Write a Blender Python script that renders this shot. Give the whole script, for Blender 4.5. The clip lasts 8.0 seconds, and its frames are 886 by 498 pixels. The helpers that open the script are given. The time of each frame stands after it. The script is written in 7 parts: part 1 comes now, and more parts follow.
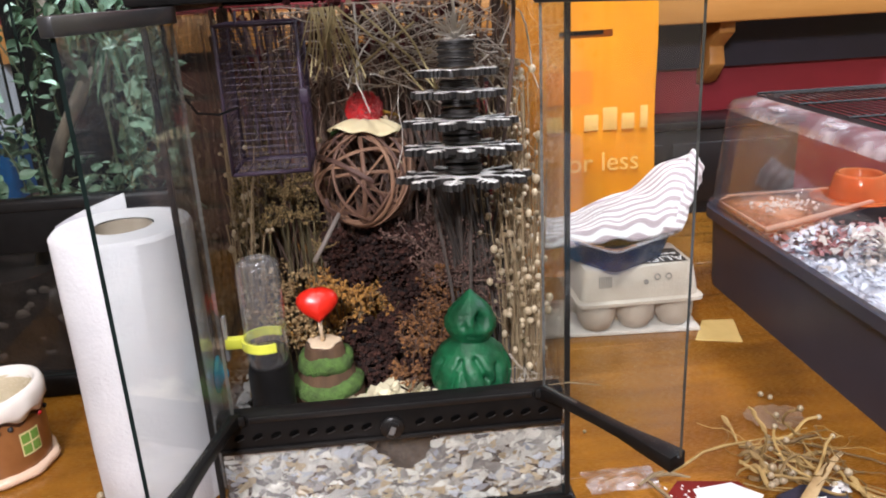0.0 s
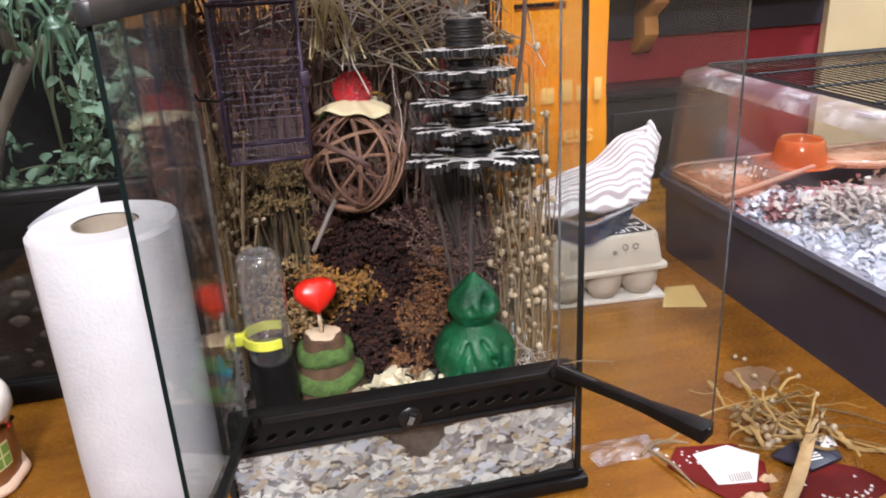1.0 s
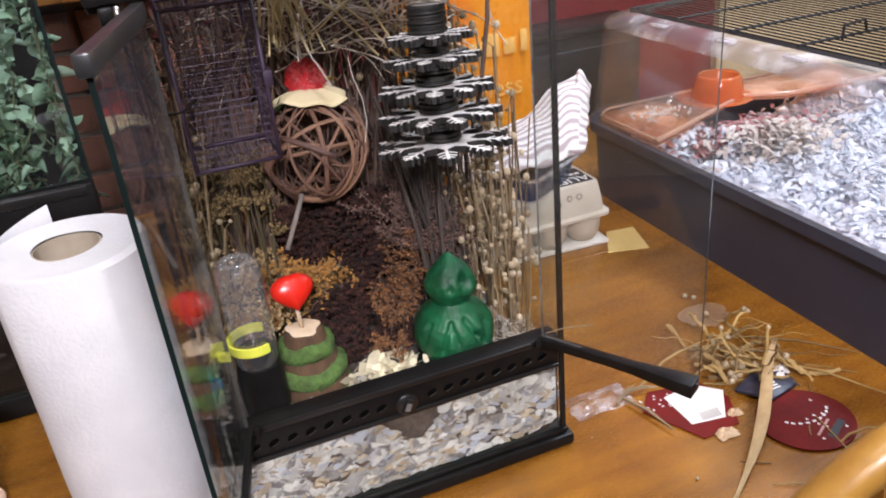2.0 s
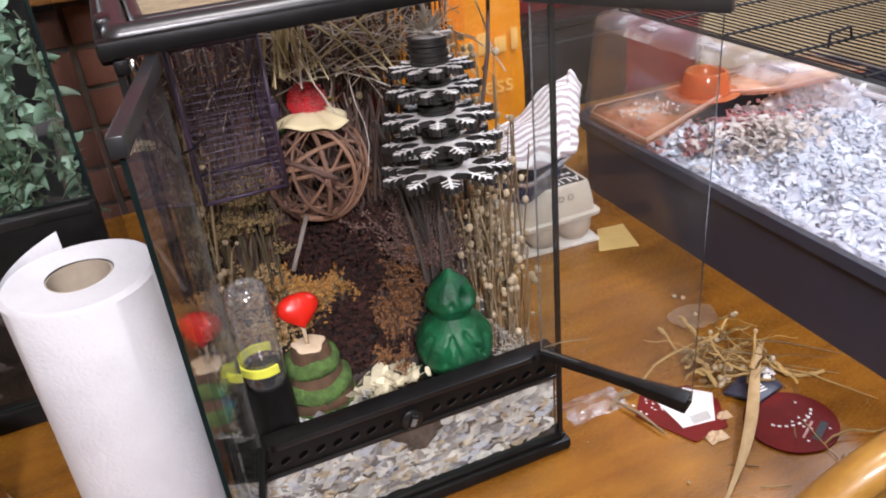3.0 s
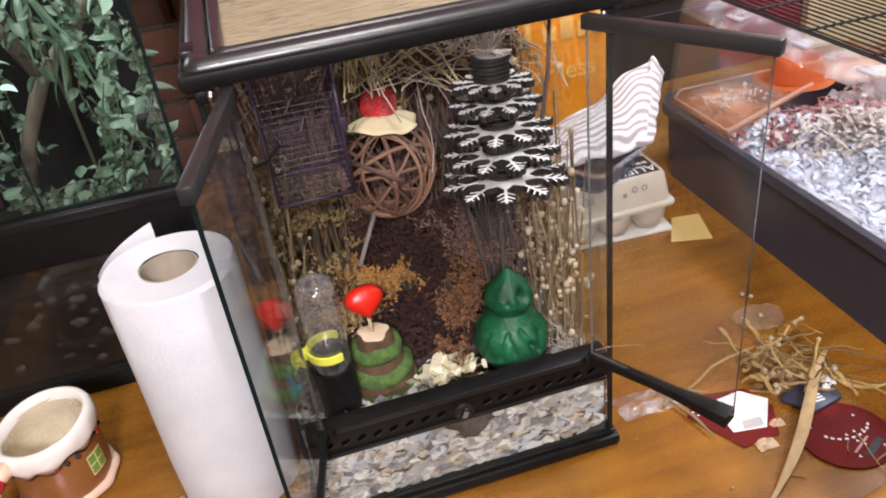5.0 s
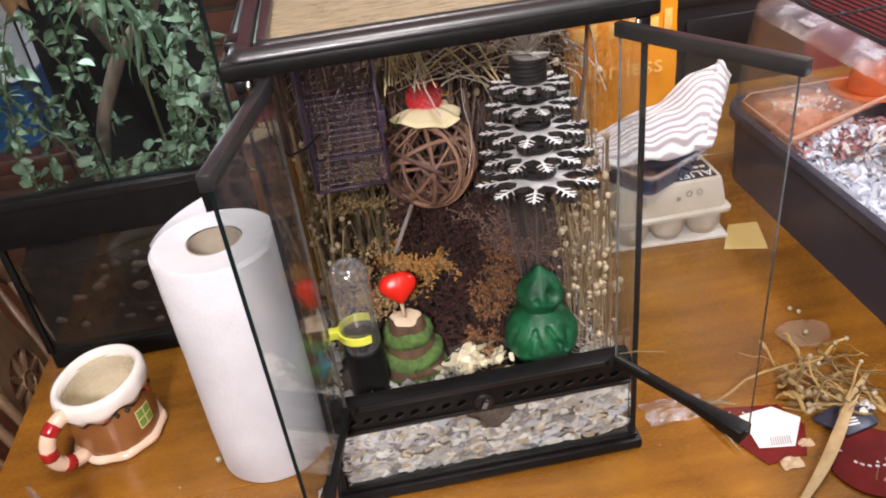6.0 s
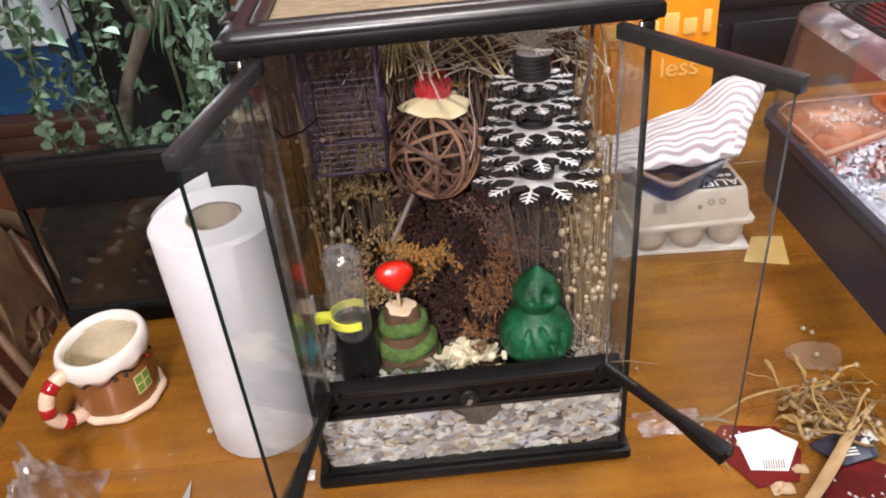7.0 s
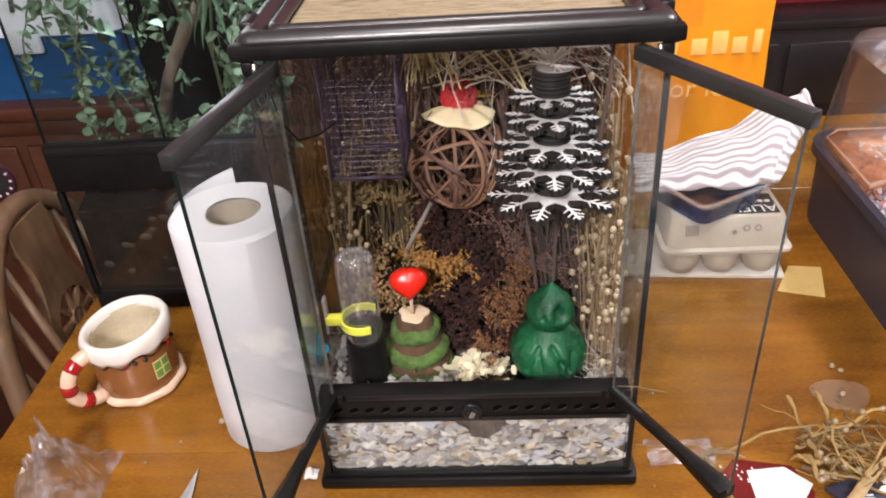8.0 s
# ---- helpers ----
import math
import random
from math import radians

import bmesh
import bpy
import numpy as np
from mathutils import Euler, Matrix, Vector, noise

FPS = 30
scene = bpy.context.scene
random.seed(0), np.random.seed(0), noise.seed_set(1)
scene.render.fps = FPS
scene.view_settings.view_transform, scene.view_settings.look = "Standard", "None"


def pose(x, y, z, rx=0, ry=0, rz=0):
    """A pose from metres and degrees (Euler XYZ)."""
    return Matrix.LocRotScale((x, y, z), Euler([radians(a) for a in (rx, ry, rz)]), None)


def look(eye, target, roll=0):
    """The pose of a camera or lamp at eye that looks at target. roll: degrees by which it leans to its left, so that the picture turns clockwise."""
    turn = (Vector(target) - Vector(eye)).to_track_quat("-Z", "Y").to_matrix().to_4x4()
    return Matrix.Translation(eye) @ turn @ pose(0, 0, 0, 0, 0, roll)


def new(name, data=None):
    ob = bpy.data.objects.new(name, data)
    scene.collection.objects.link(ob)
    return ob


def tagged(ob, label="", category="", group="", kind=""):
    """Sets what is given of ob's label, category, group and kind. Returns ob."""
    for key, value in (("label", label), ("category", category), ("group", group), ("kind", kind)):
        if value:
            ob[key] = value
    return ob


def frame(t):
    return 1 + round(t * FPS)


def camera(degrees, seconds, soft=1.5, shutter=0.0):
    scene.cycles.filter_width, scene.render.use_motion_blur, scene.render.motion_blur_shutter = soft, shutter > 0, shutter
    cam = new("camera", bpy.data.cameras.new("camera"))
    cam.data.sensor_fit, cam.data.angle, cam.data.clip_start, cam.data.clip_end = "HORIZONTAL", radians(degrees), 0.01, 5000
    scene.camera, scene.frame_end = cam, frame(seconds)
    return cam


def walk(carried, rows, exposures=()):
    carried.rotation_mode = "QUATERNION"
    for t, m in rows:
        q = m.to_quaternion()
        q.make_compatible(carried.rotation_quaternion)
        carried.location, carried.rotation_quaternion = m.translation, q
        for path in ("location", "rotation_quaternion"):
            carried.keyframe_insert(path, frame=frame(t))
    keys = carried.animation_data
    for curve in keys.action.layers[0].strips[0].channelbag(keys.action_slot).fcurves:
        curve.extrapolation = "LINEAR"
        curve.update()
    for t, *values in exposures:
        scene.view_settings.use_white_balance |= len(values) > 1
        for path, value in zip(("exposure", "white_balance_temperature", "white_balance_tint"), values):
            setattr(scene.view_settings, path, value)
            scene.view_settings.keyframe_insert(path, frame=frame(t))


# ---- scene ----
cam = camera(59.5, 8.0, 1.9)
PATH = [
    (0, (0.005, -0.581, 0.459), (0.153, 1.306, -0.187), -3.1),
    (0.5, (-0.043, -0.56, 0.459), (0.22, 1.3, -0.229), -2.7),
    (1, (-0.08, -0.55, 0.47), (0.305, 1.272, -0.26), -3.0),
    (1.5, (-0.11, -0.54, 0.486), (0.377, 1.211, -0.349), -5.2),
    (2, (-0.133, -0.519, 0.514), (0.456, 1.167, -0.384), -5.8),
    (2.2, (-0.143, -0.519, 0.523), (0.462, 1.162, -0.374), -6.3),
    (3.3, (-0.142, -0.510, 0.577), (0.467, 1.111, -0.424), -5.6),
    (3.5, (-0.14, -0.512, 0.583), (0.465, 1.106, -0.425), -5.3),
    (4, (-0.135, -0.519, 0.596), (0.371, 1.117, -0.438), -7.0),
    (4.2, (-0.132, -0.518, 0.600), (0.344, 1.119, -0.443), -7.3),
    (5.3, (-0.095, -0.536, 0.627), (0.189, 1.133, -0.438), -7.7),
    (5.5, (-0.085, -0.541, 0.629), (0.153, 1.135, -0.437), -7.5),
    (6, (-0.066, -0.548, 0.634), (0.074, 1.13, -0.445), -7.5),
    (6.5, (-0.047, -0.549, 0.637), (0.034, 1.123, -0.459), -7.5),
    (7, (-0.018, -0.543, 0.632), (0.0, 1.127, -0.469), -5.4),
    (7.5, (0.008, -0.54, 0.633), (-0.044, 1.129, -0.467), -4.4),
    (8, (0.02, -0.536, 0.635), (-0.099, 1.137, -0.455), -4.1),
]
walk(cam, [(t, look(eye, target, roll)) for t, eye, target, roll in PATH],
     [(0, 0.12, 6250, 13), (1, 0.10, 6250, 15), (2, 0.02, 6200, 16), (4, -0.02, 6300, 17), (5.5, 0.0, 6500, 16), (7, 0.04, 6600, 16), (8, 0.08, 6600, 16)])

# ---- light ----
world = bpy.data.worlds.new("room")
scene.world = world
world.use_nodes = True
world.node_tree.nodes["Background"].inputs[0].default_value = (0.9, 0.92, 1.0, 1)
world.node_tree.nodes["Background"].inputs[1].default_value = 0.03


def area_lamp(name, eye, target, size, watts, colour):
    data = bpy.data.lights.new(name, "AREA")
    data.shape, data.size, data.energy, data.color = "DISK", size, watts, colour
    ob = new(name, data)
    ob.matrix_world = look(eye, target)
    return ob


area_lamp("ceiling_lamp_light", (-0.35, -1.75, 1.50), (0.0, 0.1, 0.2), 0.40, 77, (1.0, 0.962, 0.972))
area_lamp("small_ceiling_lamp_light", (0.02, -0.42, 1.50), (0.05, -0.2, 0), 0.34, 12, (1.0, 0.96, 0.90))
area_lamp("cool_ceiling_lamp_light", (1.45, 0.35, 1.50), (0.75, 0.2, 0), 0.30, 35, (0.80, 0.90, 1.0))
area_lamp("terrarium_lamp_light", (-0.37, 0.44, 0.585), (-0.37, 0.42, 0), 0.16, 1.25, (0.86, 0.96, 1.0))


# ---- materials ----
def material(name, a, b=None, rough=0.5, metal=0.0, scale=40.0, stretch=(1, 1, 1), bump=0.1, fine=400.0, coat=0.0,
             island=False, random_object=False, subsurface=0.0, sheen=0.0, spec=0.5):
    m = bpy.data.materials.new(name)
    m.use_nodes = True
    nt = m.node_tree
    p = nt.nodes["Principled BSDF"]
    link = nt.links.new
    b = b or tuple(c * 0.7 for c in a)
    tc = nt.nodes.new("ShaderNodeTexCoord")
    mp = nt.nodes.new("ShaderNodeMapping")
    mp.inputs["Scale"].default_value = stretch
    link(tc.outputs["Object"], mp.inputs["Vector"])
    n1 = nt.nodes.new("ShaderNodeTexNoise")
    n1.inputs["Scale"].default_value, n1.inputs["Detail"].default_value, n1.inputs["Roughness"].default_value = scale, 6, 0.6
    link(mp.outputs[0], n1.inputs["Vector"])
    n2 = nt.nodes.new("ShaderNodeTexNoise")
    n2.inputs["Scale"].default_value, n2.inputs["Detail"].default_value = fine, 4
    link(mp.outputs[0], n2.inputs["Vector"])
    ramp = nt.nodes.new("ShaderNodeMapRange")
    ramp.inputs["From Min"].default_value, ramp.inputs["From Max"].default_value = 0.3, 0.7
    fac = n1.outputs["Fac"]
    if island or random_object:
        node = nt.nodes.new("ShaderNodeNewGeometry" if island else "ShaderNodeObjectInfo")
        mix = nt.nodes.new("ShaderNodeMath")
        mix.operation = "MULTIPLY_ADD"
        link(node.outputs["Random Per Island" if island else "Random"], mix.inputs[0])
        mix.inputs[1].default_value = 0.55
        half = nt.nodes.new("ShaderNodeMath")
        half.operation = "MULTIPLY"
        link(fac, half.inputs[0])
        half.inputs[1].default_value = 0.45
        link(half.outputs[0], mix.inputs[2])
        fac = mix.outputs[0]
        ramp.inputs["From Min"].default_value, ramp.inputs["From Max"].default_value = 0.2, 0.8
    link(fac, ramp.inputs["Value"])
    col = nt.nodes.new("ShaderNodeMix")
    col.data_type = "RGBA"
    col.inputs[6].default_value, col.inputs[7].default_value = (*a, 1), (*b, 1)
    link(ramp.outputs[0], col.inputs[0])
    link(col.outputs[2], p.inputs["Base Color"])
    rr = nt.nodes.new("ShaderNodeMapRange")
    rr.inputs["To Min"].default_value, rr.inputs["To Max"].default_value = max(0.02, rough - 0.1), min(1, rough + 0.12)
    link(n2.outputs["Fac"], rr.inputs["Value"])
    link(rr.outputs[0], p.inputs["Roughness"])
    p.inputs["Metallic"].default_value = metal
    p.inputs["Specular IOR Level"].default_value = spec
    p.inputs["Coat Weight"].default_value = coat
    p.inputs["Coat Roughness"].default_value = 0.12
    p.inputs["Subsurface Weight"].default_value = subsurface
    p.inputs["Sheen Weight"].default_value = sheen
    if subsurface:
        p.inputs["Subsurface Radius"].default_value = (0.006, 0.004, 0.003)
    if bump:
        bp = nt.nodes.new("ShaderNodeBump")
        bp.inputs["Strength"].default_value, bp.inputs["Distance"].default_value = bump, 0.002
        link(n2.outputs["Fac"], bp.inputs["Height"])
        link(bp.outputs[0], p.inputs["Normal"])
    return m


def clear(name, tint=(0.97, 0.99, 0.98), gloss=0.03, ior=1.5, milk=0.0, milk_colour=(0.9, 0.9, 0.9), smear=0.0):
    """Thin clear sheet: what is behind shows through, the surface mirrors by its Fresnel gloss; milk mixes in a diffuse
    haze.
    """
    m = bpy.data.materials.new(name)
    m.use_nodes = True
    nt = m.node_tree
    link = nt.links.new
    nt.nodes.remove(nt.nodes["Principled BSDF"])
    tr = nt.nodes.new("ShaderNodeBsdfTransparent")
    tr.inputs[0].default_value = (*tint, 1)
    gl = nt.nodes.new("ShaderNodeBsdfGlossy")
    gl.inputs["Roughness"].default_value = gloss
    lw = nt.nodes.new("ShaderNodeLayerWeight")
    pw = nt.nodes.new("ShaderNodeMath")
    pw.operation = "POWER"
    link(lw.outputs["Facing"], pw.inputs[0])
    pw.inputs[1].default_value = 4.0
    lw.inputs["Blend"].default_value = 0.5
    f0 = ((ior - 1) / (ior + 1)) ** 2
    fr = nt.nodes.new("ShaderNodeMath")
    fr.operation = "MULTIPLY_ADD"
    link(pw.outputs[0], fr.inputs[0])
    fr.inputs[1].default_value, fr.inputs[2].default_value = (1 - f0) * 0.8, f0
    mix = nt.nodes.new("ShaderNodeMixShader")
    base = tr.outputs[0]
    if milk:
        di = nt.nodes.new("ShaderNodeBsdfDiffuse")
        di.inputs[0].default_value = (*milk_colour, 1)
        mm = nt.nodes.new("ShaderNodeMixShader")
        link(tr.outputs[0], mm.inputs[1])
        link(di.outputs[0], mm.inputs[2])
        mm.inputs[0].default_value = milk
        if smear:
            no = nt.nodes.new("ShaderNodeTexNoise")
            no.inputs["Scale"].default_value, no.inputs["Detail"].default_value = smear, 5
            tc = nt.nodes.new("ShaderNodeTexCoord")
            link(tc.outputs["Object"], no.inputs["Vector"])
            mr = nt.nodes.new("ShaderNodeMapRange")
            mr.inputs["From Min"].default_value, mr.inputs["From Max"].default_value = 0.45, 0.75
            mr.inputs["To Min"].default_value, mr.inputs["To Max"].default_value = milk * 0.3, milk * 2.2
            link(no.outputs["Fac"], mr.inputs["Value"])
            link(mr.outputs[0], mm.inputs[0])
        base = mm.outputs[0]
    link(fr.outputs[0], mix.inputs[0])
    link(base, mix.inputs[1])
    link(gl.outputs[0], mix.inputs[2])
    link(mix.outputs[0], nt.nodes["Material Output"].inputs["Surface"])
    return m


def glowing(name, colour, strength):
    m = bpy.data.materials.new(name)
    m.use_nodes = True
    p = m.node_tree.nodes["Principled BSDF"]
    p.inputs["Emission Color"].default_value, p.inputs["Emission Strength"].default_value = (*colour, 1), strength
    return m


PINE = material("varnished_pine", (0.330, 0.141, 0.015), (0.188, 0.070, 0.008), 0.26, scale=5, stretch=(1.2, 9, 9), bump=0.05, fine=120, coat=0.35)
CHAIR = material("honey_pine", (0.42, 0.225, 0.040), (0.29, 0.135, 0.024), 0.36, scale=9, stretch=(6, 6, 1), bump=0.05, fine=160, coat=0.2)
CHAIR_OLD = material("worn_brown_beech", (0.20, 0.115, 0.062), (0.12, 0.065, 0.035), 0.5, scale=9, stretch=(6, 6, 1), bump=0.08, fine=160)
BLACK = material("black_plastic", (0.0052, 0.0048, 0.0048), (0.0095, 0.0088, 0.0088), 0.42, scale=60, bump=0.08, fine=900, spec=0.16)
BLACK_SHINE = material("glossy_black_plastic", (0.007, 0.0065, 0.0065), (0.013, 0.012, 0.012), 0.34, scale=30, bump=0.05, fine=600, spec=0.34)
RAIL_TOP = material("polished_black_plastic", (0.014, 0.014, 0.015), (0.024, 0.024, 0.025), 0.32, scale=30, bump=0.04, fine=600, spec=0.8)
RUBBER = material("black_silicone", (0.006, 0.006, 0.006), (0.010, 0.010, 0.010), 0.5, spec=0.25)
BLADE = material("brushed_steel", (0.62, 0.62, 0.63), (0.46, 0.46, 0.47), 0.4, 0.5)
STEEL = material("steel", (0.55, 0.55, 0.56), (0.42, 0.42, 0.43), 0.25, 1.0)
# GLASS: bluish milk paints pale reflections as haze; GLASS_CLEAN has far less
GLASS = clear("clear_glass", (0.960, 0.975, 0.970), 0.02, 1.5, 0.012, (0.80, 0.82, 0.92), 9.0)
GLASS_CLEAN = clear("clean_glass", (0.955, 0.975, 0.965), 0.02, 1.5, 0.003, (0.8, 0.85, 0.9), 9.0)
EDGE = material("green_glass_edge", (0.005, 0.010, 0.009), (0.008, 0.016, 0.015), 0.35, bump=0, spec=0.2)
# paler copies of EDGE, with the light caught by the door edges in their colour
EDGE_BRIGHT = material("bright_lit_glass_edge", (0.26, 0.26, 0.25), (0.05, 0.05, 0.048), 0.25, scale=18, bump=0)
EDGE_LIT = material("lit_glass_edge", (0.085, 0.088, 0.082), (0.03, 0.032, 0.03), 0.2, scale=25, bump=0)
ACRYLIC = clear("clear_plastic", (0.95, 0.95, 0.96), 0.07, 1.45, 0.05, (0.75, 0.72, 0.75), 6.0)
BOTTLE = clear("bottle_plastic", (0.95, 0.95, 0.96), 0.03, 2.0, 0.06, (0.85, 0.85, 0.88))
FILM = clear("clear_film", (0.93, 0.94, 0.95), 0.05, 1.9, 0.08, (0.9, 0.9, 0.95))
PAPER = material("kitchen_paper", (0.67, 0.67, 0.69), (0.60, 0.60, 0.63), 0.9, scale=14, bump=0.35, fine=260)
CARDTUBE = material("grey_card_tube", (0.42, 0.36, 0.28), (0.34, 0.28, 0.21), 0.85)
WILLOW = material("willow_strip", (0.27, 0.145, 0.085), (0.085, 0.042, 0.034), 0.6, scale=60, bump=0.2, random_object=True)
FELT_RED = material("red_felt", (0.74, 0.016, 0.020), (0.58, 0.010, 0.012), 0.95, bump=0.6, fine=700, sheen=0.5)
CREAM = material("cream_felt", (0.90, 0.79, 0.50), (0.82, 0.69, 0.40), 0.9, bump=0.2)
HEART = material("red_lacquer", (0.74, 0.022, 0.008), (0.60, 0.014, 0.006), 0.32, bump=0.03, coat=0.12, subsurface=0.1)
BARK = material("brown_bark", (0.115, 0.062, 0.03), (0.055, 0.03, 0.016), 0.85, scale=70, stretch=(1, 1, 0.3), bump=0.7, fine=200)
PALEWOOD = material("pale_cut_wood", (0.80, 0.65, 0.47), (0.66, 0.50, 0.33), 0.7, scale=50)
MOSS = material("green_moss_band", (0.105, 0.205, 0.042), (0.045, 0.070, 0.020), 0.95, scale=110, bump=1.0, fine=420)
GREEN = material("green_painted_clay", (0.008, 0.130, 0.046), (0.003, 0.062, 0.024), 0.45, scale=35, bump=0.55, fine=260)
BLACKWOOD = material("black_stained_wood", (0.012, 0.011, 0.011), (0.028, 0.025, 0.023), 0.5, scale=60, bump=0.25)
WHITEPAINT = material("white_printed_top", (0.84, 0.82, 0.80), (0.68, 0.66, 0.64), 0.55, scale=120, bump=0.1)
PURPLE = material("purple_plastic", (0.062, 0.038, 0.072), (0.030, 0.018, 0.036), 0.5, bump=0.03)
YELLOW = material("yellow_plastic", (0.78, 0.80, 0.10), (0.72, 0.74, 0.08), 0.3, bump=0.0, subsurface=0.1)
BLUECUP = clear("blue_suction_cup", (0.10, 0.62, 0.85), 0.1, 1.45, 0.55, (0.03, 0.42, 0.72))
STEM_DARK = material("dark_dry_stem", (0.200, 0.130, 0.098), (0.052, 0.032, 0.027), 0.85, island=True, bump=0.1)
STEM_TAN = material("tan_dry_stem", (0.36, 0.27, 0.155), (0.16, 0.105, 0.055), 0.75, island=True, bump=0.1)
STEM_OLIVE = material("olive_dry_stem", (0.13, 0.10, 0.045), (0.04, 0.030, 0.014), 0.8, island=True, bump=0.1)
HEAPSTEM = material("yellow_dry_stem", (0.42, 0.28, 0.10), (0.13, 0.075, 0.026), 0.75, island=True, bump=0.1)
GOLD = material("golden_dry_flower", (0.60, 0.31, 0.075), (0.26, 0.115, 0.028), 0.9, island=True)
OLIVE = material("olive_dry_flower", (0.36, 0.25, 0.105), (0.105, 0.066, 0.026), 0.9, island=True)
MAHOG = material("mahogany_dry_flower", (0.060, 0.019, 0.011), (0.008, 0.003, 0.0025), 0.95, island=True)
MAUVE = material("mauve_dry_flower", (0.235, 0.138, 0.108), (0.050, 0.026, 0.021), 0.95, island=True)
SEED = material("pale_seed_pod", (0.50, 0.41, 0.28), (0.24, 0.175, 0.095), 0.4, island=True, bump=0.05)
FLAKE = material("grey_paper_bedding", (0.82, 0.80, 0.75), (0.12, 0.115, 0.125), 0.9, island=True, bump=0.15)
FLAKE_COOL = material("white_paper_bedding", (0.82, 0.85, 0.91), (0.70, 0.74, 0.82), 0.9, island=True, bump=0.15)
RED_HAY = material("reddish_bedding", (0.56, 0.28, 0.27), (0.36, 0.15, 0.15), 0.95, island=True)
BUFF = material("buff_bedding", (0.74, 0.67, 0.60), (0.56, 0.49, 0.44), 0.95, island=True)
CREAMPAPER = material("cream_paper_shred", (0.76, 0.70, 0.50), (0.46, 0.41, 0.28), 0.85, island=True)
LEAF = material("green_leaf", (0.030, 0.072, 0.034), (0.125, 0.190, 0.120), 0.5, scale=50, random_object=True, bump=0.1, subsurface=0.05)
LEAF_PALE = material("pale_green_leaf", (0.36, 0.50, 0.38), (0.13, 0.23, 0.15), 0.5, scale=50, random_object=True, bump=0.1)
PALM = material("palm_leaf", (0.035, 0.085, 0.040), (0.06, 0.12, 0.06), 0.5, random_object=True)
DEADLEAF = material("dry_brown_leaf", (0.20, 0.105, 0.045), (0.12, 0.06, 0.026), 0.7)
VINE = material("vine_stem", (0.090, 0.100, 0.050), (0.045, 0.055, 0.024), 0.7)
DRIFT = material("driftwood", (0.13, 0.095, 0.066), (0.022, 0.014, 0.010), 0.85, scale=45, stretch=(1, 1, 0.3), bump=0.5, fine=120)
SOIL = material("dark_soil", (0.020, 0.013, 0.010), (0.009, 0.006, 0.005), 0.95, scale=60, bump=0.9, fine=250, spec=0.15)
PEBBLE = material("brown_pebble", (0.060, 0.040, 0.030), (0.022, 0.015, 0.012), 0.8, scale=90, bump=0.7, fine=260, random_object=True)
# near black: the deep shade behind the leaves is put into this colour
BACKDARK = material("shade_dark_cork_background", (0.004, 0.0036, 0.0036), (0.002, 0.002, 0.002), 0.95, scale=30, bump=0.9, fine=90, spec=0.1)
GREYTRAY = material("dark_grey_plastic", (0.037, 0.042, 0.066), (0.029, 0.033, 0.052), 0.42, scale=20, bump=0.08, fine=700)
ORANGE = clear("orange_clear_plastic", (1.0, 0.70, 0.50), 0.12, 1.6, 0.40, (0.95, 0.56, 0.38), 14.0)
ORANGE_LIP = clear("pale_orange_plastic_edge", (1.0, 0.78, 0.62), 0.10, 1.7, 0.42, (0.95, 0.66, 0.50))
ORANGE_SOLID = clear("orange_plastic", (1.0, 0.50, 0.20), 0.10, 1.5, 0.42, (0.90, 0.27, 0.08))
CLIP = clear("clear_plastic_clip", (0.9, 0.9, 0.92), 0.08, 1.7, 0.34, (0.78, 0.76, 0.80))
WIRE = material("black_wire", (0.010, 0.010, 0.011), (0.016, 0.016, 0.016), 0.55, spec=0.2)
BAG = material("orange_carrier_bag", (0.86, 0.34, 0.012), (0.74, 0.25, 0.006), 0.30, scale=6, bump=0.1, fine=30, subsurface=0.15)
BAGPRINT = material("pale_orange_print", (0.90, 0.54, 0.16), (0.87, 0.48, 0.12), 0.4)
BAGPATCH = material("deep_orange_print", (0.88, 0.27, 0.01), (0.82, 0.23, 0.01), 0.4)
PULP = material("grey_egg_carton", (0.56, 0.50, 0.415), (0.46, 0.40, 0.325), 0.95, scale=25, bump=0.5, fine=300)
INK = material("black_ink", (0.016, 0.016, 0.018), (0.024, 0.024, 0.026), 0.6)
INKGREY = material("grey_ink", (0.20, 0.185, 0.16), (0.25, 0.23, 0.2), 0.8)
LABELWHITE = material("white_card", (0.80, 0.78, 0.76), (0.72, 0.70, 0.68), 0.7)
TRAYCARD = material("white_board", (0.70, 0.66, 0.60), (0.60, 0.56, 0.50), 0.8)
NOTE = material("yellow_note", (0.66, 0.48, 0.18), (0.58, 0.41, 0.14), 0.8)
BLUEDISH = clear("blue_clear_plastic", (0.45, 0.55, 0.75), 0.06, 1.5, 0.25, (0.05, 0.09, 0.20))
REDCARD = material("red_card", (0.165, 0.012, 0.009), (0.095, 0.007, 0.006), 0.6, scale=25, spec=0.15)
BLUECARD = material("dark_blue_card", (0.035, 0.035, 0.06), (0.02, 0.02, 0.035), 0.4)
MUGBROWN = material("brown_glaze", (0.30, 0.125, 0.042), (0.22, 0.085, 0.026), 0.32, scale=30, bump=0.04, coat=0.2)
MUGWHITE = material("white_glaze", (0.84, 0.80, 0.76), (0.78, 0.72, 0.66), 0.15, scale=30, bump=0.04, fine=80, coat=0.5)
MUGPINK = material("peach_glaze", (0.80, 0.60, 0.46), (0.70, 0.48, 0.34), 0.2, coat=0.5)
MUGRED = material("red_glaze", (0.40, 0.012, 0.014), (0.34, 0.01, 0.012), 0.15, bump=0, coat=0.5)
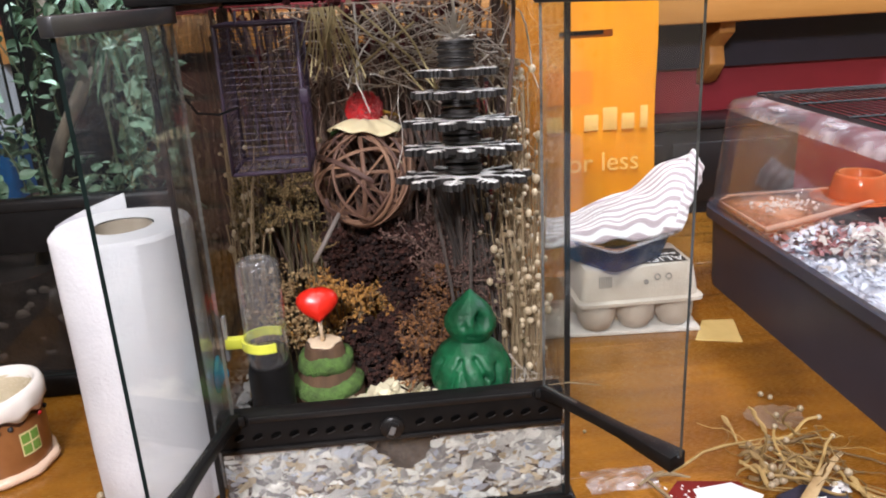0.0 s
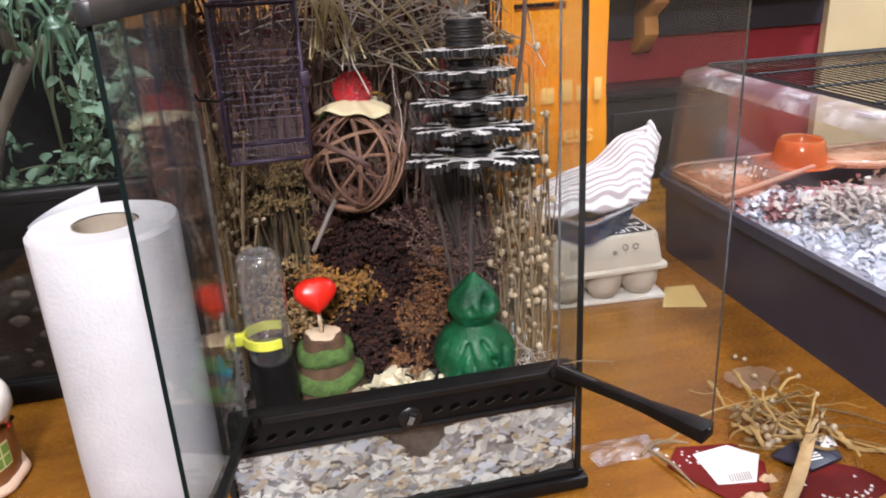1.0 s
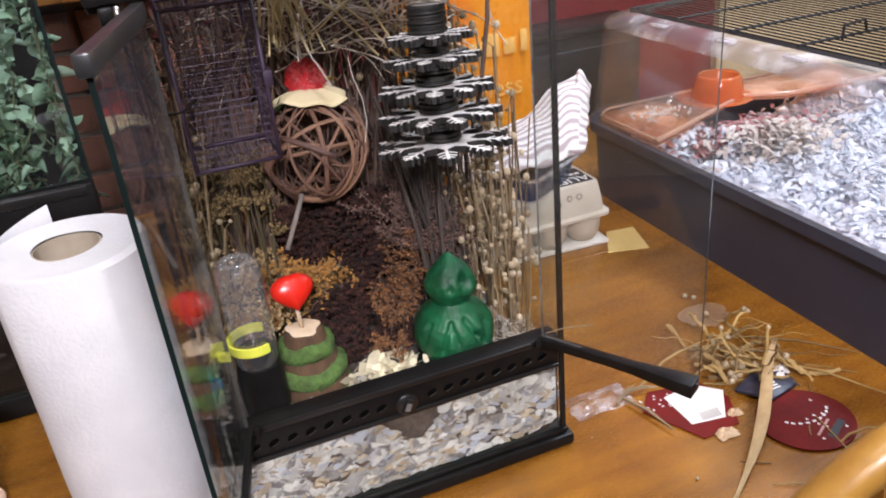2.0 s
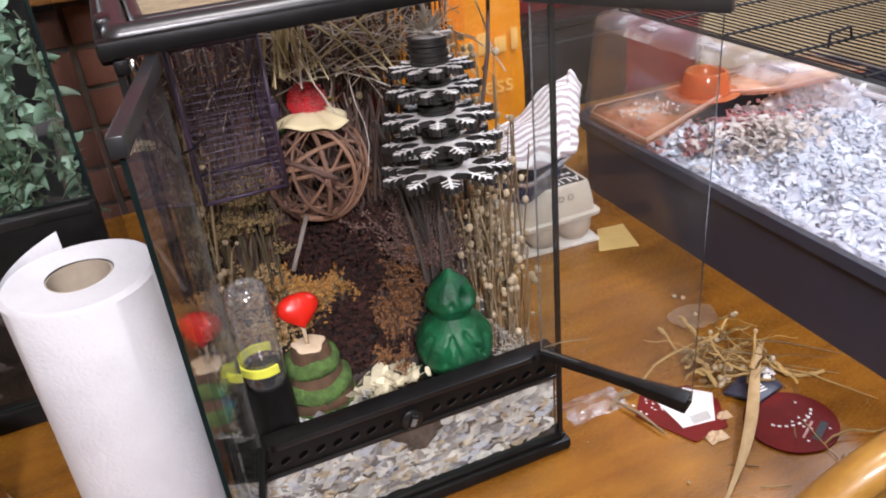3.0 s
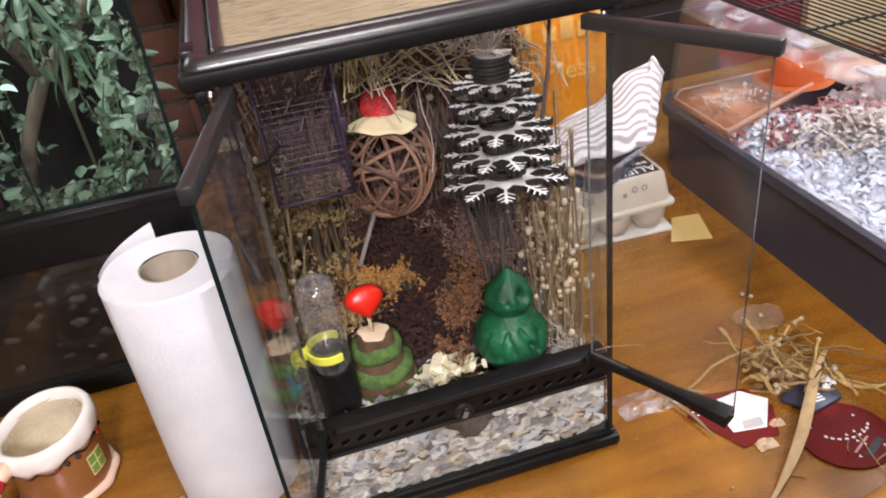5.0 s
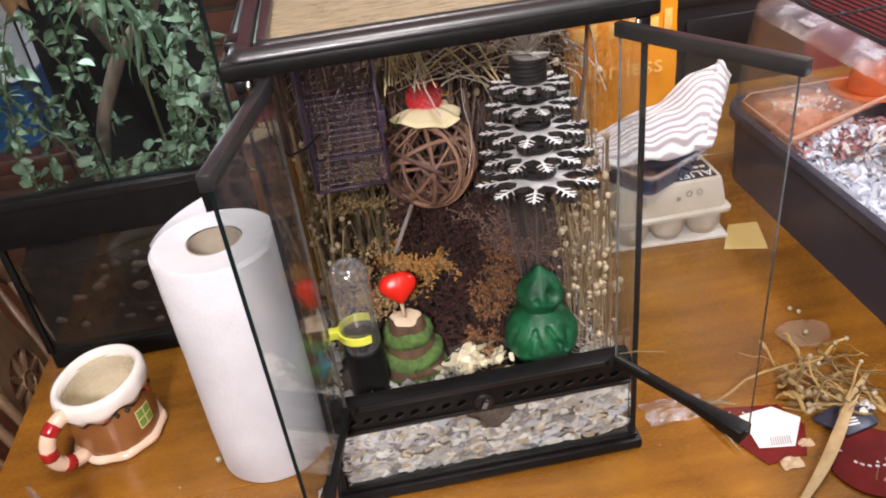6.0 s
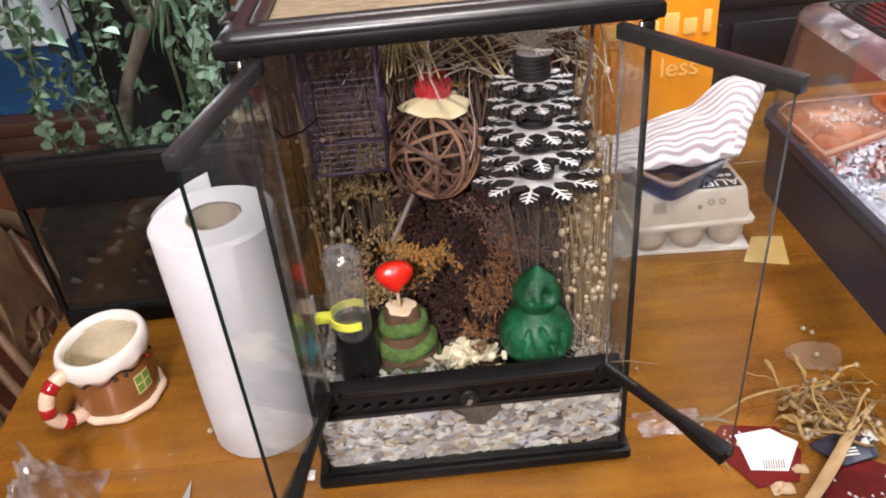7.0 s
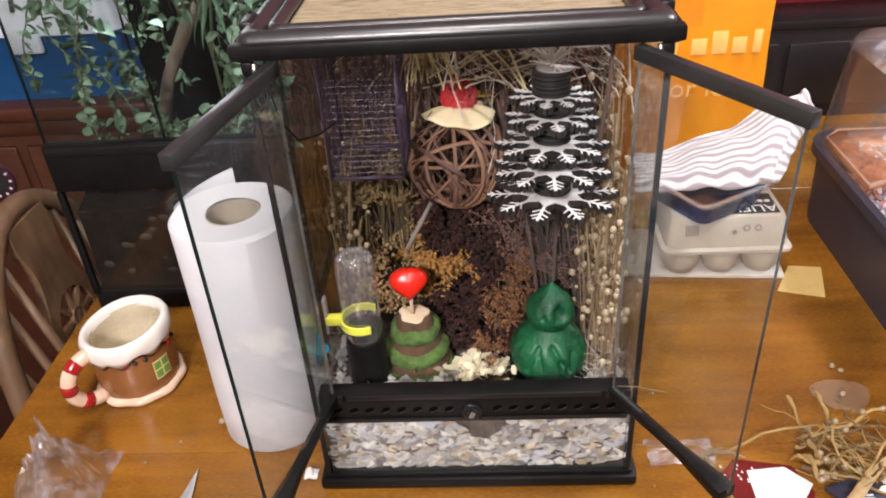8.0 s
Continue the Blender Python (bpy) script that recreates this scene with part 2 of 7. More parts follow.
MUGGREEN = material("green_glaze", (0.20, 0.36, 0.075), (0.15, 0.30, 0.055), 0.2, bump=0, coat=0.5)
MUGLINE = material("yellow_glaze_line", (0.76, 0.70, 0.36), (0.70, 0.62, 0.3), 0.2, bump=0)
MUGIN = material("cream_glaze_inside", (0.66, 0.58, 0.42), (0.54, 0.46, 0.32), 0.25, coat=0.3)
MORTAR = material("grey_mortar", (0.16, 0.135, 0.11), (0.11, 0.09, 0.075), 0.95, bump=0.5)
BRICK = material("brown_brick", (0.20, 0.085, 0.055), (0.10, 0.045, 0.032), 0.9, scale=40, bump=0.6, fine=150, random_object=True)
REDWALL = material("dark_red_paint", (0.23, 0.012, 0.022), (0.18, 0.009, 0.017), 0.6, scale=6)
CREAMWALL = material("cream_wall_paint", (0.66, 0.52, 0.30), (0.58, 0.45, 0.25), 0.8, scale=5)
# colour of the unseen south wall, darkened to cut reflections in glass and plastic
DIMWALL = material("darkened_unseen_wall", (0.15, 0.115, 0.085), (0.10, 0.076, 0.056), 0.8, scale=5)
CEILING = material("white_ceiling_paint", (0.75, 0.73, 0.68), (0.68, 0.66, 0.62), 0.9, scale=5)
CARPET = material("dark_carpet", (0.06, 0.04, 0.035), (0.035, 0.025, 0.02), 0.95, scale=30)
REDWOOD = material("red_brown_cabinet_wood", (0.088, 0.027, 0.013), (0.048, 0.014, 0.007), 0.35, scale=6, stretch=(1, 8, 8), coat=0.3)
BEAM = material("orange_pine_shelf", (0.44, 0.20, 0.05), (0.38, 0.165, 0.036), 0.4, scale=6, stretch=(1, 8, 8))
NAVY = material("dark_navy_band", (0.022, 0.018, 0.032), (0.014, 0.012, 0.02), 0.6, scale=10)
DARKBOX = material("black_lacquer", (0.010, 0.008, 0.009), (0.018, 0.014, 0.014), 0.35, scale=10)
BLUEPL = material("blue_plastic", (0.010, 0.085, 0.235), (0.008, 0.066, 0.19), 0.4)
GREYPL = material("pale_grey_plastic", (0.52, 0.54, 0.58), (0.45, 0.47, 0.51), 0.45)
STRING = material("white_string", (0.72, 0.69, 0.63), (0.58, 0.54, 0.48), 0.95)
JUTE = material("straw_raffia", (0.52, 0.44, 0.24), (0.38, 0.30, 0.15), 0.85, island=True)


def stained(m, scale, low, high):
    """Broad blotches of darker and rubbed varnish over a material's colour."""
    nt = m.node_tree
    p = nt.nodes["Principled BSDF"]
    src = p.inputs["Base Color"].links[0].from_socket
    tc = nt.nodes.new("ShaderNodeTexCoord")
    no = nt.nodes.new("ShaderNodeTexNoise")
    no.inputs["Scale"].default_value, no.inputs["Detail"].default_value, no.inputs["Distortion"].default_value = scale, 5, 0.6
    nt.links.new(tc.outputs["Object"], no.inputs["Vector"])
    mr = nt.nodes.new("ShaderNodeMapRange")
    mr.inputs["From Min"].default_value, mr.inputs["From Max"].default_value = 0.34, 0.62
    mr.inputs["To Min"].default_value, mr.inputs["To Max"].default_value = low, high
    nt.links.new(no.outputs["Fac"], mr.inputs["Value"])
    mul = nt.nodes.new("ShaderNodeVectorMath")
    mul.operation = "SCALE"
    nt.links.new(src, mul.inputs[0])
    nt.links.new(mr.outputs[0], mul.inputs["Scale"])
    nt.links.new(mul.outputs[0], p.inputs["Base Color"])
    return m


stained(PINE, 6.5, 0.62, 1.10)
stained(CHAIR_OLD, 14, 0.7, 1.15)
stained(GREEN, 45, 0.55, 1.15)
stained(PAPER, 18, 0.95, 1.02)


def striped(name, a, b, per_metre):
    m = material(name, a, b, 0.95, bump=0.4, fine=500, sheen=0.3)
    nt = m.node_tree
    uv = nt.nodes.new("ShaderNodeTexCoord")
    sep = nt.nodes.new("ShaderNodeSeparateXYZ")
    nt.links.new(uv.outputs["UV"], sep.inputs[0])
    mul = nt.nodes.new("ShaderNodeMath")
    mul.operation = "MULTIPLY"
    mul.inputs[1].default_value = per_metre
    nt.links.new(sep.outputs[1], mul.inputs[0])
    pp = nt.nodes.new("ShaderNodeMath")
    pp.operation = "PINGPONG"
    pp.inputs[1].default_value = 1.0
    nt.links.new(mul.outputs[0], pp.inputs[0])
    mr = nt.nodes.new("ShaderNodeMapRange")
    mr.inputs["From Min"].default_value, mr.inputs["From Max"].default_value = 0.36, 0.54
    nt.links.new(pp.outputs[0], mr.inputs["Value"])
    col = [n for n in nt.nodes if n.bl_idname == "ShaderNodeMix"][0]
    nt.links.new(mr.outputs[0], col.inputs[0])
    return m


def woven(name, a, b, holes):
    """Woven cloth of streaky threads along x, crossed by finer ones, with open pores between them."""
    m = material(name, a, b, 0.85, scale=12, stretch=(5, 24, 1), bump=0.5, fine=160, spec=0.2)
    nt = m.node_tree
    p, out = nt.nodes["Principled BSDF"], nt.nodes["Material Output"]
    tr = nt.nodes.new("ShaderNodeBsdfTransparent")
    mix = nt.nodes.new("ShaderNodeMixShader")
    mix.inputs[0].default_value = holes
    nt.links.new(p.outputs[0], mix.inputs[1])
    nt.links.new(tr.outputs[0], mix.inputs[2])
    nt.links.new(mix.outputs[0], out.inputs["Surface"])
    return m


SCREEN = woven("tan_woven_screen", (0.64, 0.52, 0.34), (0.33, 0.25, 0.15), 0.50)
TOWEL = striped("striped_towelling", (0.45, 0.365, 0.385), (0.82, 0.79, 0.79), 34)


# ---- mesh tools ----
class Geo:
    """Vertices, faces and a material slot for each face."""

    def __init__(self):
        self.v, self.f, self.s, self.uv = [], [], [], None

    def add(self, verts, faces, slot=0):
        n = len(self.v)
        self.v += [tuple(p) for p in verts]
        self.f += [tuple(i + n for i in f) for f in faces]
        self.s += [slot] * len(faces)
        return self

    def box(self, lo, hi, slot=0, m=None):
        (a, b, c), (d, e, f) = lo, hi
        pts = [Vector(p) for p in ((a, b, c), (d, b, c), (d, e, c), (a, e, c), (a, b, f), (d, b, f), (d, e, f), (a, e, f))]
        if m:
            pts = [m @ p for p in pts]
        return self.add(pts, [(0, 3, 2, 1), (4, 5, 6, 7), (0, 1, 5, 4), (1, 2, 6, 5), (2, 3, 7, 6), (3, 0, 4, 7)], slot)

    def tube(self, pts, r, seg=6, slot=0, flat=1.0, cap=True):
        """A round or flattened rod along points; r is a number or one for each point."""
        pts = [Vector(p) for p in pts]
        rs = r if isinstance(r, (list, tuple)) else [r] * len(pts)
        n0 = len(self.v)
        side = None
        for i, p in enumerate(pts):
            d = (pts[min(i + 1, len(pts) - 1)] - pts[max(i - 1, 0)]).normalized()
            if side is None:
                side = d.orthogonal().normalized()
            side = (side - d * side.dot(d)).normalized()
            up = d.cross(side)
            for k in range(seg):
                a = 2 * math.pi * k / seg
                self.v.append(tuple(p + side * (math.cos(a) * rs[i]) + up * (math.sin(a) * rs[i] * flat)))
        for i in range(len(pts) - 1):
            for k in range(seg):
                a, b = n0 + i * seg + k, n0 + i * seg + (k + 1) % seg
                self.f.append((a, b, b + seg, a + seg))
                self.s.append(slot)
        if cap:
            self.f.append(tuple(n0 + k for k in reversed(range(seg))))
            self.f.append(tuple(n0 + (len(pts) - 1) * seg + k for k in range(seg)))
            self.s += [slot, slot]
        return self

    def lathe(self, profile, centre=(0, 0, 0), seg=32, slot=0, m=None, wave=None, cap=False):
        """profile: (radius, height) from below; wave(angle, i) may add to radius and height."""
        n0 = len(self.v)
        for i, (r, z) in enumerate(profile):
            for k in range(seg):
                a = 2 * math.pi * k / seg
                dr, dz = wave(a, i) if wave else (0, 0)
                p = Vector((math.cos(a) * (r + dr), math.sin(a) * (r + dr), z + dz))
                self.v.append(tuple((m @ p if m else p) + Vector(centre)))
        for i in range(len(profile) - 1):
            for k in range(seg):
                a, b = n0 + i * seg + k, n0 + i * seg + (k + 1) % seg
                self.f.append((a, b, b + seg, a + seg))
                self.s.append(slot)
        if cap:
            self.f.append(tuple(n0 + k for k in reversed(range(seg))))
            self.f.append(tuple(n0 + (len(profile) - 1) * seg + k for k in range(seg)))
            self.s += [slot, slot]
        return self

    def ball(self, c, r, slot=0, rings=4, seg=7, stretch=(1, 1, 1)):
        prof = [(r * math.sin(math.pi * i / rings), -r * math.cos(math.pi * i / rings)) for i in range(rings + 1)]
        prof[0], prof[-1] = (r * 0.02, -r), (r * 0.02, r)
        m = Matrix.Diagonal((*stretch, 1))
        return self.lathe(prof, c, seg, slot, m)

    def bit(self, c, r, slot=0):
        """A small uneven lump."""
        x, y, z = c
        j = [r * random.uniform(0.6, 1.3) for _ in range(6)]
        pts = [(x + j[0], y, z), (x - j[1], y, z), (x, y + j[2], z), (x, y - j[3], z), (x, y, z + j[4]), (x, y, z - j[5])]
        return self.add(pts, [(0, 2, 4), (2, 1, 4), (1, 3, 4), (3, 0, 4), (2, 0, 5), (1, 2, 5), (3, 1, 5), (0, 3, 5)], slot)

    def slab(self, outline, z0, z1, slot=0, m=None):
        """A flat outline (x, y) given a thickness."""
        n = len(outline)
        pts = [Vector((x, y, z0)) for x, y in outline] + [Vector((x, y, z1)) for x, y in outline]
        if m:
            pts = [m @ p for p in pts]
        return self.add(pts, [tuple(reversed(range(n))), tuple(range(n, 2 * n))]
                        + [(i, (i + 1) % n, n + (i + 1) % n, n + i) for i in range(n)], slot)

    def mesh(self, name, mats, smooth=False, bevel=0.0, segments=2):
        me = bpy.data.meshes.new(name)
        me.from_pydata(self.v, [], self.f)
        for mt in mats if isinstance(mats, (list, tuple)) else [mats]:
            me.materials.append(mt)
        me.polygons.foreach_set("material_index", self.s)
        if self.uv:
            layer = me.uv_layers.new(name="UVMap")
            for loop in me.loops:
                layer.data[loop.index].uv = self.uv[loop.vertex_index]
        if bevel:
            bm = bmesh.new()
            bm.from_mesh(me)
            edges = [e for e in bm.edges if len(e.link_faces) == 2 and e.calc_face_angle(0) > 0.6]
            bmesh.ops.bevel(bm, geom=edges, offset=bevel, segments=segments, profile=0.5, affect="EDGES")
            bm.to_mesh(me)
            bm.free()
        if smooth or bevel:
            me.shade_smooth()
            if bevel or smooth == "auto":
                me.set_sharp_from_angle(angle=radians(40))
        me.update()
        return me


def thing(name, base, label, category, group="", kind=""):
    """A thing of several parts: an Empty at its base; parts are given in the room's metres."""
    ob = new(name)
    ob.empty_display_size = 0.02
    ob.location = base
    return tagged(ob, label, category, group, kind)


def part(name, geo, mats, parent, label="", smooth=False, bevel=0.0, local=False, segments=2):
    me = geo if isinstance(geo, bpy.types.Mesh) else geo.mesh(name, mats, smooth, bevel, segments)
    ob = new(name, me)
    ob.parent = parent
    if not local:
        top = parent
        while top.parent:
            top = top.parent
        if parent.parent is None:
            ob.matrix_parent_inverse = Matrix.Translation(-parent.location)
    return tagged(ob, label)


def solo(name, geo, mats, label, category, group="", kind="", smooth=False, bevel=0.0):
    return tagged(new(name, geo.mesh(name, mats, smooth, bevel)), label, category, group, kind)


def lettering(text, size, m, material_, name, parent, depth=0.0004):
    """Flat letters of the built-in font as a mesh; m places them."""
    cu = bpy.data.curves.new(name, "FONT")
    cu.body, cu.size, cu.extrude, cu.align_x, cu.align_y = text, size, depth, "CENTER", "CENTER"
    tmp = bpy.data.objects.new(name, cu)
    me = bpy.data.meshes.new_from_object(tmp)
    bpy.data.objects.remove(tmp)
    bpy.data.curves.remove(cu)
    me.transform(m)
    me.materials.clear()
    me.materials.append(material_)
    return part(name, me, None, parent)


def rnd(a, b):
    return random.uniform(a, b)


def wander(start, direction, length, steps, bend, droop=0.0):
    """Points of a stem that bends at random."""
    p, d = Vector(start), Vector(direction).normalized()
    out = [p.copy()]
    for _ in range(steps):
        d = (d + Vector((rnd(-bend, bend), rnd(-bend, bend), rnd(-bend, bend) - droop))).normalized()
        p = p + d * (length / steps)
        out.append(p.copy())
    return out


def pane(lo, hi):
    """A glass pane: the two large sides clear, the cut edges dark green."""
    g = Geo().box(lo, hi)
    size = [h - l for l, h in zip(lo, hi)]
    thin = size.index(min(size))
    pairs = {2: (0, 1), 1: (2, 4), 0: (3, 5)}[thin]
    g.s = [0 if i in pairs else 1 for i in range(6)]
    return g

# ---- the room ----
FLOOR = -0.75
solo("floor", Geo().box((-2.4, -2.4, FLOOR - 0.1), (2.4, 1.1, FLOOR)), CARPET, "dark brown carpeted floor of the room", "floor", kind="structure")
solo("ceiling", Geo().box((-2.4, -2.4, 1.65), (2.4, 1.1, 1.75)), CEILING, "white painted ceiling", "ceiling", kind="structure")
solo("wall_north", Geo().box((-2.4, 1.0, FLOOR), (1.13, 1.1, 1.65)), REDWALL, "dark red painted wall behind the table", "wall", kind="structure")
solo("wall_north_cream", Geo().box((1.13, 0.98, FLOOR), (2.4, 1.1, 1.65)), CREAMWALL, "cream painted chimney breast wall", "wall", kind="structure")
# out of view; its dark colour keeps glass and black plastic from going hazy
solo("wall_south", Geo().box((-2.4, -2.5, FLOOR), (2.4, -2.4, 1.65)), DIMWALL, "unseen south wall, coloured dark brown to dim reflections", "wall", kind="structure")
solo("wall_west", Geo().box((-2.5, -2.4, FLOOR), (-2.4, 1.1, 1.65)), CREAMWALL, "cream painted wall", "wall", kind="structure")
solo("wall_east", Geo().box((2.4, -2.4, FLOOR), (2.5, 1.1, 1.65)), CREAMWALL, "cream painted wall", "wall", kind="structure")
for nm, at, r, c, st in (("ceiling_lamp", (-0.35, -1.75), 0.22, (0.98, 0.97, 0.97), 4.0), ("ceiling_lamp", (0.25, -0.30), 0.20, (1.0, 0.96, 0.90), 2.0), ("ceiling_lamp", (1.45, 0.35), 0.18, (0.80, 0.90, 1.0), 2.0)):
    lamp = thing(nm, (at[0], at[1], 1.65), "round white flush ceiling lamp, lit", "ceiling lamp", "ceiling lamps")
    part("diffuser", Geo().lathe([(0.01, 1.545), (r * 0.8, 1.55), (r, 1.585), (r, 1.60)], (*at, 0), 32), glowing("lamp_glow", c, st), lamp, smooth=True)
    part("rim", Geo().lathe([(r, 1.598), (r + 0.015, 1.60), (r + 0.015, 1.65), (0.01, 1.65)], (*at, 0), 32), CLIP, lamp, smooth="auto")

# pine table
table = thing("table", (0.3, 0.3, FLOOR), "varnished orange pine dining table with worn top", "table")
TX0, TX1, TY0, TY1 = -0.545, 1.16, -0.215, 0.86
widths = [0.26, 0.27, 0.27, 0.275]
y = TY0
for w in widths:
    part("plank", Geo().box((TX0, y, -0.028), (TX1, y + w - 0.0003, 0.0)), PINE, table, bevel=0.0006, segments=1)
    y += w
part("apron", Geo().box((TX0 + 0.06, TY0 + 0.05, -0.13), (TX1 - 0.06, TY0 + 0.075, -0.028)), PINE, table, bevel=0.002)
part("apron", Geo().box((TX0 + 0.06, TY1 - 0.075, -0.13), (TX1 - 0.06, TY1 - 0.05, -0.028)), PINE, table, bevel=0.002)
part("apron", Geo().box((TX0 + 0.05, TY0 + 0.08, -0.13), (TX0 + 0.075, TY1 - 0.08, -0.028)), PINE, table, bevel=0.002)
for lx in (TX0 + 0.08, TX1 - 0.08):
    for ly in (TY0 + 0.08, TY1 - 0.08):
        part("leg", Geo().lathe([(0.022, FLOOR), (0.03, -0.6), (0.024, -0.5), (0.038, -0.3), (0.03, -0.17), (0.042, -0.15), (0.042, -0.03)], (lx, ly, 0), 20), PINE, table, smooth=True)


def windsor_chair(m, wood, label, TOP=0.915):
    """A hoop-backed chair with spindles, a pierced wheel splat, a dished seat and turned legs; it faces its +y, base at the floor."""
    ch = thing("windsor_chair", (0, 0, 0), label, "chair", "dining chairs")
    HW, SEAT = 0.195, 0.44
    hoop = []
    for i in range(33):
        a = math.pi * i / 32
        hoop.append((-math.cos(a) * HW, -0.20 - 0.06 * math.sin(a), SEAT + math.sin(a) ** 0.75 * (TOP - SEAT)))
    part("hoop", Geo().tube(hoop, 0.0155, 12), wood, ch, smooth=True, local=True)
    seat = [(math.cos(2 * math.pi * i / 40) * 0.21, math.sin(2 * math.pi * i / 40) * 0.20) for i in range(40)]
    part("seat", Geo().slab(seat, SEAT - 0.035, SEAT), wood, ch, bevel=0.008, local=True)
    for x in (-0.155, -0.115, -0.075, 0.075, 0.115, 0.155):
        a = math.acos(min(1, abs(x) / HW))
        h = SEAT + math.sin(a) ** 0.75 * (TOP - SEAT)
        part("spindle", Geo().tube([(x * 0.85, -0.19, SEAT), (x * 0.93, -0.205, SEAT + 0.2), (x, -0.20 - 0.06 * math.sin(a), h)], [0.006, 0.0085, 0.005], 8), wood, ch, smooth=True, local=True)
    # splat: waisted board pierced by a wheel
    zc = 0.70

    def half(z):
        u = (z - SEAT) / (TOP - SEAT)
        return 0.036 + 0.032 * math.exp(-((z - zc) / 0.06) ** 2) + 0.012 * math.exp(-((u - 0.18) / 0.1) ** 2) + 0.014 * math.exp(-((u - 0.92) / 0.08) ** 2)

    zs = [SEAT + (TOP - 0.012 - SEAT) * i / 24 for i in range(25)]
    ring = [(0.047 * math.sin(math.pi + 2 * math.pi * i / 28), zc + 0.047 * math.cos(math.pi + 2 * math.pi * i / 28)) for i in range(29)]
    outline = [(0.0005, SEAT)] + [(half(z), z) for z in zs] + [(-half(z), z) for z in reversed(zs)] + [(-0.0005, SEAT), (-0.0005, zc - 0.047)] + ring[1:-1] + [(0.0005, zc - 0.047)]
    tip = Matrix.Translation((0, -0.188, 0)) @ Matrix(((1, 0, 0, 0), (0, -0.128, -1, 0.128 * SEAT), (0, 1, 0, 0), (0, 0, 0, 1)))
    splat = part("splat", Geo().slab(outline, 0.0, 0.012, 0, tip), wood, ch, "pierced wheel splat", local=True)
    for k in range(4):
        a = math.pi * k / 4
        part("spoke", Geo().tube([tip @ Vector((-math.cos(a) * 0.049, zc - math.sin(a) * 0.049, 0.006)), tip @ Vector((math.cos(a) * 0.049, zc + math.sin(a) * 0.049, 0.006))], 0.0055, 6), wood, splat, local=True)
    part("hub", Geo().lathe([(0.015, -0.001), (0.015, 0.013), (0.001, 0.014)], (0, 0, 0), 16, 0, tip @ Matrix.Translation((0, zc, 0))), wood, splat, local=True)
    for sx in (-1, 1):
        for sy in (-1, 1):
            part("leg", Geo().tube([(sx * 0.13, sy * 0.12, SEAT - 0.03), (sx * 0.155, sy * 0.15, 0.22), (sx * 0.18, sy * 0.175, 0.0)], [0.013, 0.02, 0.012], 10), wood, ch, smooth=True, local=True)
    part("stretcher", Geo().tube([(-0.155, 0, 0.2), (0, 0, 0.2), (0.155, 0, 0.2)], [0.008, 0.014, 0.008], 8), wood, ch, smooth=True, local=True)
    ch.matrix_basis = m
    return ch


windsor_chair(pose(-0.375, 0.365, FLOOR, 0, 0, -90), CHAIR_OLD, "brown beech hoop-back chair with pierced splat, pushed to the table", 0.885)
windsor_chair(pose(0.315, -0.002, FLOOR, 0, 0, -3), CHAIR, "honey pine hoop-back chair tucked under the table")

# ---- behind the table ----
shelf = thing("mantel_shelf", (0.3, 0.93, 0.36), "long orange pine mantel shelf with scrolled brackets", "shelf")
part("board", Geo().box((-1.4, 0.86, 0.365), (1.13, 1.0, 0.43)), BEAM, shelf, bevel=0.006)
for bx in (-0.9, 0.69):
    side = [(0, 0), (0.10, 0), (0.10, -0.022), (0.055, -0.05), (0.065, -0.085), (0.03, -0.12), (0.0, -0.13)]
    m = Matrix.Translation((bx, 1.0, 0.365)) @ Matrix.Rotation(radians(90), 4, "Z") @ Matrix.Rotation(radians(90), 4, "X")
    part("bracket", Geo().slab([(-a, b) for a, b in side], -0.016, 0.016, 0, m), BEAM, shelf, bevel=0.003)
breast = thing("brick_chimney_breast", (-0.2, 0.98, FLOOR), "brown brick chimney breast under the mantel shelf", "brickwork", kind="structure")
part("mortar", Geo().box((-0.66, 0.972, FLOOR), (0.20, 0.984, 0.362)), MORTAR, breast)
brick_mesh = Geo().box((0, 0, 0), (0.205, 0.012, 0.062)).mesh("brick", BRICK, bevel=0.002)
for row in range(15):
    for col in range(4):
        bx = -0.655 + col * 0.215 + (0.0 if row % 2 else 0.0)
        bk = new("brick", brick_mesh)
        bk.parent = breast
        bk.matrix_parent_inverse = Matrix.Translation(-breast.location)
        bk.matrix_basis = pose(bx + rnd(-0.002, 0.002), 0.9635 + rnd(-0.0015, 0.0015), -0.735 + row * 0.0725)
solo("wall_panel", Geo().box((0.205, 0.985, 0.27), (1.12, 0.9985, 0.362)), NAVY, "dark navy band of wall under the shelf", "wall panel", kind="structure")
chest = thing("black_cabinet", (0.58, 0.93, FLOOR), "low black lacquered cabinet with a ledge", "cabinet")
part("body", Geo().box((0.30, 0.875, FLOOR), (0.84, 0.984, 0.165)), DARKBOX, chest, bevel=0.004)
part("top", Geo().box((0.29, 0.87, 0.166), (0.85, 0.984, 0.182)), DARKBOX, chest, "polished edge", bevel=0.003)
for dx in (0.32, 0.58):
    part("drawer", Geo().box((dx, 0.868, 0.02), (dx + 0.24, 0.876, 0.14)), DARKBOX, chest, bevel=0.003)

side = thing("sideboard", (-0.95, 0.85, FLOOR), "red-brown wooden sideboard with moulded edge", "sideboard")
part("body", Geo().box((-1.5, 0.735, FLOOR), (-0.40, 0.98, 0.085)), REDWOOD, side, bevel=0.003)
part("top", Geo().box((-1.53, 0.71, 0.118), (-0.38, 0.983, 0.145)), REDWOOD, side, bevel=0.006)
part("moulding", Geo().box((-1.515, 0.722, 0.086), (-0.39, 0.983, 0.117)), REDWOOD, side, bevel=0.008)
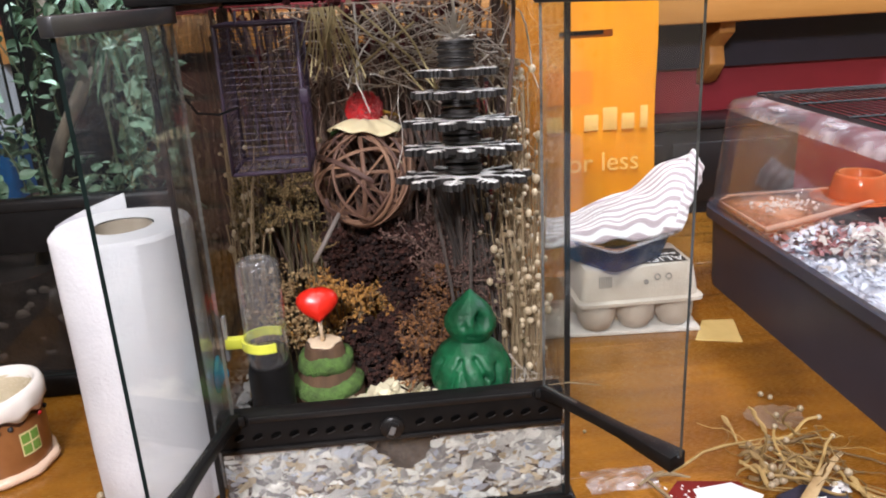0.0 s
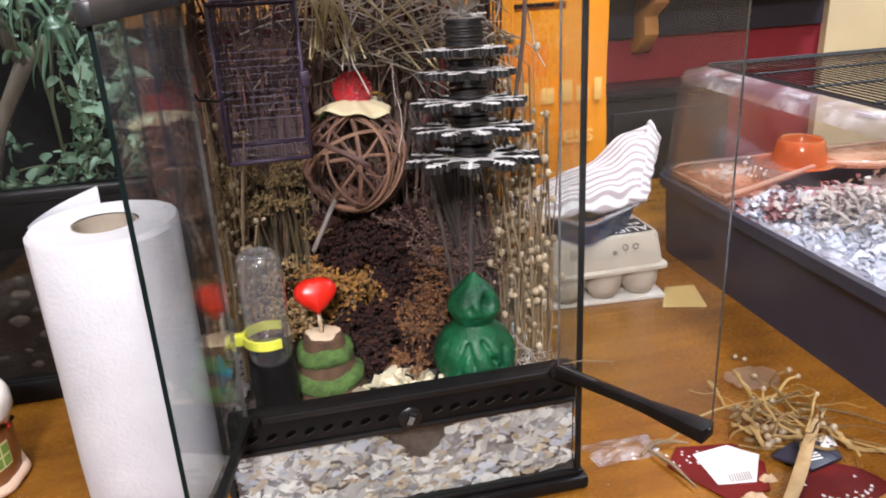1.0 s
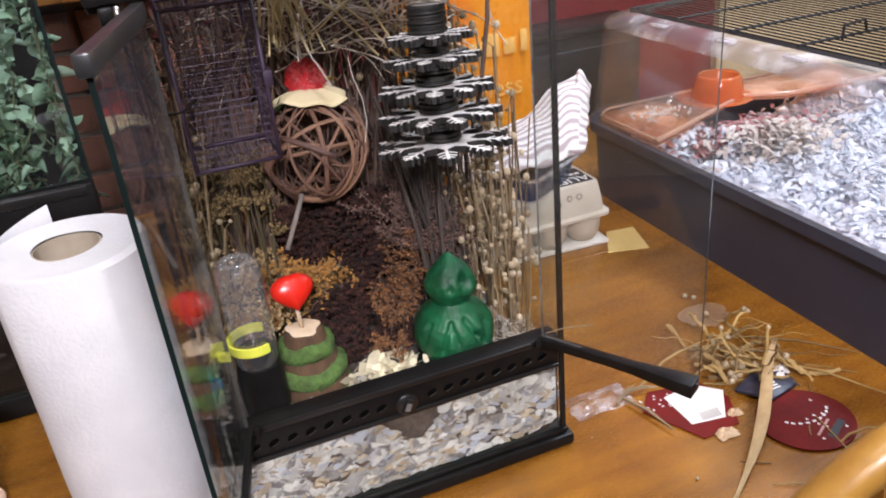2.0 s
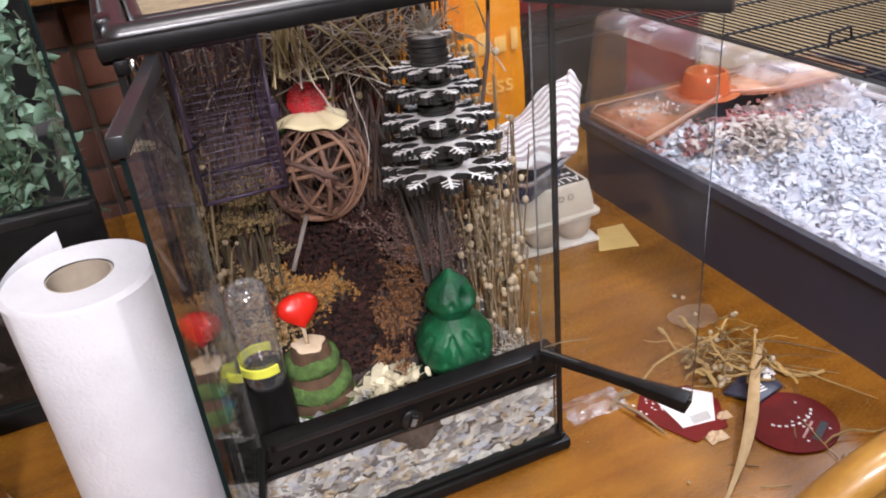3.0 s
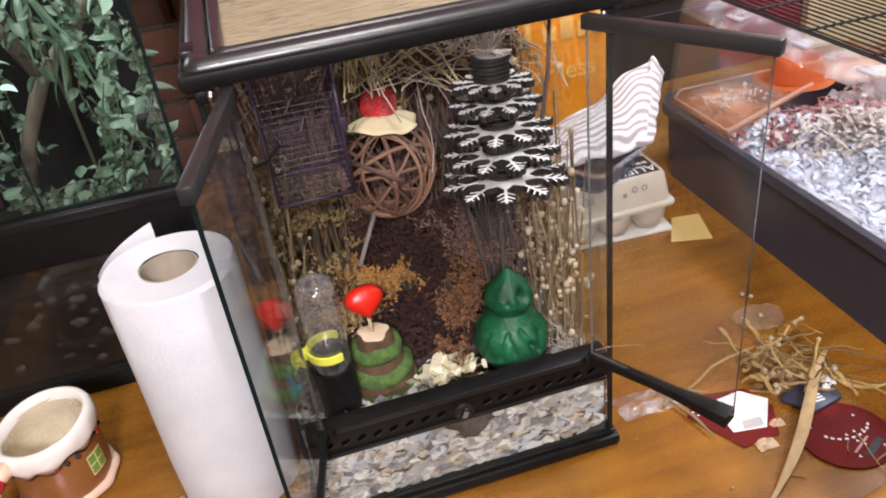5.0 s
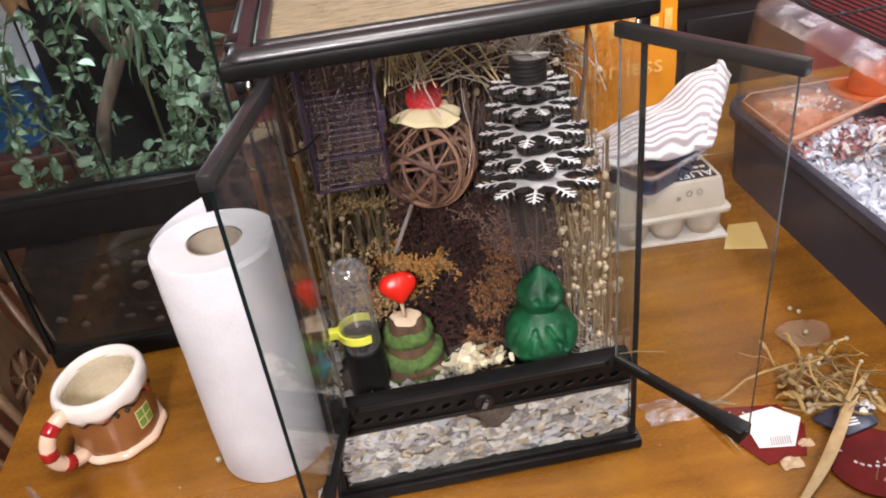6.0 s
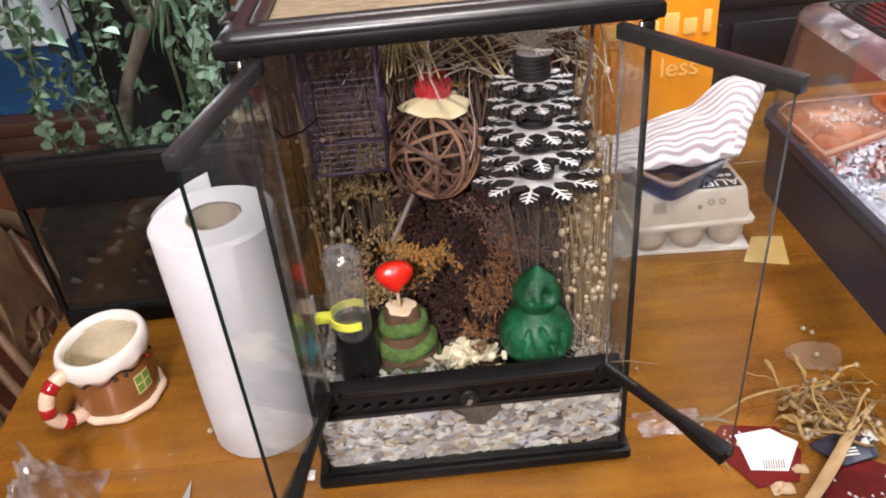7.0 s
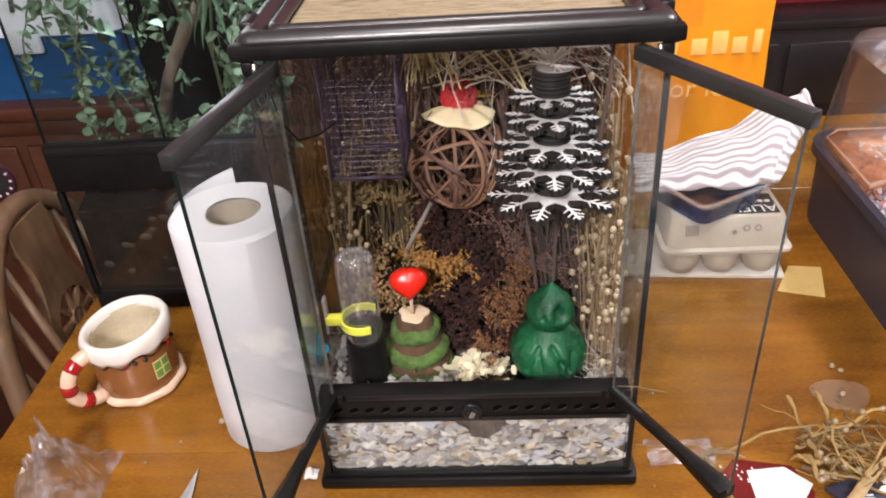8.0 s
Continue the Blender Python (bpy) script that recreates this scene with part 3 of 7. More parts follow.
part("door_panel", Geo().box((-1.22, 0.728, -0.66), (-0.84, 0.736, 0.065)), REDWOOD, side, bevel=0.006)
part("door_panel", Geo().box((-0.82, 0.728, -0.66), (-0.44, 0.736, 0.065)), REDWOOD, side, bevel=0.006)
dial = thing("wall_dial", (-0.90, 0.726, 0.0), "round purple dial with pale ticks on the sideboard", "dial")
tilt = Matrix.Rotation(radians(90), 4, "X")
part("rim", Geo().lathe([(0.026, 0.0), (0.036, 0.0), (0.038, 0.006), (0.026, 0.008)], (-0.90, 0.7275, 0.0), 28, 0, tilt), material("plum_plastic", (0.06, 0.015, 0.03), rough=0.4), dial, smooth="auto")
part("face", Geo().lathe([(0.001, 0.003), (0.0265, 0.003)], (-0.90, 0.7275, 0.0), 28, 0, tilt), INK, dial)
g = Geo()
for k in range(12):
    a = k * math.pi / 6
    g.box((-0.002, 0.028, 0.0065), (0.002, 0.033, 0.0085), 0, Matrix.Translation((-0.90, 0.7275, 0)) @ tilt @ Matrix.Rotation(a, 4, "Z"))
part("tick", g, LABELWHITE, dial)

carrier = thing("pet_carrier", (-0.80, 0.84, 0.145), "blue plastic pet carrier with pale grey vented lid", "pet carrier")
CX, CY = -0.80, 0.85


def rounded(w, d, r, n=5):
    out = []
    for cx, cy, a0 in ((w - r, d - r, 0), (-w + r, d - r, 90), (-w + r, -d + r, 180), (w - r, -d + r, 270)):
        for i in range(n + 1):
            a = radians(a0 + 90 * i / n)
            out.append((cx + r * math.cos(a), cy + r * math.sin(a)))
    return out


def loft(sections, slot=0, caps=True):
    """A skin over stacked outlines: (outline, z)."""
    g = Geo()
    n = len(sections[0][0])
    for o, z in sections:
        g.v += [(x, y_, z) for x, y_ in o]
    for i in range(len(sections) - 1):
        for k in range(n):
            a, b = i * n + k, i * n + (k + 1) % n
            g.f.append((a, b, b + n, a + n))
            g.s.append(slot)
    if caps:
        g.f += [tuple(reversed(range(n))), tuple((len(sections) - 1) * n + k for k in range(n))]
        g.s += [slot, slot]
    return g


def moved(o, dx, dy):
    return [(x + dx, y_ + dy) for x, y_ in o]


part("base", loft([(moved(rounded(0.19, 0.10, 0.03), CX, CY), 0.146), (moved(rounded(0.205, 0.112, 0.03), CX, CY), 0.255), (moved(rounded(0.212, 0.118, 0.03), CX, CY), 0.262)]), BLUEPL, carrier, smooth="auto")
lid = part("lid", loft([(moved(rounded(0.208, 0.115, 0.03), CX, CY), 0.263), (moved(rounded(0.20, 0.108, 0.03), CX, CY), 0.285), (moved(rounded(0.165, 0.075, 0.03), CX, CY), 0.375), (moved(rounded(0.15, 0.06, 0.03), CX, CY), 0.38)]), GREYPL, carrier, smooth="auto")
for k in range(9):
    x = CX - 0.13 + k * 0.0325
    part("slot", Geo().add([(x, CY - 0.0995, 0.30), (x + 0.006, CY - 0.0995, 0.30), (x + 0.006, CY - 0.082, 0.352), (x, CY - 0.082, 0.352),
                            (x, CY - 0.108, 0.302), (x + 0.006, CY - 0.108, 0.302), (x + 0.006, CY - 0.0885, 0.354), (x, CY - 0.0885, 0.354)],
                           [(3, 2, 1, 0), (4, 5, 6, 7), (0, 1, 5, 4), (1, 2, 6, 5), (2, 3, 7, 6), (3, 0, 4, 7)]), INK, carrier)
part("latch", Geo().box((CX + 0.02, CY - 0.126, 0.235), (CX + 0.075, CY - 0.113, 0.275)), GREYPL, carrier, bevel=0.004)
part("handle", Geo().lathe([(0.035, 0.38), (0.05, 0.385), (0.05, 0.40), (0.03, 0.405)], (CX - 0.03, CY, 0), 24), GREYPL, carrier, smooth="auto")

# orange carrier bag standing on the table
bag = thing("carrier_bag", (0.32, 0.60, 0.0), "orange plastic carrier bag with pale lettering, standing upright", "bag")
BX0, BX1, BY = 0.205, 0.442, 0.605


def bag_sheet(y0, sgn):
    """One side of the bag, with a handle slot and soft dents."""
    g = Geo()
    nx, nz = 26, 44
    H = 0.455
    for j in range(nz + 1):
        for i in range(nx + 1):
            x, z = BX0 + (BX1 - BX0) * i / nx, H * j / nz
            puff = 0.035 * math.sin(math.pi * i / nx) * (1 - (z / H)) ** 0.6
            dent = 0.006 * noise.noise(Vector((x * 14, z * 9, y0 * 5)))
            g.v.append((x + 0.004 * noise.noise(Vector((z * 12, y0, 3))), y0 - sgn * (puff + 0.004) + dent * (0.3 + math.sin(math.pi * i / nx)), z))
    for j in range(nz):
        for i in range(nx):
            x, z = BX0 + (BX1 - BX0) * (i + 0.5) / nx, H * (j + 0.5) / nz
            if abs(x - 0.328) < 0.045 and abs(z - 0.374) < 0.006:
                continue
            a = j * (nx + 1) + i
            g.f.append((a, a + 1, a + nx + 2, a + nx + 1))
            g.s.append(0)
    return g


part("front_sheet", bag_sheet(BY, 1), BAG, bag, smooth=True)
part("back_sheet", bag_sheet(BY + 0.02, -1), BAG, bag, smooth=True)
yb = BY - 0.0405
part("print_patch", Geo().box((0.265, BY - 0.0255, 0.275), (0.335, BY - 0.0250, 0.325)), BAGPATCH, bag)
for k, w in enumerate((0.024, 0.010, 0.022, 0.022, 0.020, 0.012)):
    part("print_bar", Geo().box((0.262 + k * 0.029, yb + 0.004, 0.236), (0.262 + k * 0.029 + w, yb + 0.0045, 0.260 + 0.010 * (k % 2))), BAGPRINT, bag, bevel=0.0002)
lettering("for less", 0.042, Matrix.Translation((0.345, yb + 0.001, 0.186)) @ pose(0, 0, 0, 90, 0, 0), BAGPRINT, "lettering", bag)

# ---- small animal cage along the table ----
cage = thing("small_animal_cage", (0.76, 0.06, 0.0), "long small-animal cage with grey base and clear cover", "cage")
QX0, QX1, QY0, QY1 = 0.498, 1.02, -0.44, 0.535
cxm, cym, hw, hd = (QX0 + QX1) / 2, (QY0 + QY1) / 2, (QX1 - QX0) / 2, (QY1 - QY0) / 2


def ringed(s, r=0.05):
    return moved(rounded(hw + s, hd + s, r, 6), cxm, cym)


part("base", loft([(ringed(-0.004), 0.0), (ringed(0.0), 0.105), (ringed(0.007), 0.107), (ringed(0.007), 0.122), (ringed(-0.004), 0.122), (ringed(-0.010), 0.012)], caps=True), GREYTRAY, cage, smooth="auto")
part("cover", loft([(ringed(0.002), 0.1225), (ringed(-0.003), 0.20), (ringed(-0.008), 0.258), (ringed(-0.015), 0.277), (ringed(-0.034), 0.285)], caps=False), ACRYLIC, cage, "clear plastic cover with rounded edge", smooth=True)
part("cover_band", loft([(ringed(-0.0075), 0.2685), (ringed(-0.0125), 0.2795), (ringed(-0.034), 0.2862), (ringed(-0.046), 0.2866)], caps=False), clear("frosted_plastic", (0.9, 0.9, 0.92), 0.2, 1.45, 0.30, (0.8, 0.8, 0.84), 20.0), cage, "frosted upper edge", smooth=True)
part("cover_rim", loft([(ringed(0.005), 0.1235), (ringed(0.005), 0.130), (ringed(-0.001), 0.132), (ringed(-0.001), 0.1235)], caps=False), ACRYLIC, cage, smooth="auto")
top = part("wire_top", loft([(ringed(-0.052), 0.2845), (ringed(-0.046), 0.287), (ringed(-0.052), 0.2895), (ringed(-0.058), 0.287), (ringed(-0.052), 0.2845)], caps=False), WIRE, cage, "black wire grid")
WX0, WX1, WY0, WY1 = QX0 + 0.05, QX1 - 0.05, QY0 + 0.05, QY1 - 0.05
for k in range(37):
    x = WX0 + (WX1 - WX0) * k / 36
    part("wire", Geo().tube([(x, WY0, 0.287), (x, WY1, 0.287)], 0.0011, 6), WIRE, top)
for k in range(9):
    y = WY0 + (WY1 - WY0) * k / 8
    part("cross_wire", Geo().tube([(WX0, y, 0.2895), (WX1, y, 0.2895)], 0.0018, 6), WIRE, top)
part("door_hook", Geo().tube([(0.598, 0.143, 0.290), (0.606, 0.150, 0.304), (0.646, 0.158, 0.304), (0.648, 0.156, 0.291)], 0.0018, 6), WIRE, top)
for y in (-0.36, -0.24, -0.12, 0.005, 0.128, 0.24, 0.372):
    part("clip", Geo().box((QX0 + 0.014, y - 0.015, 0.2835), (QX0 + 0.025, y + 0.015, 0.2885)), CLIP, cage, bevel=0.003)
platform = [(0.506, 0.352), (0.555, 0.372), (0.640, 0.408), (0.735, 0.447), (0.800, 0.412), (0.99, 0.405), (0.99, 0.522), (0.53, 0.522), (0.506, 0.50)]
part("shelf", Geo().slab(platform, 0.122, 0.128), ORANGE, cage, "translucent orange shelf", bevel=0.002)
part("shelf_lip", Geo().tube([(x, y, 0.131) for x, y in platform[:6]], 0.0038, 8), ORANGE_LIP, cage, smooth=True)
part("shelf_rim", Geo().tube([(0.5075, 0.356, 0.131), (0.5075, 0.498, 0.131), (0.532, 0.5205, 0.131), (0.985, 0.5205, 0.131)], 0.0018, 8), ORANGE_LIP, cage, smooth=True)

bowl = thing("food_bowl", (0.718, 0.480, 0.1285), "orange plastic food bowl on the cage shelf", "bowl")
part("foot_plate", Geo().lathe([(0.002, 0.1284), (0.060, 0.1284), (0.061, 0.1295), (0.058, 0.1302), (0.042, 0.1298)], (0.705, 0.476, 0), 32), ORANGE_SOLID, bowl, smooth="auto")
part("bowl", Geo().lathe([(0.041, 0.1305), (0.039, 0.146), (0.035, 0.162), (0.0315, 0.166), (0.028, 0.162), (0.024, 0.142), (0.002, 0.140)], (0.710, 0.474, 0), 28), ORANGE_SOLID, bowl, smooth=True)
hopper = thing("food_tray", (0.575, 0.455, 0.1285), "clear plastic tray of pale food crumbs", "tray")
part("tray", loft([(moved(rounded(0.05, 0.035, 0.012), 0.585, 0.455), 0.129), (moved(rounded(0.056, 0.041, 0.012), 0.585, 0.455), 0.142)], caps=False), FILM, hopper, smooth="auto")
g = Geo()
for _ in range(110):
    g.bit((min(0.628, max(0.538, random.gauss(0.585, 0.024))), min(0.490, max(0.425, random.gauss(0.458, 0.016))), rnd(0.130, 0.134)), rnd(0.0012, 0.0042))
part("crumbs", g, BUFF, hopper)


def flakes(count, spot, size, tilt=0.7):
    """Torn bits of paper, each bent along its middle."""
    g = Geo()
    for _ in range(count):
        c = Vector(spot())
        s = rnd(*size)
        e = Euler((rnd(-tilt, tilt), rnd(-tilt, tilt), rnd(0, 6.28)))
        mtx = e.to_matrix()
        b = rnd(-0.5, 0.5) * s
        w = s * rnd(0.45, 1.0)
        pts = [(-s, -w * rnd(0.5, 1.1), b), (s * 0.1, -w, 0), (s, -w * rnd(0.2, 1), b * rnd(0, 1)), (s * rnd(0.6, 1.2), w * rnd(0.4, 1), b), (-s * 0.1, w, 0), (-s, w * rnd(0.2, 1), b)]
        g.add([c + mtx @ Vector(p) for p in pts], [(0, 1, 4, 5), (1, 2, 3, 4)])
    return g


def curls(count, spot, length, width, tilt=0.9, bend=3.6):
    """Curled strips of shredded paper, each bent into an arc and twisted."""
    g = Geo()
    for _ in range(count):
        c, L, w = Vector(spot()), rnd(*length), rnd(*width)
        e = Euler((rnd(-tilt, tilt), rnd(-tilt, tilt), rnd(0, 6.28))).to_matrix()
        arc, tw, n0 = rnd(0.6, bend), rnd(-1.0, 1.0), len(g.v)
        for i in range(5):
            u = i / 4 - 0.5
            px, pz = L / arc * math.sin(arc * u), L / arc * (math.cos(arc * u) - math.cos(arc / 2)) * 0.8
            hw_ = w * (0.55 + 0.45 * math.cos(2.6 * u)) * rnd(0.75, 1.1)
            for k in (-1, 1):
                g.v.append(tuple(c + e @ Vector((px, k * hw_ * math.cos(tw * u), pz + k * hw_ * math.sin(tw * u)))))
        for i in range(4):
            a = n0 + 2 * i
            g.f.append((a, a + 2, a + 3, a + 1))
            g.s.append(0)
    return g


def litter_height(x, y):
    return 0.074 + 0.040 * noise.noise(Vector((x * 6, y * 6, 1.7))) + 0.030 * noise.noise(Vector((x * 24, y * 24, 4))) + 0.018 * noise.noise(Vector((x * 55, y * 55, 9)))


def litter_bed(name, x0, x1, y0, y1, fn, n, mats, label):
    """The body of loose bedding under the flakes."""
    g = Geo()
    for j in range(n + 1):
        for i in range(n + 1):
            x, y = x0 + (x1 - x0) * i / n, y0 + (y1 - y0) * j / n
            g.v.append((x, y, fn(x, y)))
    for j in range(n):
        for i in range(n):
            a = j * (n + 1) + i
            g.f.append((a, a + 1, a + n + 2, a + n + 1))
            g.s.append(0)
    return g


bed = thing("paper_bedding", (0.76, 0.05, 0.013), "deep loose white paper bedding in the cage base", "bedding", kind="stuff")
part("bed", litter_bed("bed", QX0 + 0.014, QX1 - 0.014, QY0 + 0.03, QY1 - 0.03, lambda x, y: litter_height(x, y) - 0.003, 90, FLAKE_COOL, ""), FLAKE_COOL, bed, smooth=True)


def cage_spot():
    x, y = rnd(QX0 + 0.02, QX1 - 0.02), rnd(-0.25, QY1 - 0.04)
    return x, y, litter_height(x, y) + rnd(-0.004, 0.010)


part("flakes", curls(10500, cage_spot, (0.008, 0.024), (0.002, 0.0045), 0.55, 2.4), FLAKE_COOL, bed, smooth=True)
g = curls(620, lambda: (min(0.95, max(0.535, random.gauss(0.66, 0.06))), random.gauss(0.385, 0.024), rnd(0.086, 0.108)), (0.009, 0.022), (0.002, 0.0045), 0.6, 2.4)
part("reddish_flakes", g, RED_HAY, bed, smooth=True, label="reddish pink paper bedding")
g = curls(380, lambda: (min(0.95, max(0.545, random.gauss(0.70, 0.055))), random.gauss(0.325, 0.026), rnd(0.08, 0.124)), (0.010, 0.026), (0.002, 0.005), 0.6, 2.4)
part("buff_flakes", g, BUFF, bed, smooth=True, label="buff paper bedding")

g = curls(420, lambda: (rnd(0.535, 0.64), rnd(0.37, 0.46), rnd(0.085, 0.116)), (0.008, 0.022), (0.002, 0.005))
part("white_curls", g, FLAKE_COOL, bed, "white paper shreds under the shelf", smooth=True)

# ---- the glass terrarium ----
tank = thing("glass_terrarium", (0, 0.15, 0.0), "front-opening glass terrarium with black frame, both doors open", "terrarium")
part("base_frame", Geo().box((-0.160, -0.009, 0.0), (0.160, 0.312, 0.0135)), BLACK, tank, bevel=0.004)
part("base_lip", Geo().box((-0.156, -0.005, 0.0140), (0.156, 0.308, 0.0195)), BLACK, tank, bevel=0.003)
part("front_pane", pane((-0.146, -0.0015, 0.0200), (0.146, 0.0015, 0.0965)), [GLASS, EDGE], tank)
part("side_pane", pane((-0.1525, 0.0, 0.0200), (-0.1485, 0.30, 0.452)), [GLASS, EDGE], tank)
part("side_pane", pane((0.1485, 0.0, 0.0200), (0.1525, 0.30, 0.452)), [GLASS, EDGE], tank)
part("back_pane", pane((-0.148, 0.299, 0.0200), (0.148, 0.303, 0.452)), [GLASS, EDGE], tank)
part("floor_pane", pane((-0.148, 0.008, 0.0200), (0.148, 0.298, 0.0240)), [GLASS, EDGE], tank)
for sx in (-1, 1):
    part("corner_seal", Geo().box((sx * 0.1505 - 0.0022, -0.0035, 0.0200), (sx * 0.1505 + 0.0022, -0.0005, 0.452)), RUBBER, tank)
    part("corner_seal", Geo().box((sx * 0.150 - 0.0035, 0.2995, 0.0200), (sx * 0.150 + 0.0035, 0.3045, 0.452)), RUBBER, tank)
# vent rail with slanted slots and the lock knob
rail = part("vent_rail", Geo().box((-0.146, -0.0075, 0.097), (0.146, 0.012, 0.1290)), BLACK, tank, bevel=0.002)
part("rail_ledge", Geo().box((-0.118, -0.0095, 0.1245), (0.118, -0.0072, 0.1294)), BLACK_SHINE, rail, bevel=0.001)
part("rail_ledge", Geo().box((-0.144, -0.010, 0.0965), (0.144, -0.0072, 0.1005)), BLACK_SHINE, rail, bevel=0.001)
# grey strip paints the glint below each slot; near-black slab paints the hole's depth
SLOT_GLINT = material("slot_lip_glint", (0.035, 0.033, 0.032), (0.014, 0.013, 0.013), 0.35)
HOLE = material("vent_hole", (0.0015, 0.0015, 0.0015), (0.001, 0.001, 0.001), 0.9, bump=0, spec=0.05)
for k in range(18):
    x = -0.128 + k * 0.01506
    if abs(x) < 0.013:
        continue
    m = Matrix.Translation((x, -0.0078, 0.1115)) @ Matrix.Rotation(radians(-24), 4, "Y")
    part("vent_slot", Geo().slab([(0.0046 * math.cos(a_ * 0.5236), 0.0021 * math.sin(a_ * 0.5236)) for a_ in range(12)], -0.0004, 0.0007, 0, m @ Matrix.Rotation(radians(90), 4, "X")), HOLE, rail)
    part("slot_edge", Geo().box((-0.0034, -0.0012, -0.0030), (0.0034, 0.0004, -0.0023), 0, m), SLOT_GLINT, rail, bevel=0.0003)
turn = Matrix.Translation((-0.001, -0.0082, 0.1085)) @ Matrix.Rotation(radians(90), 4, "X") @ Matrix.Scale(0.74, 4)
knob = part("lock_knob", Geo().lathe([(0.0135, 0.0), (0.0135, 0.003), (0.011, 0.005), (0.001, 0.0052)], (0, 0, 0), 28, 0, turn), BLACK_SHINE, tank, "round lock with moulded mark", smooth="auto")
part("knob_grip", Geo().box((-0.0045, -0.009, 0.004), (0.0045, 0.009, 0.0085), 0, turn @ Matrix.Rotation(radians(-24), 4, "Z")), BLACK_SHINE, knob, bevel=0.001)
part("knob_mark", Geo().box((-0.0030, -0.005, 0.0082), (0.0030, 0.005, 0.0091), 0, turn @ Matrix.Rotation(radians(-24), 4, "Z")), material("grey_mark", (0.17, 0.17, 0.17), rough=0.35), knob)
# lid frame: four sloped bars, inner dark channel, woven screen
lidf = part("lid_frame", Geo().box((-0.160, -0.010, 0.4545), (0.160, 0.004, 0.4665)), BLACK, tank, bevel=0.003)
part("lid_bar", Geo().box((-0.160, 0.300, 0.4485), (0.160, 0.312, 0.4655)), BLACK, lidf, bevel=0.003)
part("lid_bar", Geo().box((-0.160, 0.0045, 0.4485), (-0.146, 0.2995, 0.4655)), BLACK, lidf, bevel=0.003)
part("lid_bar", Geo().box((0.146, 0.0045, 0.4485), (0.160, 0.2995, 0.4655)), BLACK, lidf, bevel=0.003)


def lid_ring(name, a, b, z0, z1, z2):
    """A raised rim that slopes inwards, between outlines a and b metres inside the lid's edge."""
    def o(d):
        return moved(rounded(0.158 - d, 0.159 - d, 0.010), 0, 0.151)
    arc = [radians(10 * k) for k in range(19)]
    return part(name, loft([(o(a + (b - a) * (1 - math.cos(k)) / 2), z0 + (z1 - z0) * math.sin(k) + (z2 - 0.006 - z0) * max(0, -math.cos(k))) for k in arc], caps=False), RAIL_TOP, lidf, smooth=True)


lid_ring("lid_rim", 0.003, 0.020, 0.466, 0.4732, 0.4715)
lid_ring("lid_inner_rim", 0.0215, 0.031, 0.4690, 0.4730, 0.4715)
part("channel", loft([(moved(rounded(0.1365, 0.1375, 0.010), 0, 0.151), 0.4625), (moved(rounded(0.128, 0.129, 0.010), 0, 0.151), 0.4625)], caps=False), BLACK, lidf)
part("screen", Geo().box((-0.129, 0.0205, 0.4615), (0.129, 0.215, 0.4625)), SCREEN, lidf, "tan woven mesh screen")
part("rear_flap", Geo().box((-0.129, 0.2155, 0.4605), (0.129, 0.281, 0.468)), BLACK, lidf, bevel=0.002)
for sx in (-1, 1):
    part("lid_latch", Geo().box((sx * 0.152 - 0.005, 0.020, 0.466), (sx * 0.152 + 0.005, 0.045, 0.4745)), BLACK_SHINE, lidf, bevel=0.002)
    part("hinge_block", Geo().box((sx * 0.148 - 0.005, -0.008, 0.4445), (sx * 0.148 + 0.005, -0.0040, 0.4540)), BLACK, tank, bevel=0.002)
    part("hinge_pin", Geo().tube([(sx * 0.142, -0.010, 0.4430), (sx * 0.142, -0.010, 0.4540)], 0.0022, 8), STEEL, tank, smooth=True)


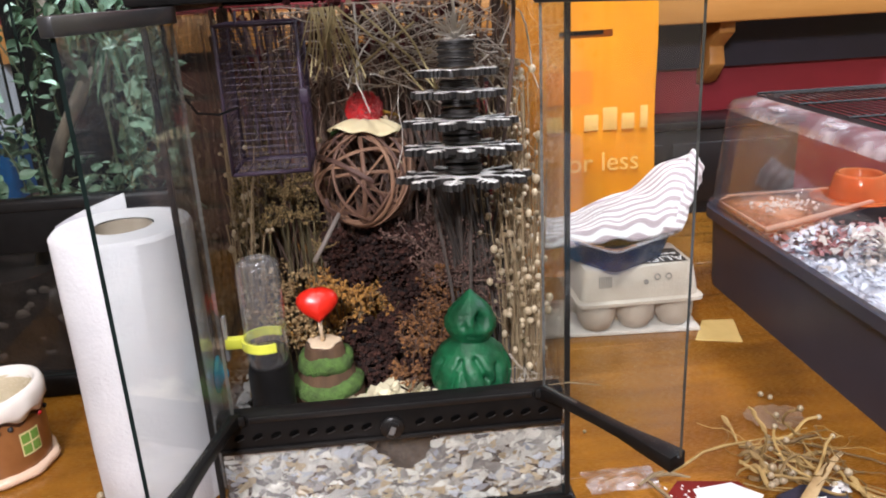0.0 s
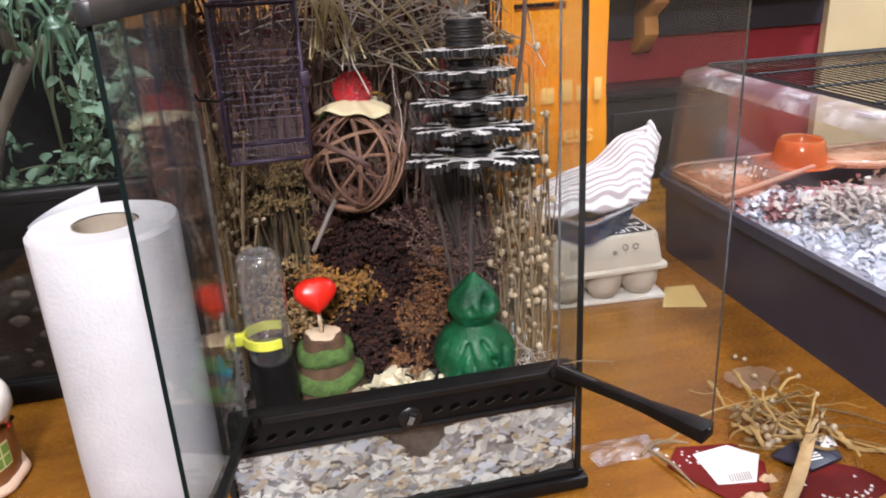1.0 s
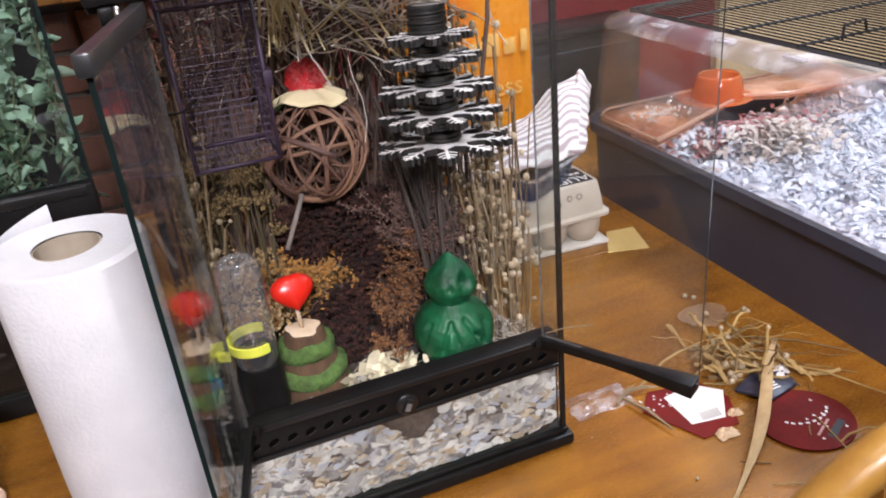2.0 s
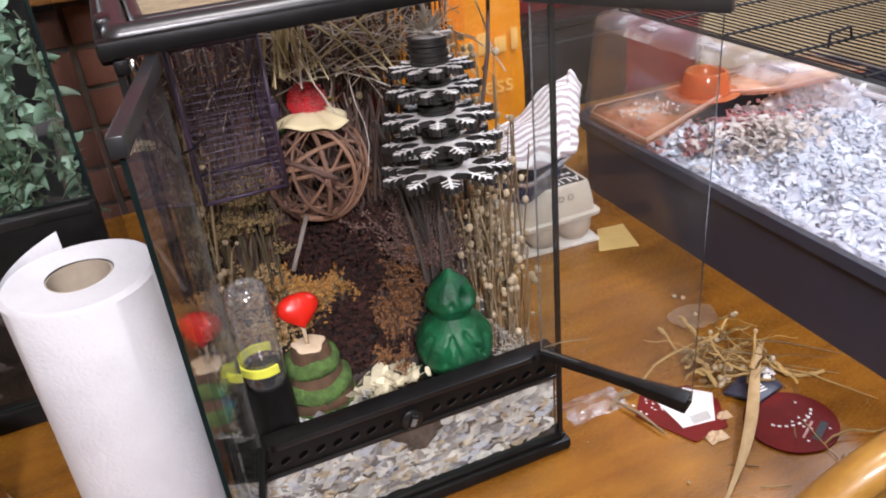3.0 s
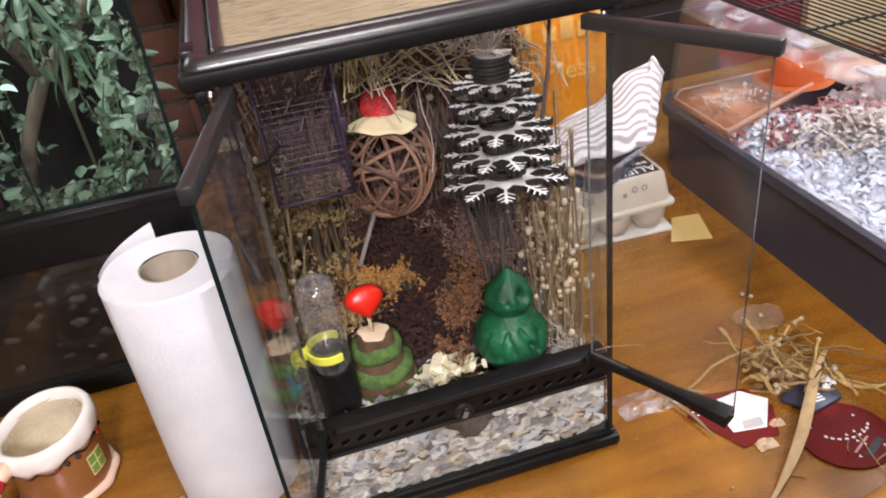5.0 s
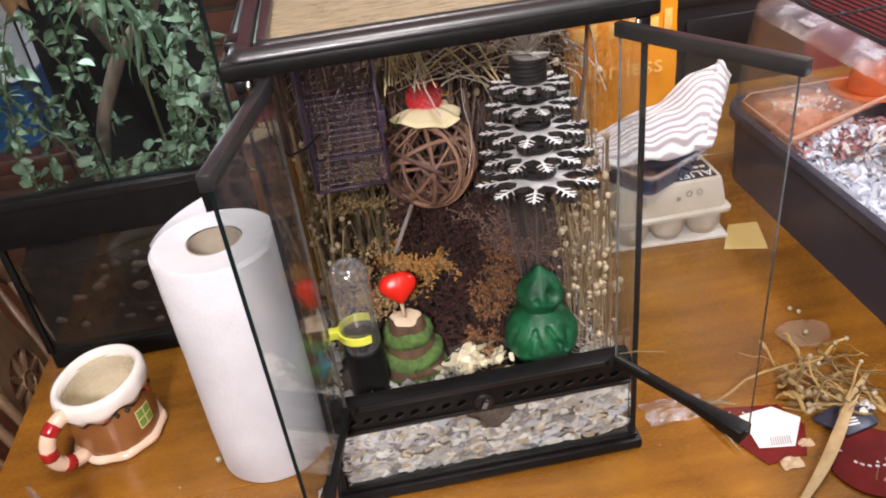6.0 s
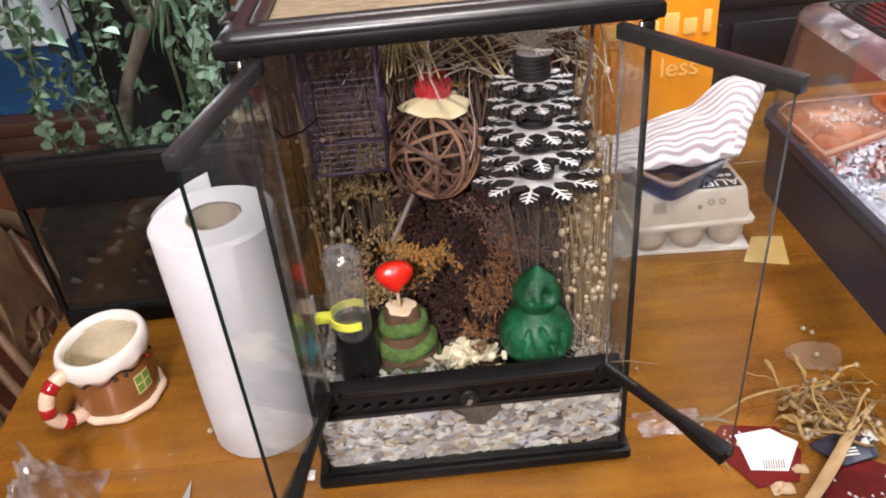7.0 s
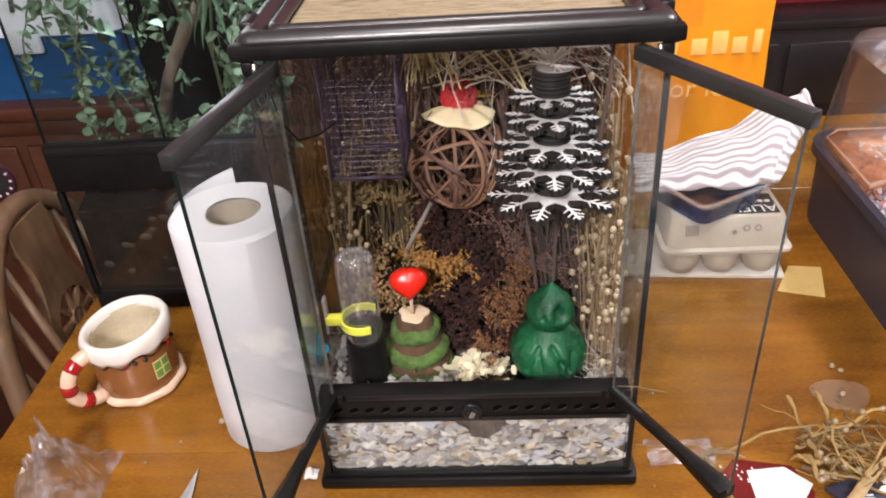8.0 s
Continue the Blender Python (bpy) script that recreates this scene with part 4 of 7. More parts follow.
def glass_door(hx, ex, ey, sx):
    """An open door: pane, top rail, bottom rail with a flared end, hinge posts. Hinge at (hx, 0); far end at (ex, ey)."""
    d = Vector((ex - hx, ey + 0.006, 0))
    L = d.length
    ang = math.atan2(d.y, d.x)
    m = Matrix.Translation((hx, -0.006, 0)) @ Matrix.Rotation(ang, 4, "Z")
    g = pane((0.003, -0.0015, 0.1345), (L - 0.001, 0.0015, 0.4445))
    g.v = [tuple(m @ Vector(p)) for p in g.v]
    # hinge edge gets the brightest lit colour, the right door's other edges the dimmer one
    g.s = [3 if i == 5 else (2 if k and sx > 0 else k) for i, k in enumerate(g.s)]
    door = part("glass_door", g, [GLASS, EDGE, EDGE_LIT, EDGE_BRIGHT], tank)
    part("top_rail", Geo().box((0.0, -0.0042, 0.4430), (L + 0.004, 0.0042, 0.4540), 0, m), RAIL_TOP, door, bevel=0.0012)
    end = Geo()
    rows = [(0.0, 0.0055, 0.1225, 0.1340), (L * 0.12, 0.0042, 0.1250, 0.1342), (L * 0.45, 0.0042, 0.1262, 0.1348), (L * 0.62, 0.0046, 0.1260, 0.1352), (L * 0.76, 0.0062, 0.1250, 0.1358),
            (L * 0.87, 0.0078, 0.1250, 0.1362), (L - 0.003, 0.0086, 0.1240, 0.1364)]
    for x, w, z0, z1 in rows:
        end.v += [tuple(m @ Vector(p)) for p in ((x, -w, z0), (x, w, z0), (x, w, z1), (x, -w, z1))]
    for i in range(0, 24, 4):
        end.f += [(i, i + 1, i + 5, i + 4), (i + 1, i + 2, i + 6, i + 5), (i + 2, i + 3, i + 7, i + 6), (i + 3, i, i + 4, i + 7)]
    end.f += [(3, 2, 1, 0), (24, 25, 26, 27)]
    end.s = [0] * len(end.f)
    part("bottom_rail", end, BLACK, door, "black bottom rail with a flared end", smooth="auto", bevel=0.0012)
    part("pivot_arm", Geo().box((min(sx * 0.120, sx * 0.139), -0.0125, 0.1235), (max(sx * 0.120, sx * 0.139), -0.0078, 0.1335)), BLACK, door, bevel=0.003)
    return door


glass_door(-0.1295, -0.1580, -0.149, -1)
glass_door(0.1275, 0.2010, -0.1285, 1)

# ---- things on the table ----
# kitchen roll
RX, RY, RH, RR = -0.226, 0.102, 0.272, 0.0605
roll = thing("kitchen_roll", (RX, RY, 0), "standing roll of white kitchen paper with a loose end", "kitchen roll")
part("paper", Geo().lathe([(0.026, 0.001), (RR - 0.002, 0.001), (RR, 0.004), (RR + 0.0005, 0.06), (RR - 0.0005, 0.15), (RR, RH - 0.004), (RR - 0.003, RH), (0.0265, RH - 0.001)],
                          (RX, RY, 0), 64, wave=lambda a, i: (0.0008 * math.sin(3 * a + i), 0)), PAPER, roll, smooth="auto")
part("core", Geo().lathe([(0.0255, 0.001), (0.0262, RH - 0.002), (0.0245, RH - 0.0015), (0.0240, 0.001)], (RX, RY, 0), 40), CARDTUBE, roll, smooth="auto")
g = Geo()
n, m_ = 14, 8
for j in range(m_ + 1):
    for i in range(n + 1):
        a = radians(172 - 70 * i / n)
        u = i / n
        lift = 0.0006 + 0.003 * u
        z = 0.05 + (RH - 0.05 + 0.014 * u ** 1.5) * j / m_
        g.v.append((RX + (RR + lift) * math.cos(a), RY + (RR + lift) * math.sin(a), z))
for j in range(m_):
    for i in range(n):
        a = j * (n + 1) + i
        g.f.append((a, a + n + 1, a + n + 2, a + 1))
        g.s.append(0)
part("loose_sheet", g, PAPER, roll, smooth=True)

# gingerbread house mug
MX, MY = -0.412, 0.166
mug = thing("gingerbread_mug", (MX, MY, 0), "gingerbread house mug with white icing rim and striped handle", "mug")
part("body", Geo().lathe([(0.046, 0.010), (0.0475, 0.02), (0.0475, 0.055), (0.047, 0.078)], (MX, MY, 0), 48), MUGBROWN, mug, smooth=True)
part("base_ring", Geo().lathe([(0.002, 0.001), (0.046, 0.0008), (0.0515, 0.0025), (0.0530, 0.006), (0.0512, 0.0100), (0.046, 0.0115)], (MX, MY, 0), 56,
                              wave=lambda a, i: (0.0012 * math.sin(9 * a) if i > 1 else 0, 0)), MUGPINK, mug, "peach icing foot ring", smooth=True)
def drip(a, i):
    """The icing's scalloped lower edge; the whole rim slopes up to one side."""
    up_ = 0.0055 * math.cos(a - 0.5)
    if i < 2:
        return 0.0007 * math.sin(11 * a), up_ + 0.0036 * math.sin(11 * a + 0.9 * math.sin(3 * a)) + 0.0018 * math.sin(5 * a)
    return (0.0012 * math.sin(11 * a) if i == 2 else 0.0006 * math.sin(4 * a)), up_ + (0.0016 * math.sin(11 * a) if i == 2 else 0)


part("icing", Geo().lathe([(0.0474, 0.068), (0.0508, 0.067), (0.0532, 0.073), (0.0526, 0.084), (0.0498, 0.0905), (0.0465, 0.0918), (0.0430, 0.0895), (0.0415, 0.080)], (MX, MY, 0), 96, wave=drip), MUGWHITE, mug, "white icing rim", smooth=True)
part("icing_line", Geo().lathe([(0.0476, 0.0605), (0.0484, 0.0622), (0.0476, 0.0640)], (MX, MY, 0), 96, wave=lambda a, i: (0, 0.0012 + drip(a, 0)[1])), material("dark_brown_line", (0.05, 0.018, 0.01), rough=0.3), mug, "dark brown line just below the icing", smooth=True)
part("inside", Geo().lathe([(0.001, 0.022), (0.036, 0.023), (0.0425, 0.030), (0.0420, 0.040), (0.0440, 0.048), (0.0428, 0.056), (0.0425, 0.064), (0.0412, 0.072), (0.0418, 0.083)], (MX, MY, 0), 48, wave=lambda a, i: (0, 0.0055 * math.cos(a - 0.5) * max(0, i - 3) / 5)), MUGIN, mug, smooth=True)
HA = radians(232)
hd_, up_ = Vector((math.cos(HA), math.sin(HA), 0)), Vector((0, 0, 1))
hc = Vector((MX, MY, 0.0)) + hd_ * 0.046
hpts = []
for i in range(25):
    u = i / 24
    a = radians(88 - 176 * u)
    hpts.append(hc + hd_ * (0.036 * math.cos(a) ** 0.8 if math.cos(a) > 0 else 0) + up_ * (0.044 + 0.031 * math.sin(a)))
hpts = [hc + up_ * 0.0755 - hd_ * 0.004] + hpts[1:-1] + [hc + up_ * 0.013 - hd_ * 0.002]
part("handle", Geo().tube(hpts, 0.0088, 14), MUGPINK, mug, "candy-cane handle", smooth=True)
for s0 in (3, 10, 18):
    seg = [Vector(p) for p in hpts[s0:s0 + 4]]
    part("stripe", Geo().tube(seg, 0.0092, 14), MUGRED, mug, smooth=True)


def on_mug(a_deg, z, out=0.0481):
    a = radians(a_deg)
    return Vector((MX + out * math.cos(a), MY + out * math.sin(a), z))


def mug_patch(name, a0, a1, z0, z1, out, mt, parent, shear=0.0):
    g = Geo()
    k = 6
    for i in range(k + 1):
        a = a0 + (a1 - a0) * i / k
        g.v += [tuple(on_mug(a, z0, out)), tuple(on_mug(a, z1, out))]
    g.f = [(2 * i, 2 * i + 2, 2 * i + 3, 2 * i + 1) for i in range(k)]
    g.s = [0] * k
    return part(name, g, mt, parent, smooth=True)


WA = -28
mug_patch("window", WA - 13, WA + 13, 0.027, 0.053, 0.0483, MUGLINE, mug)
for a0, a1 in ((WA - 11.5, WA - 1), (WA + 1, WA + 11.5)):
    for z0, z1 in ((0.029, 0.039), (0.041, 0.051)):
        mug_patch("window_pane", a0, a1, z0, z1, 0.0486, MUGGREEN, mug)
for a in (-75, -62, -48, -5, 12):
    part("button", Geo().ball(on_mug(a, 0.062), 0.0028, 0, 6, 10), MUGRED if a % 2 else INK, mug, smooth=True)

# egg carton on a board, dish and towel on it
board = thing("white_board", (0.31, 0.39, 0), "sheet of white card under the egg carton", "card sheet")
part("sheet", Geo().slab([(0.195, 0.352), (0.418, 0.336), (0.428, 0.455), (0.205, 0.47)], 0.0005, 0.006), TRAYCARD, board, bevel=0.001)
EX0, EX1, EY0, EY1 = 0.253, 0.418, 0.335, 0.445
egg = thing("egg_carton", (0.335, 0.39, 0.0065), "closed grey pulp egg carton printed in black", "egg carton")
ecx, ecy, ehw, ehd = (EX0 + EX1) / 2, (EY0 + EY1) / 2, (EX1 - EX0) / 2, (EY1 - EY0) / 2


def eo(s, r=0.012):
    return moved(rounded(ehw + s, ehd + s, r), ecx, ecy)


part("lid", loft([(eo(-0.003), 0.054), (eo(-0.004), 0.066), (eo(-0.008), 0.091), (eo(-0.010), 0.0955), (eo(-0.014), 0.097)]), PULP, egg, smooth="auto")
part("rim", loft([(eo(0.0), 0.046), (eo(0.003), 0.047), (eo(0.003), 0.0515), (eo(-0.002), 0.0535)]), PULP, egg, smooth="auto")
for iy in range(2):
    for ix in range(3):
        cx, cy = EX0 + 0.029 + ix * 0.0535, EY0 + 0.028 + iy * 0.054
        part("cup", Geo().lathe([(0.012, 0.0066), (0.019, 0.009), (0.0255, 0.022), (0.0268, 0.036), (0.0262, 0.046)], (cx, cy, 0), 22, cap=True), PULP, egg, smooth=True)
part("label_patch", Geo().box((0.300, EY0 + 0.0155, 0.0972), (EX1 - 0.017, EY0 + 0.066, 0.0978)), INK, egg, "black printed label")
lettering("ALIEN", 0.0245, Matrix.Translation((EX1 - 0.050, EY0 + 0.028, 0.0981)) @ pose(0, 0, 0, 0, 0, 180), LABELWHITE, "lettering", egg, 0.0002)
for k in range(7):
    part("print_bar", Geo().box((EX1 - 0.084 + k * 0.0092, EY0 + 0.043, 0.0979), (EX1 - 0.077 + k * 0.0092, EY0 + 0.049, 0.0982)), LABELWHITE, egg)


def on_lid_front(x, z, w, h, mt, nm):
    """A printed mark on the sloping front of the carton."""
    def yy(zz):
        return EY0 + 0.004 + (zz - 0.066) * 0.004 / 0.025 - 0.0008
    part(nm, Geo().add([(x, yy(z), z), (x + w, yy(z), z), (x + w, yy(z + h), z + h), (x, yy(z + h), z + h)], [(0, 1, 2, 3)]), mt, egg)


for k in range(6):
    on_lid_front(0.279 + k * 0.003, 0.072, 0.0018, 0.015, INKGREY, "barcode_bar")
part("round_mark", Geo().lathe([(0.0028, 0), (0.0045, 0.0)], (0.357, EY0 + 0.0042, 0.082), 20, 0, Matrix.Rotation(radians(78), 4, "X")), INKGREY, egg)
part("round_mark", Geo().lathe([(0.0028, 0), (0.0045, 0.0)], (0.372, EY0 + 0.0042, 0.082), 20, 0, Matrix.Rotation(radians(78), 4, "X")), INKGREY, egg)
part("round_mark", Geo().lathe([(0.0005, 0), (0.0034, 0.0)], (0.342, EY0 + 0.0042, 0.076), 20, 0, Matrix.Rotation(radians(78), 4, "X")), INKGREY, egg)

dish = thing("plastic_dish", (0.33, 0.40, 0.098), "dark blue clear plastic dish on the egg carton", "dish")
dm = Matrix.Translation((0.312, 0.386, 0)) @ Matrix.Rotation(radians(31), 4, "Z")


def do_(w, d):
    return [tuple((dm @ Vector((x, y_, 0)))[:2]) for x, y_ in rounded(w, d, 0.014)]


part("bowl", loft([(do_(0.050, 0.046), 0.0985), (do_(0.058, 0.054), 0.130), (do_(0.058, 0.054), 0.131), (do_(0.055, 0.051), 0.130), (do_(0.047, 0.043), 0.1005)]), BLUEDISH, dish, smooth="auto")
part("rim", loft([(do_(0.0585, 0.0545), 0.1315), (do_(0.066, 0.062), 0.1320), (do_(0.066, 0.062), 0.1345), (do_(0.0585, 0.0545), 0.1345)], caps=False), FILM, dish, smooth="auto")

g = Geo()
g.uv = []
nu, nv = 60, 44
# towel: a folded wedge that climbs from the dish up to a peak
P00, P10, P11, P01 = Vector((0.215, 0.372, 0.134)), Vector((0.385, 0.362, 0.142)), Vector((0.450, 0.462, 0.226)), Vector((0.225, 0.455, 0.137))
for j in range(nv + 1):
    for i in range(nu + 1):
        u, v = i / nu, j / nv
        p = P00 * (1 - u) * (1 - v) + P10 * u * (1 - v) + P11 * u * v + P01 * (1 - u) * v
        fold = 0.0042 * math.sin(u * 15 + 2.2 * v + 1.5 * noise.noise(Vector((u * 2, v * 2, 0)))) * (0.25 + u) * (0.35 + 0.65 * v)
        wr = 0.006 * noise.noise(Vector((u * 6, v * 5, 2.2)))
        hump = 0.007 * math.sin(math.pi * u ** 2) * math.sin(math.pi * min(1, v * 1.1)) - 0.016 * v * math.sin(math.pi * u ** 0.9)
        edge = -0.012 * max(0, 0.12 - v) / 0.12
        g.v.append((p.x + 0.004 * wr / 0.006, p.y + fold * 0.5, p.z + hump + fold + wr + edge))
        g.uv.append((u, v * 0.56 + 0.014 * math.sin(u * 24 + 3 * v)))
for j in range(nv):
    for i in range(nu):
        a = j * (nu + 1) + i
        g.f.append((a, a + 1, a + nu + 2, a + nu + 1))
        g.s.append(0)
towel = thing("striped_towel", (0.33, 0.42, 0.1345), "white towel with mauve stripes, heaped on the dish", "towel")
tw = part("towel_top", g, TOWEL, towel, smooth=True)
sol = tw.modifiers.new("thickness", "SOLIDIFY")
sol.thickness, sol.offset = 0.005, -1
g = Geo()
g.uv = []
# its turned-down corner
Q = [Vector((0.372, 0.364, 0.139)), Vector((0.398, 0.371, 0.135)), Vector((0.461, 0.466, 0.168)), Vector((0.448, 0.462, 0.222))]
for j in range(21):
    for i in range(13):
        u, v = i / 12, j / 20
        p = Q[0] * (1 - u) * (1 - v) + Q[1] * u * (1 - v) + Q[2] * u * v + Q[3] * (1 - u) * v
        w = 0.008 * math.sin(math.pi * u) + 0.004 * noise.noise(Vector((u * 5, v * 6, 9)))
        g.v.append((p.x + w, p.y - w * 0.8, p.z + 0.004 * math.sin(math.pi * v)))
        g.uv.append((u, v * 0.56))
for j in range(20):
    for i in range(12):
        a = j * 13 + i
        g.f.append((a, a + 1, a + 14, a + 13))
        g.s.append(0)
tw = part("turned_corner", g, TOWEL, towel, smooth=True)
sol = tw.modifiers.new("thickness", "SOLIDIFY")
sol.thickness, sol.offset = 0.005, -1

solo("sticky_note", Geo().slab([(0.400, 0.309), (0.456, 0.292), (0.475, 0.360), (0.433, 0.366)], 0.0004, 0.0012), NOTE, "square yellow paper note lying on the table", "paper note")

# red card tags, white label, dark wrapper
tag = thing("card_tag", (0.30, -0.01, 0), "red card tag with a white barcode label", "card tag")
part("card", Geo().slab([(0.241, -0.002), (0.270, -0.061), (0.312, -0.058), (0.330, -0.022), (0.318, 0.012), (0.263, 0.022)], 0.001, 0.0022), REDCARD, tag)
part("label", Geo().slab([(0.271, -0.040), (0.306, -0.046), (0.331, -0.012), (0.310, 0.010), (0.272, 0.006)], 0.0024, 0.0032), LABELWHITE, tag, "white paper label")
for k in range(9):
    p = Vector((0.287, -0.030, 0)) + Vector((0.0024, -0.0002, 0)) * k
    part("barcode_bar", Geo().slab([(p.x, p.y), (p.x + 0.0012, p.y + 0.0006), (p.x - 0.0022, p.y - 0.0112), (p.x - 0.0034, p.y - 0.0108)], 0.0033, 0.0035), INKGREY, tag)
for _ in range(14):
    x, y = rnd(0.246, 0.285), rnd(-0.012, 0.014)
    part("white_fleck", Geo().slab([(x, y), (x + 0.0025, y - 0.001), (x + 0.0018, y + 0.002)], 0.0023, 0.0026), LABELWHITE, tag)

disc = thing("round_card_tag", (0.375, -0.08, 0), "round dark red card tag with white printed marks", "card tag")
outline = [(0.369 + 0.046 * math.cos(2 * math.pi * k / 40), -0.083 + 0.044 * math.sin(2 * math.pi * k / 40)) for k in range(40)]
part("card", Geo().slab(outline, 0.0015, 0.0030), REDCARD, disc)
for k in range(9):
    a = radians(205 + 16 * k)
    c = Vector((0.374 + 0.026 * math.cos(a), -0.072 + 0.017 * math.sin(a), 0))
    part("print_bar", Geo().box((-0.0018, -0.002, 0.0031), (0.0018, 0.0004, 0.0034), 0, Matrix.Translation(c) @ Matrix.Rotation(a + 1.57, 4, "Z")), LABELWHITE, disc)
part("print_bar", Geo().box((-0.014, -0.0012, 0.0031), (0.014, 0.0012, 0.0034), 0, Matrix.Translation((0.374, -0.100, 0)) @ Matrix.Rotation(radians(28), 4, "Z")), material("pale_red_print", (0.55, 0.30, 0.28), rough=0.5), disc)
part("slot", Geo().box((-0.015, -0.0035, 0.0031), (0.015, 0.0035, 0.0033), 0, Matrix.Translation((0.383, -0.107, 0)) @ Matrix.Rotation(radians(28), 4, "Z")), INK, disc)
for k in range(9):
    x, y = 0.369 + rnd(-0.030, 0.032), -0.083 + rnd(-0.030, 0.030)
    part("white_fleck", Geo().slab([(x, y), (x + 0.003, y - 0.001), (x + 0.0022, y + 0.0026)], 0.0031, 0.0034), LABELWHITE, disc)
wrap = thing("card_wrapper", (0.365, -0.03, 0), "small folded dark blue printed wrapper", "wrapper")
part("sheet", Geo().slab([(0.338, -0.020), (0.360, -0.050), (0.398, -0.042), (0.402, -0.018), (0.368, -0.008)], 0.0032, 0.0075), BLUECARD, wrap, bevel=0.0015)
for k in range(3):
    part("print_bar", Geo().box((-0.008 + k, -0.001, 0.0076), (0.008 + k, 0.001, 0.0079), 0, Matrix.Translation((0.372 - k, -0.030 - 0.004 * k, 0)) @ Matrix.Rotation(0, 4, "Z")), LABELWHITE, wrap)

# dried clippings
heap = thing("dried_stem_heap", (0.375, 0.02, 0), "tangled heap of dry tan stems and seed pods", "dried stems", kind="stuff")
g, gs = Geo(), Geo()
for k in range(54):
    c = Vector((random.gauss(0.380, 0.020), random.gauss(0.018, 0.020), rnd(0.004, 0.026)))
    a = rnd(0, 6.28)
    pts = wander(c - Vector((math.cos(a), math.sin(a), 0)) * 0.025, (math.cos(a), math.sin(a), rnd(-0.1, 0.25)), rnd(0.03, 0.085), 10, 0.42, 0.02)
    for p in pts:
        p.z = max(0.0025, p.z)
    g.tube(pts, rnd(0.0003, 0.0008) if k % 6 else rnd(0.0012, 0.0018), 5)
    if k % 6 == 0:
        gs.ball(pts[-1], rnd(0.002, 0.0036), 0, 5, 8)
for p0, p1, r in (((0.255, 0.028, 0.006), (0.36, 0.055, 0.018), 0.0015), ((0.33, 0.03, 0.014), (0.42, 0.05, 0.015), 0.0022), ((0.34, 0.05, 0.012), (0.43, -0.01, 0.01), 0.0018),
                  ((0.37, 0.07, 0.01), (0.50, -0.03, 0.004), 0.0012), ((0.40, 0.0, 0.006), (0.47, -0.10, 0.003), 0.0012), ((0.37, -0.12, 0.003), (0.44, -0.135, 0.003), 0.0012)):
    a, b = Vector(p0), Vector(p1)
    pts = [a + (b - a) * t_ + Vector((0, 0, 0.006 * math.sin(3.14 * t_))) + Vector((rnd(-1, 1), rnd(-1, 1), 0)) * 0.0045 for t_ in (0, 0.2, 0.4, 0.6, 0.8, 1)]
    g.tube(pts, [r * 0.7, r, r * 0.9, r, r * 0.7, r * 0.4], 6)
for k in range(13):
    c = Vector((rnd(0.26, 0.47), rnd(-0.16, 0.0), 0.0022))
    a = rnd(0, 6.28)
    g.tube(wander(c, (math.cos(a), math.sin(a), 0), rnd(0.02, 0.07), 4, 0.08), 0.0007, 4)
for k in range(16):
    c = Vector((random.gauss(0.368, 0.026), random.gauss(0.020, 0.020), rnd(0.006, 0.020)))
    a = rnd(0, 6.28)
    pts = wander(c, (math.cos(a), math.sin(a), rnd(-0.1, 0.2)), rnd(0.03, 0.065), 9, 0.5, 0.03)
    for p in pts:
        p.z = max(0.004, p.z)
    g.tube(pts, [rnd(0.0012, 0.0030) for _ in pts], 6, 0, 0.45)
    gs.ball(pts[0] + Vector((0, 0, 0.003)), rnd(0.0026, 0.0042), 0, 6, 9)
part("stems", g, HEAPSTEM, heap)
part("seed_pods", gs, SEED, heap, smooth=True)

leaf = Geo()
a, b = Vector((0.235, -0.140, 0.004)), Vector((0.424, 0.010, 0.022))
side = Vector((b.y - a.y, a.x - b.x, 0)).normalized()
for i in range(15):
    u = i / 14
    c = a + (b - a) * u + Vector((0, 0, 0.010 * math.sin(3.14 * u))) + side * 0.006 * math.sin(u * 5)
    w = 0.0010 + 0.0042 * math.sin(math.pi * min(1, max(0, (u - 0.12) / 0.88)) ** 0.85) * (1 if u > 0.12 else 0) + 0.0006
    leaf.v += [tuple(c - side * w), tuple(c + Vector((0, 0, -0.002))), tuple(c + side * w)]
for i in range(14):
    k = 3 * i
    leaf.f += [(k, k + 1, k + 4, k + 3), (k + 1, k + 2, k + 5, k + 4)]
    leaf.s += [0, 0]
lf = solo("dry_leaf", leaf, material("pale_dry_leaf", (0.52, 0.37, 0.19), (0.38, 0.25, 0.11), 0.7, scale=60), "long curled dry tan leaf lying over the tags", "dry leaf", smooth=True)
sol = lf.modifiers.new("thickness", "SOLIDIFY")
sol.thickness = 0.0006

pod = Geo()
n0 = 0
rim = [(0.405 + (0.031 + 0.003 * math.sin(3 * t_)) * math.cos(t_), 0.110 + (0.026 + 0.002 * math.cos(2 * t_)) * math.sin(t_)) for t_ in [2 * math.pi * k / 30 for k in range(30)]]
pod.v = [(0.405, 0.110, 0.004)] + [(x, y, 0.0015 + 0.004 * abs(math.sin(5 * k))) for k, (x, y) in enumerate(rim)]
pod.f = [(0, k + 1, (k + 1) % 30 + 1) for k in range(30)]
pod.s = [0] * 30
solo("papery_seed_disc", pod, clear("papery_membrane", (0.85, 0.78, 0.66), 0.3, 1.3, 0.20, (0.66, 0.50, 0.34)), "thin papery translucent seed disc lying on the table", "seed disc", smooth=True)
